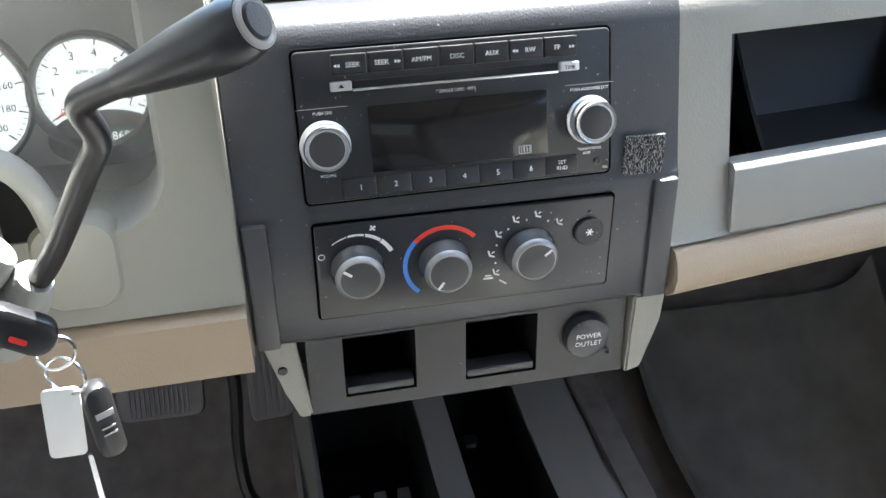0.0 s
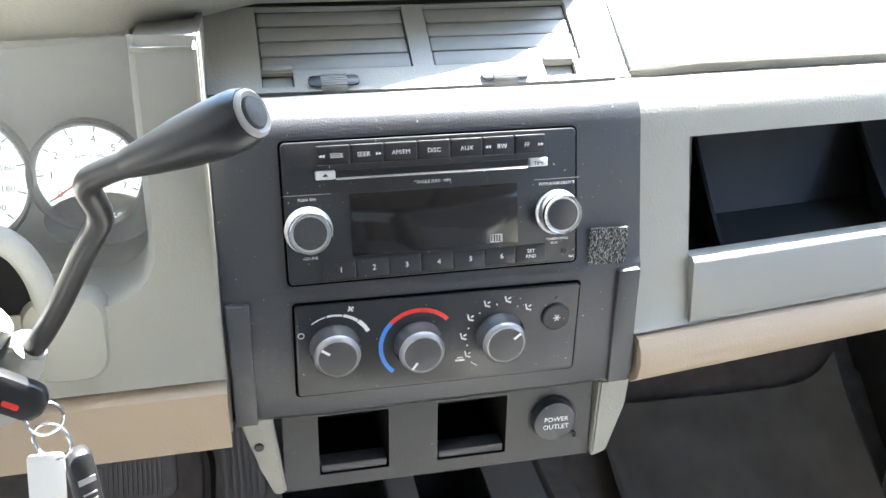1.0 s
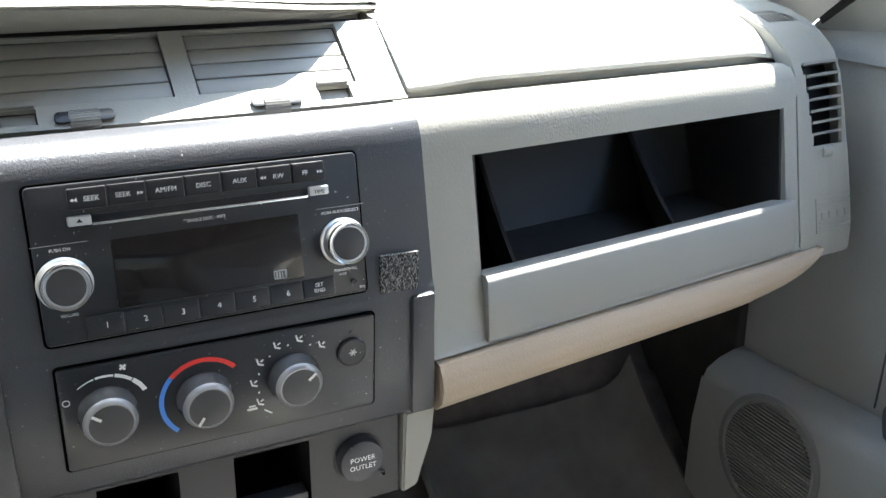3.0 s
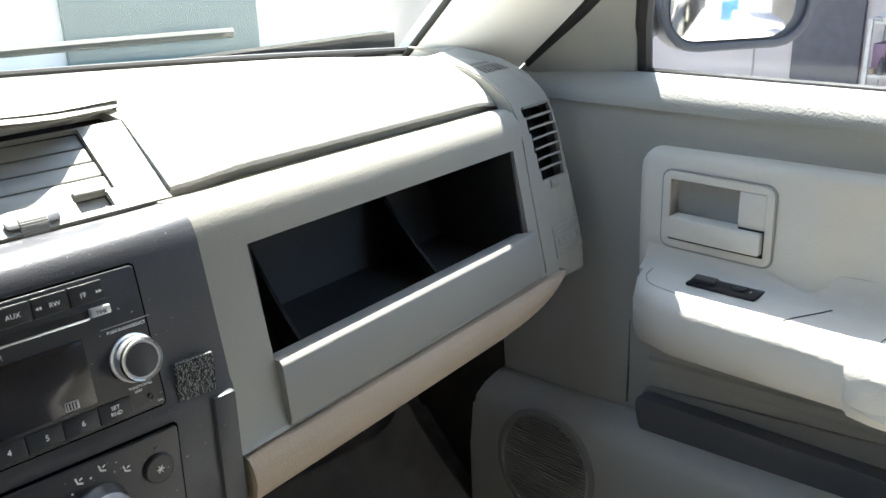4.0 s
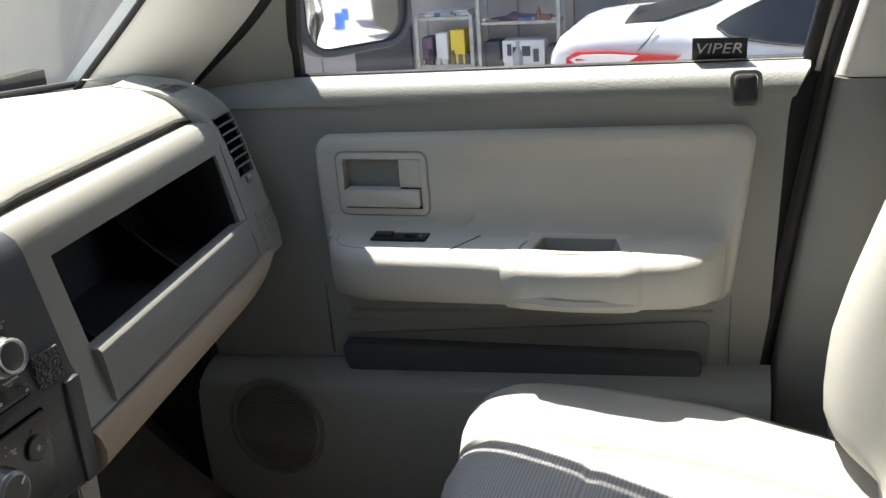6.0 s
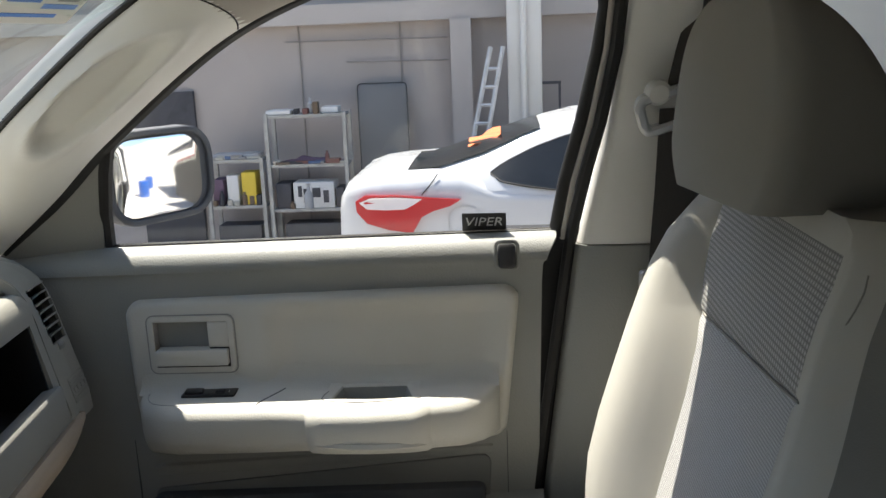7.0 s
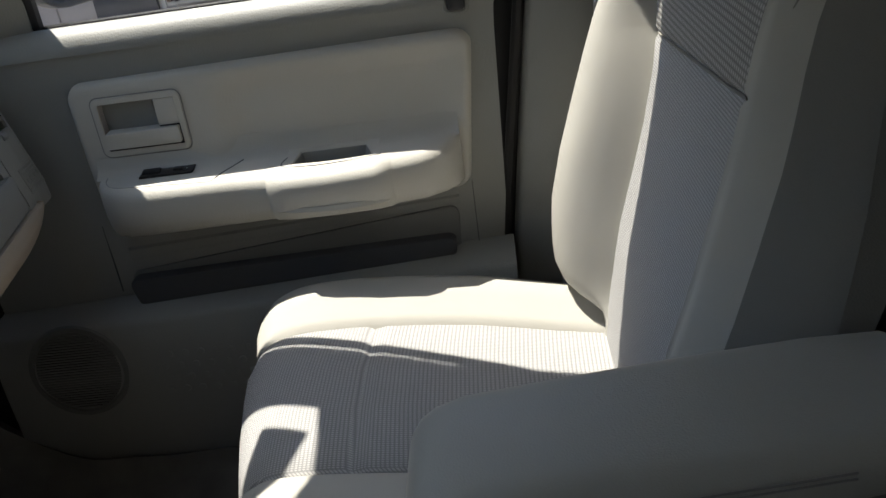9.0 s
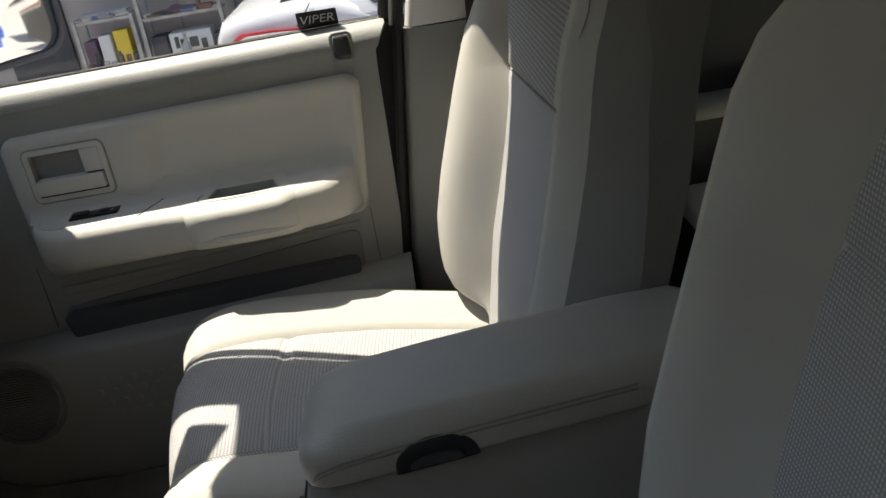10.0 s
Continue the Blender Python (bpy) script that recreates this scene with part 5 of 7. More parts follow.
for side, tag in ((1, "passenger"), (-1, "driver")):
    r = pil_b(side)
    structure("trim_pillar_b_upper_" + tag, loft(r[3:]), M_PILLAR, "pale upper centre pillar trim", "pillar", deg=50)
    r[2] = [(x, y, 1.3165) for x, y, z in r[2]]
    structure("trim_pillar_b_outer_" + tag, box(side * 0.752, side * 0.79, -0.86, -0.50, 0.45, 1.335), M_RUBBER, "black body side behind the pillar trim", "pillar")
    structure("trim_pillar_b_lower_" + tag, loft(r[:3]), M_DOORG, "grey lower centre pillar trim", "pillar", deg=50)
    structure("trim_seal_b_" + tag, tube([(side * 0.738, -0.535, 0.62), (side * 0.738, -0.549, 0.95), (side * 0.738, -0.602, 1.32), (side * 0.708, -0.619, 1.409), (side * 0.682, -0.6385, 1.488), (side * 0.650, -0.655, 1.58), (side * 0.612, -0.664, 1.70)], 0.0085, 8), M_RUBBER, "black rubber door seal on the centre pillar", "seal")


def side_wall(side, tag):
    y0, y1 = -0.755, -1.70
    # Rear panels use the dark trim to put the cab's rear shade into colour.
    bm = sheet(lambda y, s: (side * lerp(s, (0, 1, 2), (0.735, 0.735, 0.62)), y, lerp(s, (0, 1, 2), (0.6, 1.33, 1.70))), [y0, -0.775, -1.0, -1.2, -1.42, -1.5, y1], [0, 0.5, 1, 1.08, 1.3, 1.6, 1.94, 2], 0.012, lambda y, s: 1.08 < s < 1.94 and -1.42 < y < -0.775)
    structure("wall_rear_" + tag, bm, M_DOORD, "rear side panel with window opening, darkened for rear shade", "wall")
    structure("trim_rear_window_" + tag, tube(smooth_path([(side * 0.712, -0.795, 1.37), (side * 0.662, -0.778, 1.52), (side * 0.632, -0.770, 1.620), (side * 0.621, -0.780, 1.655), (side * 0.614, -0.800, 1.674), (side * 0.614, -0.95, 1.676), (side * 0.614, -1.3, 1.676), (side * 0.65, -1.41, 1.55), (side * 0.712, -1.41, 1.37), (side * 0.715, -1.1, 1.362), (side * 0.712, -0.795, 1.37)], 5), 0.012, 8), M_RUBBER, "black rubber round the rear side window", "seal")
    gl = structure("window_rear_" + tag, sheet(lambda y, s: (side * lerp(s, (0, 1), (0.728, 0.630)), y, lerp(s, (0, 1), (1.36, 1.68))), steps(-0.772, -1.42, 2), steps(0, 1, 2), 0.003), M_REARG, "tinted rear side window glass", "window")


side_wall(1, "passenger")
side_wall(-1, "driver")
# Same dark trim here, for the shade at the back.
bm = sheet(lambda x, z: (x, -1.70, z), [-0.74, -0.55, 0.0, 0.55, 0.74], [0.6, 1.36, 1.62, 1.72], 0.02, lambda x, z: abs(x) < 0.55 and 1.36 < z < 1.62)
structure("wall_rear", bm, M_DOORD, "rear cab wall with window, darkened for shade", "wall")
structure("window_back", box(-0.55, 0.55, -1.702, -1.698, 1.36, 1.62), M_TINT, "unseen rear cab window glass, tint added to dim the cab", "window")
# seat belt
belt = thing("seat_belt", (0.68, -0.70, 0.9), "dark seat belt hanging from the pillar loop", "seat belt")
strap = loft([[(x, y - 0.026, z), (x, y + 0.026, z), (x + 0.002, y + 0.026, z), (x + 0.002, y - 0.026, z)] for x, y, z in ((0.690, -0.715, 0.75), (0.690, -0.722, 1.1), (0.682, -0.728, 1.30), (0.665, -0.732, 1.40), (0.652, -0.735, 1.505))])
part("webbing", strap, M_BELT, belt)
LPM = frame_at((0.655, -0.715, 1.505), (0, -1, 0.3), (-0.35, 0, 1))
part("loop", ring_plate(0.074, 0.058, 0.018, 0.013, 0.012, LPM), M_SILVER, belt, "grey pillar loop")
part("bolt_cover", lathe([(0.016, 0), (0.016, 0.008), (0.012, 0.012), (0.0001, 0.013)], LPM @ pose(-0.004, 0.026, 0), 24), M_PILLAR, belt)
part("upper_strap", loft([[(0.640 + d, y, z) for y, z in ((-0.715, 1.53), (-0.75, 1.54), (-0.752, 1.61), (-0.735, 1.615))] for d in (0, 0.004)]), M_BELT, belt)
part("buckle_tongue", plate(0.024, 0.045, 0.005, 0.008, frame_at((0.675, -0.700, 1.272), (0, -1, 0), (-0.1, 0, 1)), 0.002), M_SILVER, belt, "steel buckle tongue")


# ---- seats ----
def seat(name, cx, label, dy=0.0, skew=0.0):
    s = thing(name, (cx, -0.45, 0.62), label, "car seat", group="front seats")
    sg = 1 if cx > 0 else -1
    # backrest: sections up the back
    ZS = [0.86, 0.90, 0.932, 0.940, 0.948, 0.958, 0.975, 1.00, 1.03, 1.06, 1.12, 1.18, 1.24, 1.268, 1.275, 1.282, 1.32, 1.36, 1.395, 1.42, 1.437, 1.446]
    HW = [0.185, 0.208, 0.222, 0.234, 0.241, 0.246, 0.250, 0.252, 0.255, 0.259, 0.263, 0.264, 0.263, 0.262, 0.262, 0.262, 0.260, 0.256, 0.250, 0.241, 0.226, 0.195]

    def yf(z):
        if cx > 0:
            return lerp(z, (0.86, 0.95, 1.05, 1.15, 1.25, 1.35, 1.446), (-0.656, -0.670, -0.688, -0.716, -0.740, -0.754, -0.785)) + dy
        return lerp(z, (0.86, 0.95, 1.05, 1.27, 1.38, 1.446), (-0.650, -0.660, -0.686, -0.746, -0.768, -0.790)) + dy

    US = [-1.0, -0.985, -0.95, -0.89, -0.80, -0.76, -0.72, -0.68, -0.65, -0.63, -0.61, -0.4, -0.2, 0.0, 0.2, 0.4, 0.61, 0.63, 0.65, 0.68, 0.72, 0.76, 0.80, 0.89, 0.95, 0.985, 1.0]

    def off(u, z):
        a = abs(u)
        if cx > 0:
            # the wing by the door stands high, the one by the console is nearly flat
            b = lerp(z, (0.86, 0.932, 0.940, 0.948, 0.958, 0.975, 1.0, 1.05, 1.1, 1.2, 1.25, 1.3, 1.35, 1.39, 1.42, 1.446), (0.0, 0.002, 0.026, 0.043, 0.055, 0.064, 0.070, 0.077, 0.081, 0.077, 0.073, 0.063, 0.050, 0.030, 0.015, 0.008))
            if u < 0:
                return lerp(a, (0, 0.3, 0.61, 0.63, 0.65, 0.68, 0.72, 0.76, 0.80, 0.89, 0.95, 0.985, 1.0), (0.003, 0.003, 0.002, -0.001, 0.001, -0.002, -0.008, -0.015, -0.024, -0.048, -0.069, -0.088, -0.108))
            return lerp(a, (0, 0.3, 0.61, 0.63, 0.65, 0.68, 0.72, 0.76, 0.80, 0.89, 0.95, 0.985, 1.0), (0.003, 0.003, 0.003, -0.002, 0.004 + b * 0.08, b * 0.38, b * 0.66, b * 0.82, b * 0.92, b, b * 0.97, b * 0.60, -0.03))
        b = lerp(z, (0.86, 0.95, 1.05, 1.12, 1.20, 1.27, 1.36, 1.41, 1.446), (0.000, 0.034, 0.058, 0.064, 0.063, 0.062, 0.056, 0.046, 0.014))
        b = (b + 0.010) * (0.58 if u < 0 and cx > 0 else 1.0)
        v = lerp(a, (0, 0.3, 0.61, 0.63, 0.65, 0.72, 0.81, 0.89, 0.935, 0.97, 0.99, 1.0), (0, 0.001, 0.004, -0.001, 0.004, 0.004 + b * 0.22, b * 0.62, b * 0.93, b, b * 0.8, b * 0.35, -0.02))
        return v

    def warp(u, z):
        far, near = lerp(z, (1.15, 1.253, 1.36, 1.42), (0.63, 0.66, 0.72, 0.72)), lerp(z, (1.05, 1.20, 1.26, 1.317, 1.36, 1.41), (0.64, 0.70, 0.70, 0.67, 0.63, 0.60))
        e = far if u * sg > 0 else near
        if cx > 0:
            e = lerp(z, (1.0, 1.1, 1.2, 1.25, 1.3, 1.36, 1.44), (0.545, 0.56, 0.575, 0.635, 0.71, 0.76, 0.80) if u > 0 else (0.545, 0.57, 0.61, 0.68, 0.715, 0.735, 0.75))
        return math.copysign(lerp(abs(u), (0, 0.63, 0.95, 1.0), (0, e, 0.95, 1.0)), u)

    rows = []
    for z, hw in zip(ZS, HW):
        seam = 0.004 if 1.27 < z < 1.28 else 0.0
        row = []
        for u in US:
            y = yf(z) + off(u, z) - (seam if abs(u) < 0.62 else 0)
            row.append(Vector((cx + warp(u, z) * hw, y - skew * max(0, 0.6 - u) * hw, z + 0.03 * sg * (0.6 - u) / 1.2 * math.exp(-((z - 1.28) / 0.09) ** 2) * lerp(abs(u), (0.66, 0.93), (1, 0)))))
        yb = yf(z) - 0.105 - 0.03 * min(1, max(0, (1.30 - z) / 0.3)) + 0.03 * max(0, (z - 1.36) / 0.09)
        for u in (0.99, 0.93, 0.7, 0.0, -0.7, -0.93, -0.99):
            row.append(Vector((cx + u * hw, yb - skew * max(0, 0.6 - u) * hw + (0.04 if abs(u) > 0.95 else 0.012 if abs(u) > 0.9 else 0), z - 0.002)))
        rows.append(row)
    n = len(US)
    groups = {"side_bolster": bmesh.new(), "back_insert": bmesh.new(), "back_insert_upper": bmesh.new(), "back_shell": bmesh.new(), "shaded_flank": bmesh.new()}
    total = len(rows[0])
    for i in range(len(rows) - 1):
        for j in range(total):
            k = (j + 1) % total
            um = (US[j] + US[j + 1]) / 2 if j < n - 1 else 2
            kind = ("back_insert" if ZS[i + 1] <= 1.276 else "back_insert_upper") if abs(um) < 0.61 and ZS[i] > 0.87 and ZS[i + 1] < 1.43 else "side_bolster" if j < n - 1 else "back_shell"
            # The flank by the console takes the shade-darkened tone.
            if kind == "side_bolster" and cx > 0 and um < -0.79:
                kind = "shaded_flank"
            b = groups[kind]
            b.faces.new([b.verts.new(p) for p in (rows[i][j], rows[i][k], rows[i + 1][k], rows[i + 1][j])])
    b = groups["back_shell"]
    b.faces.new([b.verts.new(p) for p in rows[-1]])
    for kind, b in groups.items():
        if not b.faces:
            continue
        bmesh.ops.remove_doubles(b, verts=b.verts, dist=0.0002)
        # This seat's back shell takes the same shade-darkened tone.
        part(kind, b, M_WEAVE if kind == "back_insert" or (kind == "back_insert_upper" and cx < 0) else M_WEAVEB if kind == "back_insert_upper" and cx > 0 else M_SEATSH if kind == "shaded_flank" or (kind == "back_shell" and cx > 0) else M_SEAT, s, deg=75)
    if cx > 0:
        part("back_seam", tube([Vector((cx + warp(u, 1.275) * 0.262, yf(1.275) + off(u, 1.275) - 0.0015, 1.275 + 0.03 * sg * (0.6 - u) / 1.2)) for u in steps(-0.62, 0.62, 12)], 0.0016, 6), M_HEADC, s)
    if cx > 0:
        part("shoulder_seam", tube([Vector((cx + warp(u, z) * 0.258, yf(z) + off(u, z) - 0.0002, z)) for u, z in ((-0.665, 1.335), (-0.68, 1.352), (-0.70, 1.370), (-0.715, 1.388), (-0.72, 1.402), (-0.71, 1.415))], 0.0008, 6), M_HEADC, s)
    # cushion: sections from the back edge over the front
    KEYS = [(-0.70, 0.908, 0), (-0.62, 0.918, 0), (-0.52, 0.934, 0), (-0.44, 0.944, 0), (-0.385, 0.949, 0), (-0.33, 0.952, 0.06), (-0.27, 0.950, 0.2), (-0.229, 0.939, 0.45), (-0.207, 0.917, 0.75), (-0.2025, 0.892, 0.93), (-0.2045, 0.868, 1), (-0.217, 0.848, 1), (-0.241, 0.81, 1), (-0.262, 0.76, 1)]
    PATHS = [(p.x + dy, p.y, min(max(p.z, 0), 1), math.sqrt(max(0, 1 - min(max(p.z, 0), 1) ** 2))) for p in smooth_path(KEYS, 7)]
    CU = [(-1.0, -0.15), (-1.0, -0.07), (-0.995, -0.035), (-0.97, -0.008), (-0.92, 0.012), (-0.84, 0.020), (-0.72, 0.014), (-0.60, 0.003), (-0.555, 0.0), (-0.535, -0.009), (-0.515, -0.002), (-0.35, 0), (-0.15, 0.002), (0, 0.002)]
    CU = CU + [(-u, d) for u, d in CU[-2::-1]]
    rows = []
    for q, (y, z, ny, nz) in enumerate(PATHS):
        hw = lerp(y - dy, (-0.70, -0.5, -0.25, -0.17), (0.245, 0.268, 0.264, 0.240))
        flat = 0.4 + 0.6 * min(max((z - 0.86) / 0.06, 0), 1)
        row = []
        for u, d in CU:
            deep = d < -0.03
            groove = 0.0045 * math.exp(-((y - dy + 0.372) / 0.006) ** 2) * (abs(u) < 0.53) + 0.005 * math.exp(-((z - 0.862) / 0.005) ** 2)
            dd = d * (flat if not deep else 1) - groove
            back = (0.16 * max(0, 0.35 - u) * hw * min(max((ny - 0.02) / 0.4, 0), 1) + 0.030 * min(max((0.865 - z) / 0.05, 0), 1)) if cx > 0 else 0
            row.append(Vector((cx + u * hw, y - back + (0 if deep else ny * dd) - 0.022 * (abs(u) ** 4) * min(max((ny - 0.1) / 0.5, 0), 1), (z if not deep else min(z, 0.94)) + (nz * dd if not deep else (dd if z > 0.86 else -0.03)))))
        rows.append(row)
    cg = {"cushion_bolster": bmesh.new(), "cushion_insert": bmesh.new()}
    for i in range(len(rows) - 1):
        for j in range(len(CU) - 1):
            um = (CU[j][0] + CU[j + 1][0]) / 2
            b = cg["cushion_insert" if abs(um) < 0.535 and rows[i][0] is not None and PATHS[i][1] > 0.866 and PATHS[i + 1][1] > 0.862 else "cushion_bolster"]
            b.faces.new([b.verts.new(p) for p in (rows[i][j], rows[i][j + 1], rows[i + 1][j + 1], rows[i + 1][j])])
    for kind, b in cg.items():
        bmesh.ops.remove_doubles(b, verts=b.verts, dist=0.0002)
        part(kind, b, M_WEAVE if kind == "cushion_insert" else M_SEAT, s, deg=75)
    part("base", box(cx - 0.23, cx + 0.23, -0.66 + dy, -0.22 + dy, 0.66, 0.86, 0.02), M_DOORD, s)
    part("track", box(cx - 0.22, cx - 0.17, -0.66 + dy, -0.2 + dy, 0.60, 0.66, 0.005), M_BLACK, s)
    part("track", box(cx + 0.17, cx + 0.22, -0.66 + dy, -0.2 + dy, 0.60, 0.66, 0.005), M_BLACK, s)
    part("hinge_cover", plate(0.07, 0.09, 0.02, 0.02, frame_at((cx + sg * 0.250, -0.655 + dy, 0.925), (0, -1, 0), (0, 0, 1)), 0.006), M_DOORD, s)
    # headrest: a block with rounded shoulders, turned a little
    rings = []
    turn = radians(9 if cx > 0 else 0)
    for k in range(23):
        t = 0.5 - 0.5 * math.cos(math.pi * k / 22)
        e = max(1 - ((t - 0.4) / 0.6) ** 3.0, 0.0) ** 0.45 if t > 0.4 else 0.70 + 0.30 * math.sin(1.5708 * min(t / 0.28, 1))
        w, dp = (0.08 + 0.195 * e) * (1 - 0.06 * t), (0.030 + 0.130 * e) * (1 - 0.60 * t)
        ring = []
        for x, y in rrect(w, dp, min(0.022, dp * 0.42), 7):
            y = y - 0.014 * (x / 0.13) ** 2 * (y > 0)
            px, py = x * math.cos(turn) - y * math.sin(turn), x * math.sin(turn) + y * math.cos(turn)
            ring.append((cx + px, -0.694 - 0.020 * t - 0.022 * (1 - e) - dp / 2 + dy + py, 1.442 + 0.188 * t))
        rings.append(ring)
    part("headrest", loft(rings), M_HEADC, s, "cloth headrest, its taupe darkened for shade", deg=75)
    for sd in (-0.055, 0.055):
        part("headrest_post", tube([(cx + sd, -0.80 + dy, 1.40), (cx + sd, -0.795 + dy, 1.47)], 0.006, 10), M_CHROME, s)
    return s


seat("passenger_seat", 0.370, "beige cloth front seat with grey mesh insert, partly sunlit")
seat("driver_seat", -0.364, "beige cloth front seat with grey mesh insert, in shade", -0.102).location.z += 0.03

# rear bench
bench = thing("rear_bench", (0, -1.4, 0.62), "beige cloth rear bench seat", "bench seat")
for x0, x1 in ((-0.70, -0.005), (0.005, 0.70)):
    part("cushion", box(x0, x1, -1.55, -1.0, 0.948, 1.008, 0.026, 5), M_SEAT, bench)
    part("backrest", box(x0, x1, -0.07, 0.07, 0.0, 0.52, 0.05, 4, pose(0, -1.58, 0.92, 12, 0, 0)), M_SEAT, bench)
# Riser toned dark to stand for the shade below the bench.
part("riser", box(-0.64, 0.64, -1.55, -1.09, 0.60, 0.955, 0.01), M_DOORD, bench)
for sd, tag in ((1, "passenger"), (-1, "driver")):
    single("trim_rear_armrest_" + tag, box(sd * 0.665, sd * 0.728, -1.40, -1.00, 1.112, 1.143, 0.012, 4), M_DOORG, "grey armrest on the rear side panel", "armrest", kind="structure")

# ---- console between the seats ----
cons = thing("centre_console", (0, -0.6, 0.62), "grey console with padded vinyl armrest lid", "console")


def lid_ring(hw, zb, zt, r, rb=0.006):
    """Across the lid: tight lower corners, full upper ones."""
    pts = []
    for cx, cz, rr, a0 in ((hw - r, zt - r, r, 0), (-hw + r, zt - r, r, 90), (-hw + rb, zb + rb, rb, 180), (hw - rb, zb + rb, rb, 270)):
        pts += [(cx + rr * math.cos(radians(a0 + 15 * i)), cz + rr * math.sin(radians(a0 + 15 * i))) for i in range(7)]
    return pts


lidr = []
for y, hw, zb, zt, r in ((-0.460, 0.040, 1.088, 1.102, 0.006), (-0.463, 0.052, 1.084, 1.108, 0.010), (-0.470, 0.062, 1.0815, 1.116, 0.016), (-0.482, 0.070, 1.0825, 1.124, 0.024), (-0.505, 0.0745, 1.0865, 1.131, 0.028), (-0.58, 0.075, 1.096, 1.139, 0.028), (-0.68, 0.075, 1.107, 1.148, 0.027), (-0.76, 0.074, 1.115, 1.153, 0.024), (-0.815, 0.07, 1.120, 1.154, 0.020), (-0.835, 0.055, 1.126, 1.149, 0.012)):
    lidr.append([(0.028 + x, y, z) for x, z in lid_ring(hw, zb, zt, r)])
lid = part("armrest_lid", loft(lidr), M_ARM, cons, "dark grey stitched vinyl armrest lid", deg=75)
body = [[(0.026 + x, y, z) for x, z in ((-hw, 0.62), (-hw - 0.003, zt - 0.01), (-hw + 0.004, zt), (hw - 0.004, zt), (hw + 0.003, zt - 0.01), (hw, 0.62))] for y, hw, zt in ((-0.466, 0.056, 1.078), (-0.478, 0.064, 1.080), (-0.52, 0.067, 1.0865), (-0.70, 0.067, 1.108), (-0.82, 0.064, 1.119))]
part("body", loft(body), M_CONS, cons, "grey plastic console body", deg=50)
# black hump of the latch, flat along the lid's lower edge
LT = frame_at((-0.0470, -0.580, 1.0955), (0, -1, 0.115), (0, 0.115, 1))


def hump(w, h, z, dy=0.0):
    return [(w / 2 * math.cos(a), dy + h * math.sin(a) ** 0.75, z) for a in (math.pi * i / 18 for i in range(19))]


part("latch_recess", loft([hump(0.072, 0.0265, -0.004), hump(0.071, 0.0260, 0.0012), hump(0.066, 0.0225, 0.0020), hump(0.056, 0.0165, 0.0004, 0.001)], LT), M_BLACK, lid, "black latch recess")
part("latch", loft([hump(0.048, 0.0105, 0.0, 0.0015), hump(0.046, 0.0095, 0.0028, 0.0015), hump(0.040, 0.0075, 0.0034, 0.0020)], LT), M_KNOB, lid)
# double seam, running off where the lid turns to the front
for k in (0, 1):
    part("stitching", tube(smooth_path([(-0.0405 + 0.0004 * k, -0.4735 - 0.002 * k, 1.0935 + 0.003 * k), (-0.0455 + 0.0004 * k, -0.482, 1.100 + 0.004 * k), (-0.0469 + 0.0006 * k, -0.495, 1.1045 + 0.0045 * k), (-0.0471 + 0.0004 * k, -0.53, 1.1105 + 0.0045 * k), (-0.0471 + 0.0004 * k, -0.63, 1.1225 + 0.0045 * k), (-0.0465 + 0.0004 * k, -0.75, 1.1345 + 0.0045 * k)]), 0.0009, 5), M_CONS, lid)
# front of the console, leaning forward to the floor, with a covered socket
FPM = frame_at((0.026, -0.447, 1.000), (-1, 0, 0), (0, -0.24, 1))
front = part("front_panel", plate(0.118, 0.165, 0.012, 0.016, FPM @ pose(0, -0.006, -0.014), 0.005), M_CONS, cons, "grey front of the console")
part("socket_frame", plate(0.050, 0.075, 0.006, 0.002, FPM @ pose(0.026, 0.036, 0.0018), 0.0008), M_BLACK, front)
part("socket_cap", lathe([(0.013, 0), (0.013, 0.005), (0.010, 0.008), (0.0001, 0.009)], FPM @ pose(0.026, 0.034, 0.0035), 20), M_KNOB, front)

# floor console under the stack
fc = thing("floor_console", (0.03, 0.05, 0.62), "dark floor console with two open trays", "console")


def fc_top(x, y):
    return 0.86 + 0.02 * max(0, (y - 0.1) / 0.15)


top = sheet(lambda x, y: (x, y, fc_top(x, y) - 0.012 * max(0, (abs(x - 0.03) - 0.11) / 0.03) ** 2), [-0.118, -0.112, -0.104, 0.001, 0.004, 0.028, 0.031, 0.104, 0.11, 0.135, 0.150, 0.160], [0.28, 0.24, 0.16, 0.09, 0.02, -0.02, -0.10, -0.30, -0.47], 0.006, lambda x, y: (-0.104 < x < 0.001 or 0.031 < x < 0.104) and -0.02 < y < 0.24)
part("rim", top, M_TRAYRIM, fc, "grey rim round the trays", deg=50)
for x0, x1 in ((-0.104, 0.001), (0.031, 0.104)):
    w = x1 - x0
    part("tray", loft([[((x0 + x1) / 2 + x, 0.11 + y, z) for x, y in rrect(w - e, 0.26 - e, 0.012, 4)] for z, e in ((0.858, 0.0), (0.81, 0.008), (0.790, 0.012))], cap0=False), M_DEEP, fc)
part("side", box(0.160, 0.165, -0.47, 0.28, 0.62, 0.852), M_CONS, fc)
part("side", box(-0.123, -0.118, -0.47, 0.28, 0.62, 0.852), M_CONS, fc)
# Added block: keeps driver-side light from crossing into the far footwell.
part("light_stop", box(-0.118, 0.160, 0.285, 0.47, 0.62, 1.096, 0.01), M_BLACK, fc, "black block added behind the trays to stop crossing light")
part("socket", lathe([(0.011, 0), (0.011, 0.02), (0.008, 0.022), (0.0075, 0.004), (0.0001, 0.004)], pose(0.059, 0.195, 0.788), 18), M_STEEL, fc, "bright metal socket")
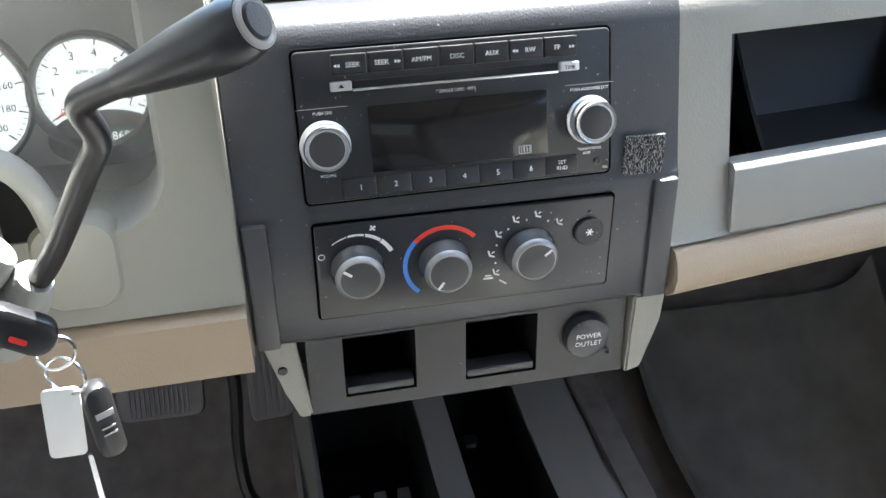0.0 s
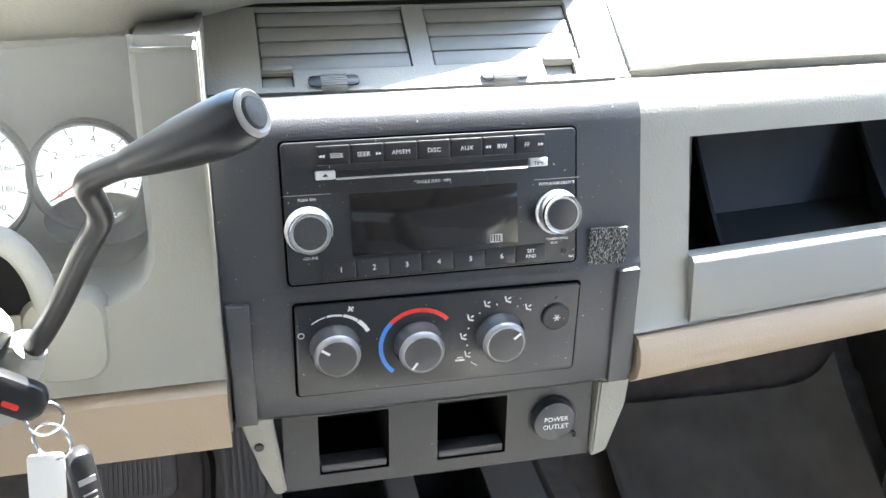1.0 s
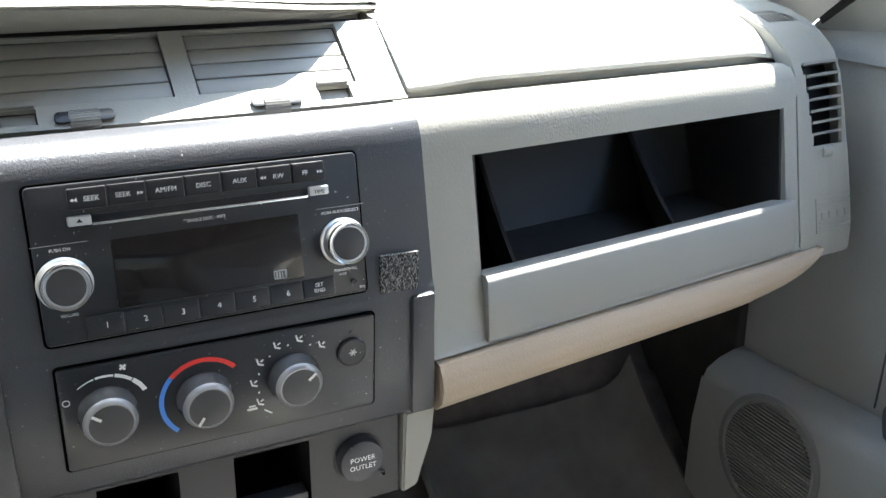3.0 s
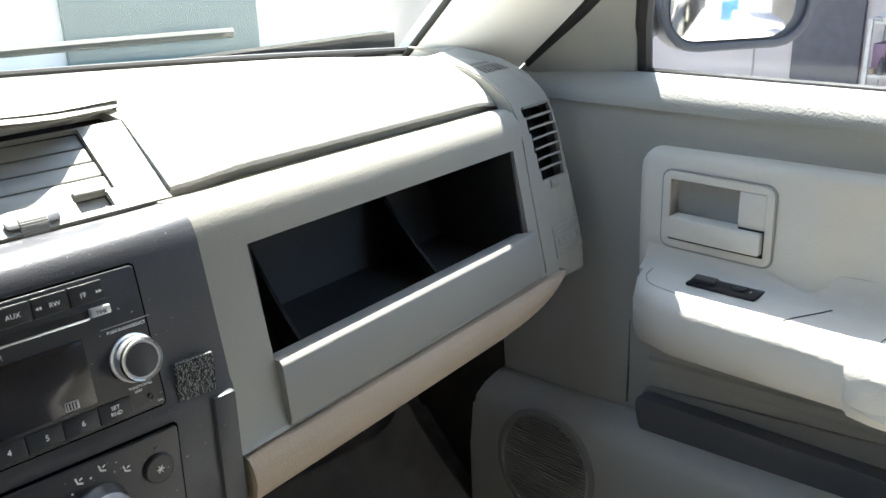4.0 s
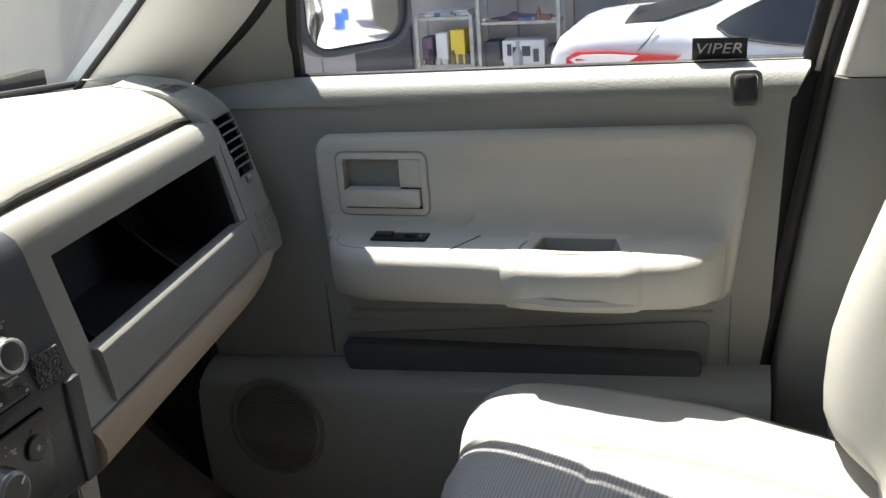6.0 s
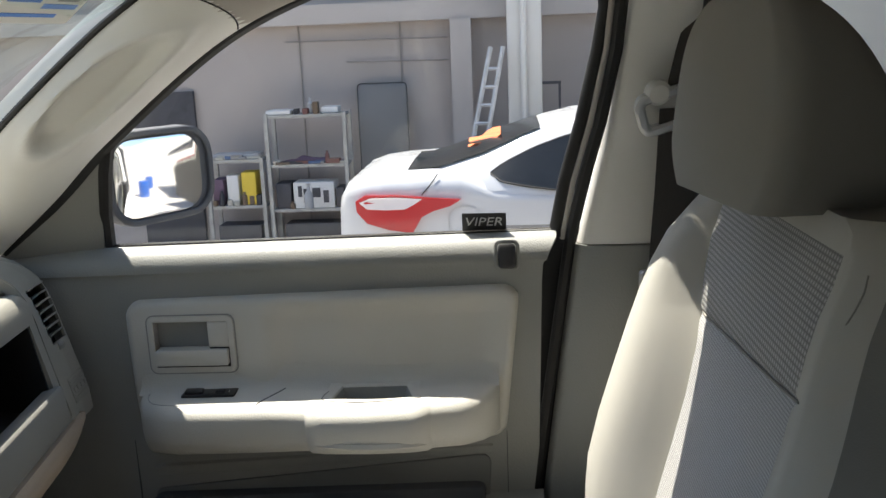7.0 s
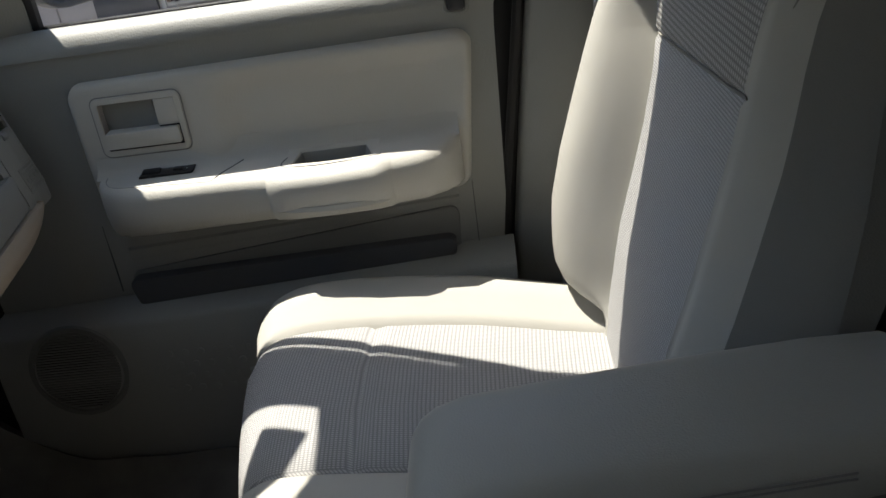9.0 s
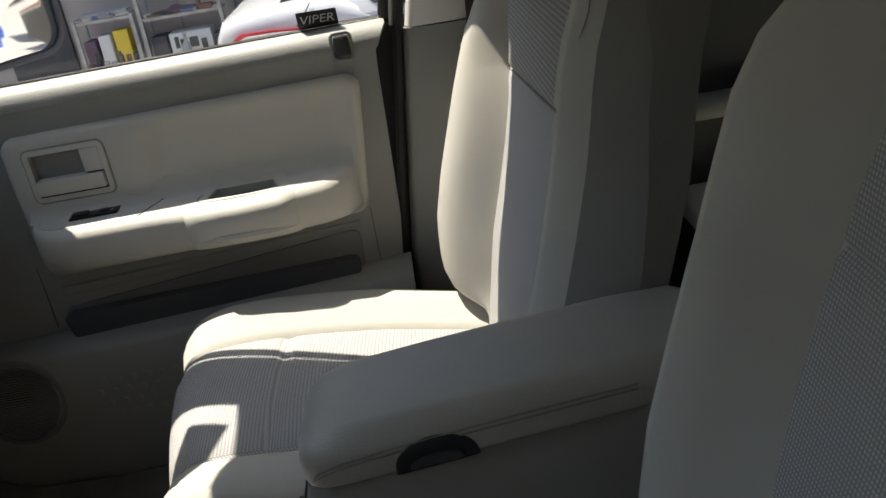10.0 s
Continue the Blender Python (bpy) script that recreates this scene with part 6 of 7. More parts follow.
for x in (-0.07, -0.045, -0.022):
    part("tray_rib", box(x - 0.006, x + 0.006, 0.128, 0.143, 0.788, 0.812, 0.002), M_CONS, fc)
single("tunnel_cover", sheet(lambda s, y: (lerp(s, (0, 1, 2, 3), (0.166, 0.195, 0.225, 0.25)), y, lerp(s, (0, 1, 2, 3), (0.850, 0.842, 0.78, 0.63)) + 0.02 * max(0, y / 0.2)), steps(0, 3, 9), steps(-0.45, 0.30, 8), 0.006), M_CARPET, "brown-grey carpet over the tunnel side", "carpet", kind="structure")

M_FMAT = surf("mat_pile", (0.18, 0.172, 0.158), 1.0, grain=700, bump=1.0, var=0.3, blotch=14, spec=0.05)


def mat_fn(u, y):
    x0 = lerp(y, (-0.18, 0.05, 0.16, 0.23, 0.30, 0.38), (0.30, 0.345, 0.335, 0.318, 0.305, 0.30))
    x = x0 + (0.655 - x0) * u
    z = 0.612 + 0.30 * max(0, (y - 0.12) / 0.36) ** 1.5
    lip = 0.034 * math.exp(-(x - x0) / 0.018) + 0.05 * math.exp(-(0.655 - x) / 0.02)
    return (x, y, z + lip + 0.004 * math.sin(9 * x + 14 * y) * math.sin(23 * y))


single("floor_mat", sheet(mat_fn, [0, 0.02, 0.05, 0.09, 0.14, 0.2] + steps(0.28, 0.86, 8) + [0.91, 0.95, 0.98, 1], steps(-0.20, 0.38, 24), 0.007), M_FMAT, "dusty grey carpet floor mat with raised edges", "floor mat")

# pedals
brake = thing("brake_pedal", (-0.242, 0.25, 0.86), "ribbed rubber brake pedal", "pedal")
BM = frame_at((-0.242, 0.245, 0.893), (1, 0, -0.04), (0, 0.35, 1))
part("pad", plate(0.082, 0.050, 0.010, 0.012, BM, 0.004), M_PEDAL, brake)
for k in range(13):
    part("rib", box(-0.029 + 0.0045 * k - 0.001, -0.029 + 0.0045 * k + 0.001, -0.020, 0.020, 0.0115, 0.014, m=BM), M_PEDAL, brake)
part("lever", tube([(-0.242, 0.255, 0.90), (-0.245, 0.33, 1.0), (-0.245, 0.40, 1.15)], 0.009, 8), M_BLACK, brake)
gas = thing("accelerator_pedal", (-0.139, 0.25, 0.85), "ribbed dark rubber accelerator pedal", "pedal")
GMM = frame_at((-0.138, 0.245, 0.893), (1, 0.1, -0.04), (0.1, 0.35, 1))
part("pad", plate(0.042, 0.085, 0.006, 0.010, GMM, 0.003), M_PEDAL, gas)
for k in range(6):
    part("rib", box(-0.016 + 0.0062 * k - 0.0013, -0.016 + 0.0062 * k + 0.0013, -0.038, 0.038, 0.0095, 0.0125, m=GMM), M_PEDAL, gas)
part("lever", tube([(-0.138, 0.255, 0.90), (-0.138, 0.36, 1.02)], 0.008, 8), M_BLACK, gas)
single("throttle_cable", tube(smooth_path([(-0.215, 0.27, 0.905), (-0.185, 0.265, 0.905), (-0.172, 0.262, 0.885), (-0.178, 0.25, 0.80), (-0.172, 0.225, 0.752), (-0.145, 0.215, 0.745)], 5), 0.007, 8), M_BLACK, "black cable loop by the pedals", "cable")

# ---- steering column ----
col = thing("steering_column", (-0.37, -0.12, 1.17), "grey shrouded steering column with wheel", "steering wheel")
part("shroud", loft([[(-0.365 + x, y, z0 + z) for x, z in rrect(w, h, 0.03, 5)] for y, w, h, z0 in ((0.03, 0.20, 0.13, 1.20), (-0.06, 0.205, 0.13, 1.215), (-0.13, 0.19, 0.12, 1.235), (-0.17, 0.15, 0.10, 1.245))]), M_FACE, col, deg=60)
part("boss", lathe([(0.013, 0), (0.0145, 0.01), (0.012, 0.024), (0.009, 0.032)], frame_at((-0.265, -0.110, 1.235), (0, 1, 0), (-0.6, -0.1, 0.8)) @ pose(0, 0, 0), 18), M_DOORG, col)
WM = frame_at((-0.455, -0.245, 1.285), (1, 0, 0), (0, 0.42, 1))
rim = bmesh.new()
loft([[((0.182 + 0.015 * math.cos(b)) * math.cos(a), (0.182 + 0.015 * math.cos(b)) * math.sin(a), 0.017 * math.sin(b)) for b in (2 * math.pi * j / 12 for j in range(12))] for a in (2 * math.pi * i / 56 for i in range(57))], WM, cap0=False, cap1=False, bm=rim)
bmesh.ops.remove_doubles(rim, verts=rim.verts, dist=0.0003)
part("rim", rim, M_DOORL, col, "light grey wheel rim")
part("hub", plate(0.17, 0.15, 0.05, 0.05, WM @ pose(0, -0.01, -0.03), 0.02), M_DOORG, col)
for a in (200, 340):
    part("spoke", box(0.07, 0.172, -0.022, 0.022, -0.012, 0.010, 0.008, 2, WM @ pose(0, 0, 0, 0, 0, a)), M_DOORG, col)
shift = thing("shift_lever", (-0.22, -0.115, 1.247), "black column shift lever with grey end button", "lever")
part("rod", tube(smooth_path([(-0.245, -0.100, 1.215), (-0.219, -0.115, 1.247), (-0.190, -0.142, 1.300), (-0.1805, -0.150, 1.318), (-0.1825, -0.160, 1.336), (-0.174, -0.168, 1.344), (-0.160, -0.180, 1.352)], 5), 0.0056, 12), M_BLACK, shift)
gp = [Vector(p) for p in ((-0.163, -0.1775, 1.3505), (-0.152, -0.186, 1.3565), (-0.140, -0.194, 1.363), (-0.128, -0.202, 1.3695), (-0.1195, -0.208, 1.3745), (-0.1155, -0.2105, 1.377))]
part("grip", tube(gp, [0.0062, 0.0080, 0.0101, 0.0114, 0.0114, 0.0098], 18), M_BLACK, shift)
ax = (gp[-1] - gp[-2]).normalized()
END = frame_at(gp[-1], ax.orthogonal(), ax.cross(ax.orthogonal()))
part("end_ring", lathe([(0.0094, -0.001), (0.0092, 0.0013), (0.0080, 0.0021), (0.0066, 0.0012)], END, 28), M_GREYP, shift, "worn bright ring round the lever's end")
part("button", lathe([(0.0064, 0.0), (0.0064, 0.0016), (0.0058, 0.0026), (0.0001, 0.0030)], END, 24), M_DOORD, shift, "grey overdrive button")
part("sleeve", tube([(-0.258, -0.088, 1.195), (-0.248, -0.096, 1.212), (-0.238, -0.104, 1.226), (-0.228, -0.110, 1.238)], [0.017, 0.0165, 0.0145, 0.009], 14), M_DOORG, shift, "pale sleeve at the lever's foot")

# keys
keys = thing("key_bunch", (-0.224, -0.125, 1.135), "key in the ignition with fob and white tag", "keys")
part("lock_barrel", lathe([(0.017, -0.02), (0.017, 0.006), (0.014, 0.009), (0.0001, 0.009)], frame_at((-0.255, -0.115, 1.222), (0, 1, 0), (-0.3, 0, 1)), 20), M_BLACK, keys)
part("key_head", plate(0.034, 0.019, 0.008, 0.009, frame_at((-0.2355, -0.130, 1.2245), (0.8, 0.1, -0.58), (0.5, 0.2, 0.8)), 0.003), M_BLACK, keys, "black key head with red mark")
part("red_mark", plate(0.008, 0.0028, 0.0011, 0.0006, frame_at((-0.2355, -0.130, 1.2245), (0.8, 0.1, -0.58), (0.5, 0.2, 0.8)) @ pose(0.001, -0.003, 0.0091)), M_RED, keys)


def ring_tube(c, r, n1, n2, w):
    a, b = Vector(n1).normalized(), Vector(n2).normalized()
    return tube([Vector(c) + (a * math.cos(2 * math.pi * k / 24) + b * math.sin(2 * math.pi * k / 24)) * r for k in range(25)], w, 6)


part("split_ring", ring_tube((-0.2225, -0.132, 1.2085), 0.0085, (1, 0.2, 0), (0, 0.1, 1), 0.0009), M_CHROME, keys)
part("split_ring", ring_tube((-0.2215, -0.130, 1.1935), 0.0100, (1, -0.4, 0), (0, 0.1, 1), 0.0009), M_CHROME, keys)
part("tag", plate(0.0175, 0.042, 0.003, 0.0015, frame_at((-0.2275, -0.131, 1.167), (1, 0.1, -0.1), (0.16, 0, 1)), 0.0004), M_TAG, keys, "blank white tag")
fob = part("fob", plate(0.0135, 0.044, 0.005, 0.009, frame_at((-0.2125, -0.122, 1.161), (1, 0.5, 0.05), (-0.10, 0, 1)), 0.003), M_BLACK, keys, "black remote fob")
part("fob_label", bars([(0, 0.004, 0.009, 0.0035, 0), (0, -0.004, 0.007, 0.001, 0), (0, -0.008, 0.007, 0.001, 0)], frame_at((-0.2125, -0.122, 1.161), (1, 0.5, 0.05), (-0.10, 0, 1)) @ pose(0, 0.002, 0.0092)), M_GREYP, fob)
part("key_blade", plate(0.0026, 0.035, 0.001, 0.0015, frame_at((-0.2205, -0.128, 1.125), (1, 0, 0), (0.05, 0, 1))), M_STEEL, keys)

# sticker in the windshield's corner
stk = thing("windshield_sticker", (0.43, -0.06, 1.60), "white and blue paper sticker inside the windshield corner", "sticker")
SKM = frame_at((0.4665, -0.030, 1.650), (1, -0.30, 0.0), (0, -0.82, 0.52))
part("paper", plate(0.115, 0.062, 0.004, 0.0005, SKM), M_TAG, stk)
for bar in ((-0.03, 0.012, 0.045, 0.012, 0), (0.025, 0.0, 0.05, 0.008, 0), (-0.01, -0.016, 0.08, 0.006, 0)):
    part("print_bar", bars([bar], SKM @ pose(0, 0, 0.0006)), M_BLUE, stk)
for bar in ((0.0, 0.022, 0.09, 0.004, 0), (0.03, 0.012, 0.03, 0.006, 0)):
    part("print_bar", bars([bar], SKM @ pose(0, 0, 0.0006)), M_GREYP, stk, "grey printed bar")

# ---- outside ----
M_CONC = surf("concrete", (0.42, 0.40, 0.375), 0.9, grain=60, bump=0.6, var=0.15, blotch=0.8)
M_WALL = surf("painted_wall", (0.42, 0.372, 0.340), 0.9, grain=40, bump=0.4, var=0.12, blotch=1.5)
M_BAND = surf("pale_beam", (0.47, 0.425, 0.39), 0.85, grain=40, bump=0.3, var=0.08, blotch=2)
M_PAINTW = surf("white_paint", (0.50, 0.515, 0.54), 0.16, var=0.01, spec=0.6)
M_CARG = surf("car_glass", (0.012, 0.014, 0.016), 0.16, spec=0.4)
M_TAILR = surf("tail_red", (0.46, 0.03, 0.035), 0.16, var=0.05)
M_TAILW = surf("tail_white", (0.75, 0.70, 0.70), 0.12, var=0.05, blotch=30)
M_RACK = surf("rack_paint", (0.44, 0.43, 0.40), 0.6, var=0.2, blotch=16, col2=(0.20, 0.185, 0.165))
M_MAT = surf("grey_board", (0.15, 0.155, 0.16), 0.8, var=0.1)
M_ALU = surf("ladder_alu", (0.62, 0.61, 0.6), 0.5, metal=0.3, var=0.25, blotch=14, col2=(0.35, 0.34, 0.33))
M_ORANGE = surf("orange", (0.75, 0.16, 0.04), 0.6)
M_BOXW = surf("carton_white", (0.66, 0.65, 0.63), 0.7, var=0.05)
M_YEL = surf("carton_yellow", (0.72, 0.52, 0.06), 0.6)
M_DARKB = surf("dark_goods", (0.06, 0.06, 0.07), 0.6, var=0.3, blotch=20)
M_PURP = surf("purple_cloth", (0.17, 0.11, 0.15), 0.9)
M_CREAM = surf("cream_panel", (0.72, 0.66, 0.50), 0.6)
M_REDP = surf("red_panel", (0.62, 0.20, 0.17), 0.6)
M_BARREL = surf("barrel_blue", (0.03, 0.12, 0.45), 0.4)
M_GREEN = surf("green_door", (0.10, 0.14, 0.13), 0.6)
M_GREYW = surf("light_block_grey", (0.11, 0.113, 0.118), 0.9, grain=30, bump=0.3, var=0.1, blotch=1.0)
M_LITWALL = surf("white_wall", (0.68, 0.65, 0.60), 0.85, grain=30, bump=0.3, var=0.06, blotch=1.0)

structure("ground", box(-300, 300, -300, 300, -0.45, -0.15), M_CONC, "sunlit grey concrete yard", "ground")
M_PIPE = surf("old_pipe", (0.27, 0.24, 0.22), 0.7)
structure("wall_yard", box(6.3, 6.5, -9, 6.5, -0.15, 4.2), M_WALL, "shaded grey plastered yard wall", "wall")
structure("wall_yard_beam", box(6.20, 6.296, -9, 6.5, 1.775, 1.915), M_BAND, "pale concrete beam along the yard wall", "beam")
structure("wall_yard_pier", box(6.16, 6.196, -0.275, -0.125, -0.15, 1.774), M_BAND, "pale pier on the yard wall", "pier")
structure("wall_yard_column", box(5.85, 6.05, -0.765, -0.53, -0.15, 4.0, 0.01), M_LITWALL, "white concrete column in the yard", "column")
structure("wall_yard_column_near", box(2.6, 2.85, -1.785, -1.38, -0.15, 4.0, 0.01), M_LITWALL, "white panel standing in the yard", "panel")
structure("wall_front", box(-12, 14, 10, 10.3, -0.15, 5), M_LITWALL, "sunlit white wall ahead of the truck", "wall")
structure("door_front", box(2.4, 3.3, 9.9, 9.98, -0.15, 2.3), M_GREEN, "dark green door in the white wall", "door")
structure("door_front_wide", box(4.4, 7.0, 9.9, 9.98, -0.15, 2.3), M_GREEN, "wide dark green door in the white wall", "door")
# Added wall, out of view: blocks sky light from the driver's side.
structure("wall_light_block", box(-2.5, -2.3, -5, 4, -0.15, 3.4), M_GREYW, "unseen wall added beside the truck to block light", "wall")
structure("wall_behind", box(-2, 7, -12.3, -12, -0.15, 3.6), M_LITWALL, "sunlit white wall behind the truck", "wall")
# Out-of-view door; its 30 degree swing is chosen to limit side light.
DD = pose(-0.76, 0.25, 0, 0, 0, -30)
drd = box(-0.05, 0.05, -1.02, 0.0, 0.45, 1.32, 0.01, 2, DD)
for a in ((-0.03, 0.01, -1.02, -0.96, 1.32, 1.69), (-0.03, 0.01, -0.06, 0.0, 1.32, 1.42), (-0.03, 0.01, -1.02, -0.30, 1.66, 1.69)):
    box(*a, m=DD, bm=drd)
structure("door_driver", drd, M_DOORG, "unseen grey-trimmed driver's door, ajar to limit side light", "car door")
structure("door_yard", box(6.26, 6.298, 1.83, 2.30, -0.15, 1.33), M_DARKB, "dark metal door in the yard wall", "door")
pipe = structure("trim_pipe", tube([(6.26, 1.10, 1.66), (6.26, 0.4, 1.655), (6.26, -0.10, 1.65)], 0.006, 8), M_PIPE, "thin conduit along the wall", "pipe")
structure("trim_pipe_low", tube([(6.26, 0.65, 1.50), (6.26, 0.1, 1.492), (6.26, -0.10, 1.49)], 0.006, 8), M_PIPE, "thin conduit along the wall", "pipe")
structure("trim_downpipe", tube([(5.82, -0.64, -0.15), (5.82, -0.64, 4.0)], 0.022, 8), M_LITWALL, "white downpipe on the column", "pipe")
for y in (2.6, 1.0, 0.25):
    structure("trim_wall_joint", box(6.288, 6.299, y - 0.004, y + 0.004, -0.15, 1.774), M_PIPE, "dark joint in the wall", "joint")

# truck's own bonnet and wipers
hood = single("truck_bonnet", sheet(lambda x, y: (x, y, 1.285 - 0.10 * ((y - 0.6) / 1.2) ** 2 - 0.05 * x * x), steps(-0.8, 0.8, 12), steps(0.60, 1.75, 8), 0.02), surf("truck_paint", (0.62, 0.63, 0.64), 0.2, var=0.01, spec=0.6), "pale painted truck bonnet ahead of the glass", "bonnet")
structure("trim_cowl", sheet(lambda x, s: (x, glass_base(x) + 0.03 + s * 0.12, 1.325 - 0.03 * abs(x) - 0.02 * s), steps(-0.7, 0.7, 10), steps(0, 1, 2), 0.02), M_RUBBER, "black plastic cowl under the windshield", "cowl")
for x0, x1 in ((-0.15, 0.45), (-0.60, -0.05)):
    w = thing("wiper", (x0, 0.52, 1.33), "black windshield wiper resting on the glass", "wiper", group="wipers")
    part("blade", tube([Vector((x, glass_base(x) - 0.005 - 0.02 * (x - x0), 1.372 - 0.03 * abs(x) + 0.03 * (x - x0))) for x in steps(x0, x1, 6)], 0.006, 6), M_RUBBER, w)
    part("arm", tube([Vector((x, glass_base(x) + 0.03 - 0.03 * (x - x0), 1.368 - 0.03 * abs(x) + 0.02 * (x - x0))) for x in steps(x0 - 0.03, x0 + 0.35, 5)], 0.005, 6), M_RUBBER, w)

# outside skin of the truck, closing the cab
structure("wall_truck_side", box(0.80, 0.83, -0.62, 0.62, 0.45, 1.27), surf("truck_side", (0.62, 0.63, 0.64), 0.2, var=0.01), "pale painted outer door skin", "door skin")
structure("wall_sill_passenger", box(0.712, 0.735, 0.10, 0.53, 0.5, 0.80), M_FWALL, "sill side panel darkened for footwell shade", "wall")
structure("wall_cowl_passenger", box(0.705, 0.735, 0.24, 0.53, 0.8005, 1.32), M_FWALL, "cowl side panel darkened for footwell shade", "wall")
structure("wall_cowl_driver", box(-0.735, -0.715, 0.33, 0.53, 0.5, 1.32), M_DOORG, "grey cowl side panel in the driver's footwell", "wall")
structure("ceiling_roof_skin", sheet(lambda x, y: (x, y, 1.745 - 0.03 * (abs(x) / 0.62) ** 3 - 0.02 * max(0, (y + 0.35) / 0.3) ** 2), steps(-0.645, 0.645, 12), steps(-1.76, -0.09, 8), 0.01), hood.data.materials[0], "pale painted truck roof", "roof")

# white saloon
car = thing("parked_saloon", (4.75, -1.8, -0.15), "white saloon car with red and clear tail lamps", "car")
CX = 4.75


def car_ring(y, zb, zt, hw, r=0.12):
    return [(CX + x, y, z + (zb + zt) / 2 + (0.008 * (1 - (x / hw) ** 2) if z > 0 else 0)) for x, z in rrect(2 * hw, zt - zb, min(r, (zt - zb) * 0.45), 6)]


part("body", loft([car_ring(*a) for a in ((0.41, 0.25, 0.62, 0.40, 0.08), (0.385, 0.15, 0.82, 0.49, 0.10), (0.33, 0.10, 0.90, 0.555, 0.08), (0.24, 0.09, 0.925, 0.61, 0.08), (0.12, 0.08, 0.94, 0.64, 0.09), (-0.10, 0.08, 0.95, 0.65, 0.10), (-0.28, 0.07, 0.945, 0.65, 0.10), (-0.45, 0.07, 0.86, 0.65, 0.06), (-0.8, 0.07, 0.835, 0.65, 0.05), (-1.6, 0.06, 0.82, 0.65, 0.05), (-3.2, 0.05, 0.81, 0.65, 0.10), (-4.1, 0.1, 0.70, 0.60, 0.15), (-4.4, 0.16, 0.54, 0.5, 0.12))]), M_PAINTW, car, deg=60)
# stations of the cabin: y, height over the rail, at the middle, half widths at the rail and at the waist
GH = ((0.02, 0.938, 0.948, 0.44, 0.63), (-0.15, 0.950, 1.0, 0.44, 0.64), (-0.39, 1.020, 1.080, 0.44, 0.64), (-0.60, 1.112, 1.142, 0.435, 0.64), (-0.73, 1.157, 1.168, 0.43, 0.64), (-0.90, 1.195, 1.197, 0.43, 0.64), (-1.5, 1.25, 1.26, 0.43, 0.64), (-2.1, 1.26, 1.28, 0.43, 0.64), (-2.6, 1.20, 1.21, 0.43, 0.64), (-3.3, 0.92, 0.93, 0.48, 0.60))
part("roof", loft([[(CX + x, y, z) for x, z in ((-hb, 0.80), (-hb + 0.01, 0.86), (-ht - 0.015, zn - 0.02), (-ht + 0.02, zn + 0.004), (-ht * 0.5, zn + (zc - zn) * 0.75), (0, zc), (ht * 0.5, zn + (zc - zn) * 0.75), (ht - 0.02, zn + 0.004), (ht + 0.015, zn - 0.02), (hb - 0.01, 0.86), (hb, 0.80))] for y, zn, zc, ht, hb in GH]), M_PAINTW, car, deg=60)
part("rear_window", loft([[(CX + k * (ht - 0.01), y, zn + (zc - zn) * (1 - k * k) + 0.010) for k in (-1, -0.5, 0, 0.5, 1)] for y, zn, zc, ht, hb in GH[:4] + ((-0.69, 1.143, 1.160, 0.43, 0.6),)], closed=False), M_CARG, car, "dark rear window")


def side_x(y, z):
    zn, ht, hb = (lerp(-y, [-g[0] for g in GH], [g[k] for g in GH]) for k in (1, 3, 4))
    t = (z - 0.86) / max(zn - 0.02 - 0.86, 0.01)
    return CX - (hb - 0.01 + (ht + 0.015 - hb + 0.01) * min(max(t, 0), 1.1)) - 0.014


UPY, UPZ = (0.425, 0.47, 0.513, 0.66, 0.82, 1.05), (0.938, 0.968, 0.992, 1.060, 1.112, 1.16)
LOY, LOZ = (0.425, 0.484, 0.63, 0.778, 1.05), (0.936, 0.898, 0.872, 0.852, 0.845)


def quarter(u, s):
    z = lerp(u, LOY, LOZ) + (lerp(u, UPY, UPZ) - lerp(u, LOY, LOZ)) * s
    return Vector((side_x(-u, z) - 0.004, -u, z))


part("side_window", sheet(quarter, steps(0.425, 1.05, 16), steps(0, 1, 6), 0.003), M_CARG, car, "dark side window")
part("window_trim", tube([quarter(u, 1) for u in steps(1.05, 0.43, 12)] + [quarter(u, 0) for u in steps(0.43, 1.05, 12)], 0.006, 6), M_RUBBER, car)
for pts in (((-1.09, 0.842), (-1.09, 1.165), (-1.5, 1.20), (-1.9, 1.21), (-1.9, 0.835)), ((-1.98, 0.835), (-1.98, 1.21), (-2.5, 1.15), (-2.9, 1.0), (-2.95, 0.83))):
    rings = [[(side_x(y, z) + d, y, z) for y, z in pts] for d in (0.0, 0.01)]
    part("side_window", loft(rings), M_CARG, car, "dark side window")
    part("window_trim", tube(rings[0] + rings[0][:1], 0.006, 6), M_RUBBER, car)


def lamp_ring(pts, d):
    return [(4.086 + d + max(0, y - 0.17) ** 1.5 * 1.4 + max(0, z - 0.82) * 0.2, y, z) for y, z in pts]


lamp = part("tail_lamp", loft([lamp_ring(((0.28, 0.815), (0.227, 0.849), (0.067, 0.851), (-0.077, 0.838), (-0.274, 0.822), (-0.221, 0.79), (-0.128, 0.764), (-0.069, 0.735), (-0.02, 0.652), (0.102, 0.671), (0.217, 0.705), (0.274, 0.761)), d) for d in (-0.014, 0.04)]), M_TAILR, car, "red tail lamp with clear panel")
part("clear_panel", loft([lamp_ring(((0.257, 0.812), (0.198, 0.836), (0.06, 0.838), (-0.075, 0.829), (-0.035, 0.804), (0.016, 0.779), (0.12, 0.777), (0.215, 0.782)), d) for d in (-0.021, 0.01)]), M_TAILW, lamp)
part("bumper_groove", tube([(4.094, -0.20, 0.54), (4.10, 0.10, 0.54), (4.18, 0.30, 0.54)], 0.006, 6), M_RUBBER, car)
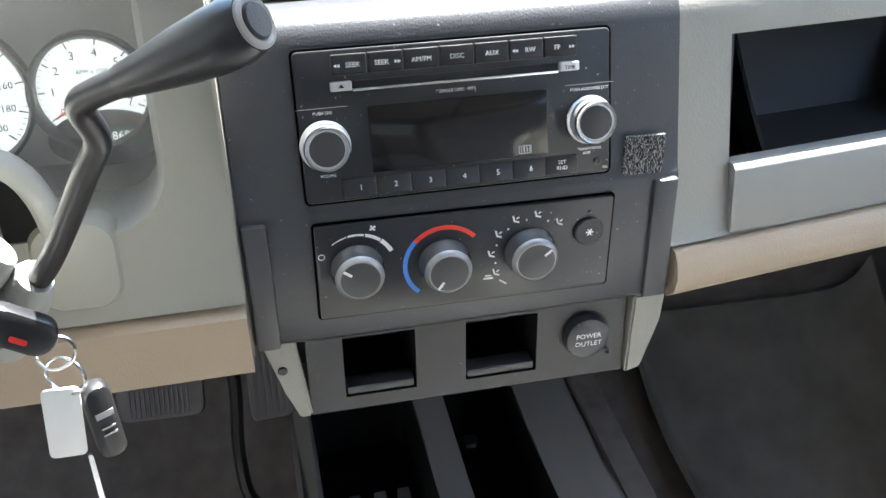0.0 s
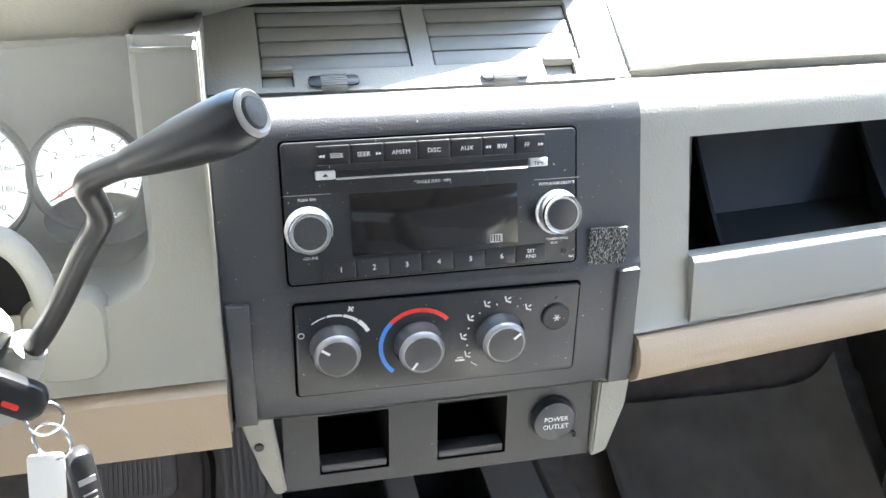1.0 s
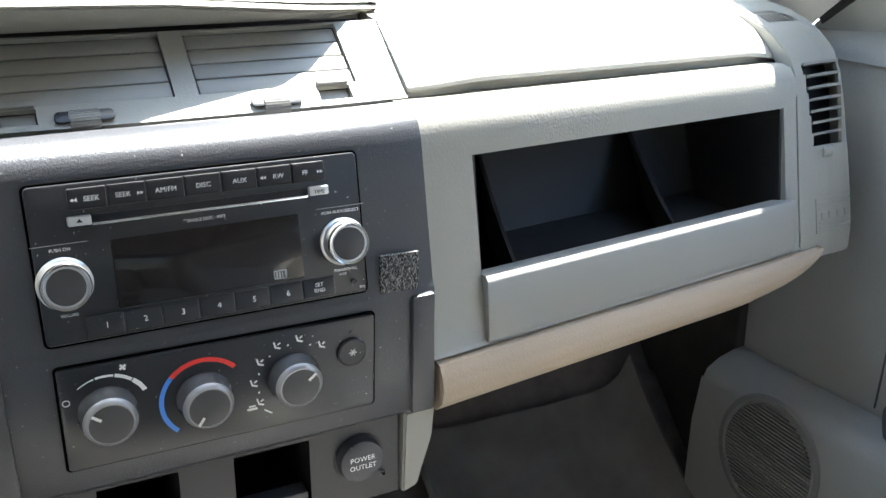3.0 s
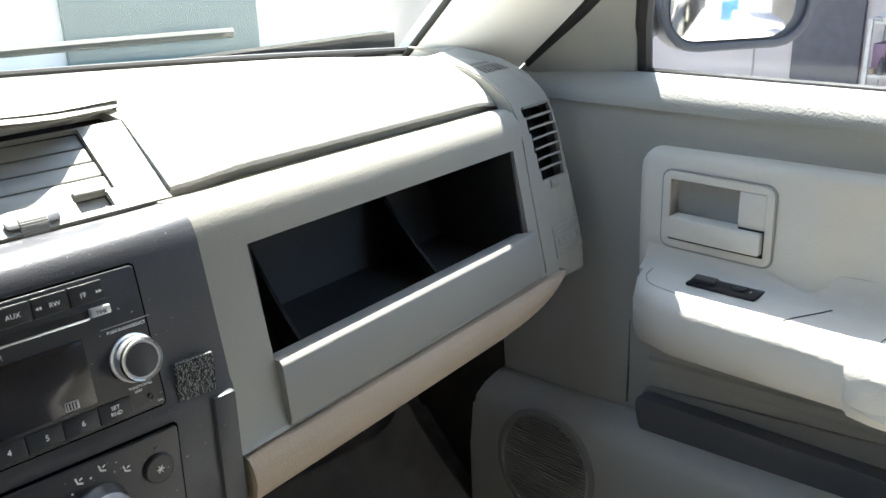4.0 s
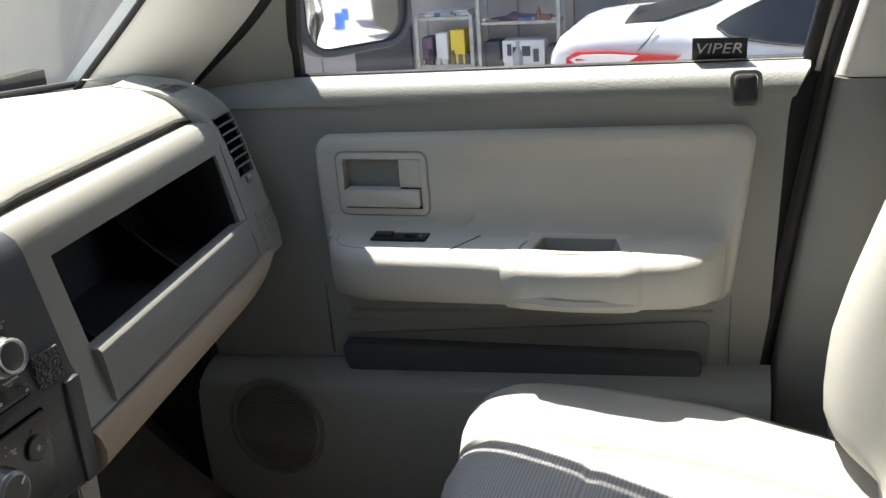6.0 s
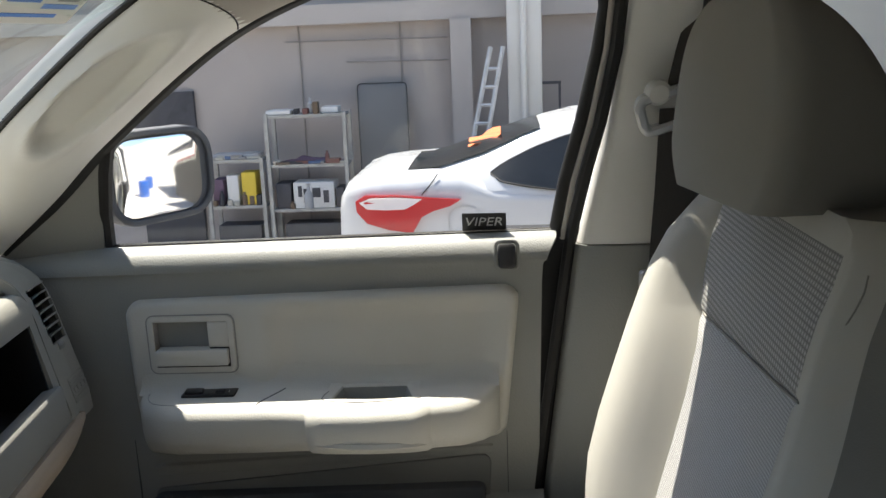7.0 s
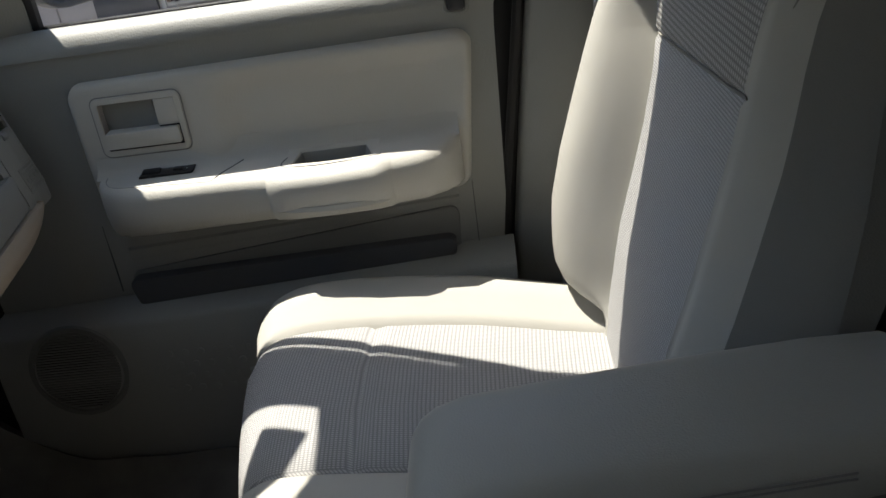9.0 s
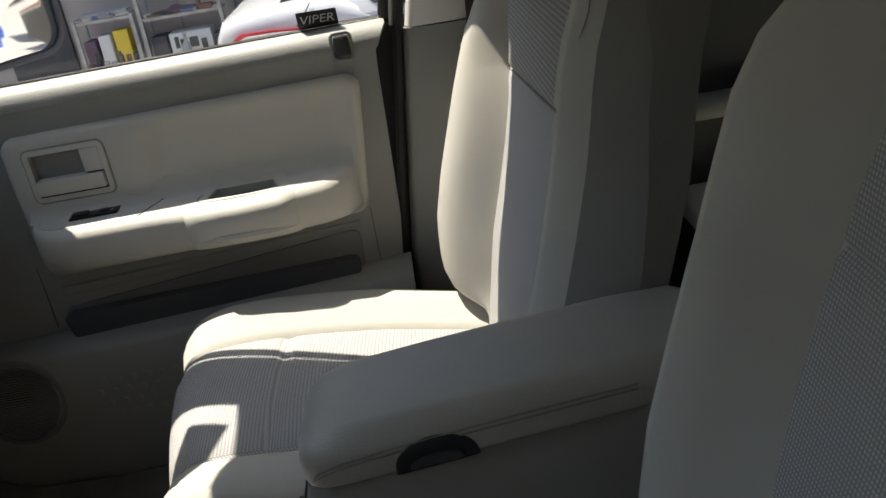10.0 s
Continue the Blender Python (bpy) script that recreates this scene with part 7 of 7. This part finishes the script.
part("boot_seam", tube([(4.135, -0.155, 0.948), (4.105, -0.12, 0.90), (4.096, -0.07, 0.845)], 0.003, 6), M_RUBBER, car)
part("fuel_flap", ring_plate(0.17, 0.17, 0.07, 0.003, 0.002, frame_at((4.096, -0.29, 0.70), (0, -1, 0), (0, 0, 1))), M_GREYP, car)
for y in (-0.85, -3.5):
    wh = part("wheel", lathe([(0.20, 0.0), (0.31, 0.0), (0.33, 0.03), (0.33, 0.20), (0.30, 0.22), (0.0001, 0.22)], frame_at((4.09, y, 0.18), (0, 1, 0), (0, 0, 1)), 28), M_RUBBER, car)
    part("rim", lathe([(0.21, 0.0), (0.21, 0.012), (0.05, 0.02), (0.0001, 0.02)], frame_at((4.09, y, 0.18), (0, -1, 0), (0, 0, 1)), 20), M_SILVER, wh)
single("orange_cloth", sheet(lambda u, v: (4.50 + 0.22 * u, -0.30 - 0.18 * v, 1.020 + 0.36 * 0.18 * v + 0.03 * u + 0.014 + 0.012 * math.sin(9 * u + 7 * v)), steps(0, 1, 8), steps(0, 1, 8), 0.004), M_ORANGE, "crumpled orange cloth on the car's rear window", "cloth")


# shelving against the wall
def rack(y0, y1, tops, x0=5.92, x1=6.14):
    r = thing("metal_shelf", ((x0 + x1) / 2, (y0 + y1) / 2, -0.15), "pale metal storage shelf loaded with workshop goods", "shelf", group="yard shelves")
    for x in (x0, x1):
        for y in (y0, y1):
            part("post", box(x - 0.012, x + 0.012, y - 0.014, y + 0.014, -0.15, max(tops) + 0.01, 0.002, 1), M_RACK, r)
    for z in tops:
        part("board", box(x0, x1, y0, y1, z - 0.025, z, 0.003, 1), M_RACK, r)
    return r


rack(1.20, 0.635, (1.155, 0.80, 0.475, 0.15))
rack(1.66, 1.255, (0.845, 0.51, 0.15))


def goods(name, x0, x1, y0, y1, z0, z1, m, label, cat, bev=0.006):
    return single(name, box(x0, x1, y0, y1, z0, z1, bev, 2), m, label, cat)


goods("carton", 5.93, 6.12, 0.74, 1.04, 0.476, 0.665, M_BOXW, "white printed appliance carton on a shelf", "box")
single("carton_print", bars([(-0.10, 0.03, 0.03, 0.08, 0), (-0.06, 0.0, 0.03, 0.10, 0), (0.02, 0.02, 0.06, 0.07, 0), (0.09, -0.01, 0.04, 0.09, 0)], frame_at((5.927, 0.89, 0.57), (0, -1, 0), (0, 0, 1)), 0.002), M_DARKB, "dark printed marks on the carton", "print")
single("spray_bottle", lathe([(0.035, 0), (0.035, 0.10), (0.015, 0.13), (0.012, 0.17), (0.018, 0.18), (0.0001, 0.185)], pose(5.935, 0.93, 0.476), 14), M_GREYP, "grey bottle standing on the shelf", "bottle")
goods("carton", 5.94, 6.10, 1.445, 1.53, 0.511, 0.73, M_BOXW, "white carton on the low shelf", "box")
goods("yellow_carton", 5.94, 6.08, 1.315, 1.42, 0.511, 0.75, M_YEL, "yellow packet with blue print on the shelf", "box")
goods("dark_carton", 5.95, 6.12, 1.56, 1.64, 0.511, 0.70, M_PURP, "dark purple carton on the shelf", "box")
goods("tool_case", 5.94, 6.12, 0.67, 0.73, 0.476, 0.62, M_DARKB, "dark tool case on the shelf", "case")
goods("tool_case", 5.94, 6.12, 1.06, 1.17, 0.476, 0.66, M_DARKB, "dark tool case on the shelf", "case")
goods("flat_carton", 5.93, 6.10, 1.02, 1.20, 1.156, 1.185, M_BOXW, "white flat carton on the top shelf", "box")
goods("flat_carton", 5.95, 6.10, 0.68, 0.80, 1.156, 1.20, M_BOXW, "white small carton on the top shelf", "box")
single("spray_can", lathe([(0.025, 0), (0.025, 0.07), (0.01, 0.085), (0.012, 0.11), (0.0001, 0.112)], pose(5.98, 0.88, 1.156), 12), M_GREYP, "grey spray can on the top shelf", "can")
single("cloth_heap", sheet(lambda u, v: (5.95 + 0.15 * u, 1.15 - 0.48 * v, 0.802 + 0.07 * math.sin(3.1 * u) * (0.5 + 0.5 * noise.noise((u * 3, v * 6, 0))) * max(0, math.sin(3.14 * v)) + 0.004), steps(0, 1, 8), steps(0, 1, 16), 0.004), M_PURP, "heap of dark purple rags and cables on the shelf", "rags")
goods("crate", 5.95, 6.10, 1.28, 1.62, 0.846, 0.885, M_GREYP, "grey tray of parts on the shelf", "tray")
goods("bin_box", 5.94, 6.12, 0.68, 1.12, 0.151, 0.36, M_DARKB, "dark boxes on the bottom shelf", "box")
goods("bin_box", 5.94, 6.12, 1.30, 1.62, 0.151, 0.36, M_DARKB, "dark boxes on the bottom shelf", "box")
goods("leaning_board", 6.18, 6.215, 0.205, 0.575, -0.15, 1.345, M_MAT, "dark grey board leaning on the wall", "board", 0.03)
lad = thing("step_ladder", (5.75, -0.35, -0.15), "paint-splashed aluminium ladder leaning by the column", "ladder")
for s in (-0.042, 0.042):
    part("rail", tube([(5.60, -0.10 + s * 1.4, -0.15), (5.80, -0.46 + s, 1.57)], 0.017, 6), M_ALU, lad)
for k in range(12):
    t = (k + 0.8) / 13
    y, x, z = -0.10 - 0.36 * t, 5.60 + 0.20 * t, 1.57 * t
    part("rung", tube([(x, y - 0.05, z), (x, y + 0.05, z)], 0.013, 6), M_ALU, lad)
stool = thing("metal_stand", (6.0, -0.82, -0.15), "thin dark metal stand by the column", "stand")
for y in (-0.75, -0.89):
    part("leg", box(5.98, 6.0, y - 0.008, y + 0.008, -0.15, 1.31), M_DARKB, stool)
part("bar", box(5.98, 6.0, -0.90, -0.74, 1.30, 1.32), M_DARKB, stool)
# seen through the rear side window
M_BROWN = surf("brown_side", (0.16, 0.14, 0.11), 0.7, var=0.15, blotch=3)
aw = thing("striped_truck_body", (2.5, -2.7, -0.15), "brown truck body with cream and red stripes in the yard", "truck body")
part("side", box(2.2, 2.8, -3.8, -1.83, -0.15, 1.385), M_BROWN, aw)
part("cream_band", box(2.195, 2.8, -3.8, -1.825, 1.387, 1.433), M_CREAM, aw)
part("red_band", box(2.19, 2.8, -3.8, -1.82, 1.435, 1.478), M_REDP, aw)
structure("ceiling_shed", box(3.2, 6.6, -9, -2.0, 1.95, 2.1), M_DARKB, "dark shed roof in the yard", "shed roof")
single("oil_drum", lathe([(0.29, 0), (0.30, 0.02), (0.29, 0.04), (0.29, 0.30), (0.30, 0.32), (0.29, 0.34), (0.29, 0.6), (0.30, 0.62), (0.29, 0.64), (0.29, 0.88), (0.0001, 0.88)], pose(1.25, -6.5, -0.15), 28), M_BARREL, "blue steel drum in the yard", "drum")
single("oil_drum", lathe([(0.29, 0), (0.30, 0.02), (0.29, 0.04), (0.29, 0.30), (0.30, 0.32), (0.29, 0.34), (0.29, 0.6), (0.30, 0.62), (0.29, 0.64), (0.29, 0.88), (0.0001, 0.88)], pose(1.9, -9.5, -0.15), 28), M_BARREL, "blue steel drum in the yard", "drum")

# odds and ends along the shelf boards
rnd = random.Random(7)
TONES = [surf("goods_%s" % n, c, 0.6, var=0.2, blotch=25) for n, c in (("brown", (0.16, 0.11, 0.07)), ("grey", (0.28, 0.27, 0.26)), ("black", (0.03, 0.03, 0.035)), ("cream", (0.50, 0.47, 0.40)), ("red", (0.17, 0.07, 0.06)), ("blue", (0.07, 0.12, 0.24)))]
for z, y0, y1, count in ((0.476, 1.02, 1.06, 2), (0.801, 0.66, 1.17, 11), (0.511, 1.27, 1.65, 7), (0.846, 1.28, 1.64, 8), (1.156, 0.80, 1.02, 3), (0.151, 0.66, 1.18, 5), (0.151, 1.28, 1.64, 5)):
    for k in range(count):
        y = y0 + (y1 - y0) * (k + 0.5) / count
        tone = rnd.choice(TONES)
        x = rnd.uniform(5.93, 5.96)
        flat = z in (0.801, 0.846)
        if rnd.random() < (0.08 if flat else 0.35):
            r, h = rnd.uniform(0.014, 0.026), rnd.uniform(0.05, 0.12)
            single("jar", lathe([(r, 0), (r, h * 0.7), (r * 0.5, h * 0.82), (r * 0.5, h), (0.0001, h)], pose(x - 0.01, y, z), 12), tone, "small jar among the goods on the shelf", "jar", group="shelf clutter")
        else:
            # the two middle shelves hold flat, untidy things
            w, h = (rnd.uniform(0.02, 0.06), rnd.uniform(0.012, 0.034)) if flat else (rnd.uniform(0.012, 0.024), rnd.uniform(0.03, 0.085))
            single("packet", box(x - 0.02, x + 0.05, y - w, y + w, z, z + h, 0.003, 1), tone, "small packet among the goods on the shelf", "packet", group="shelf clutter")
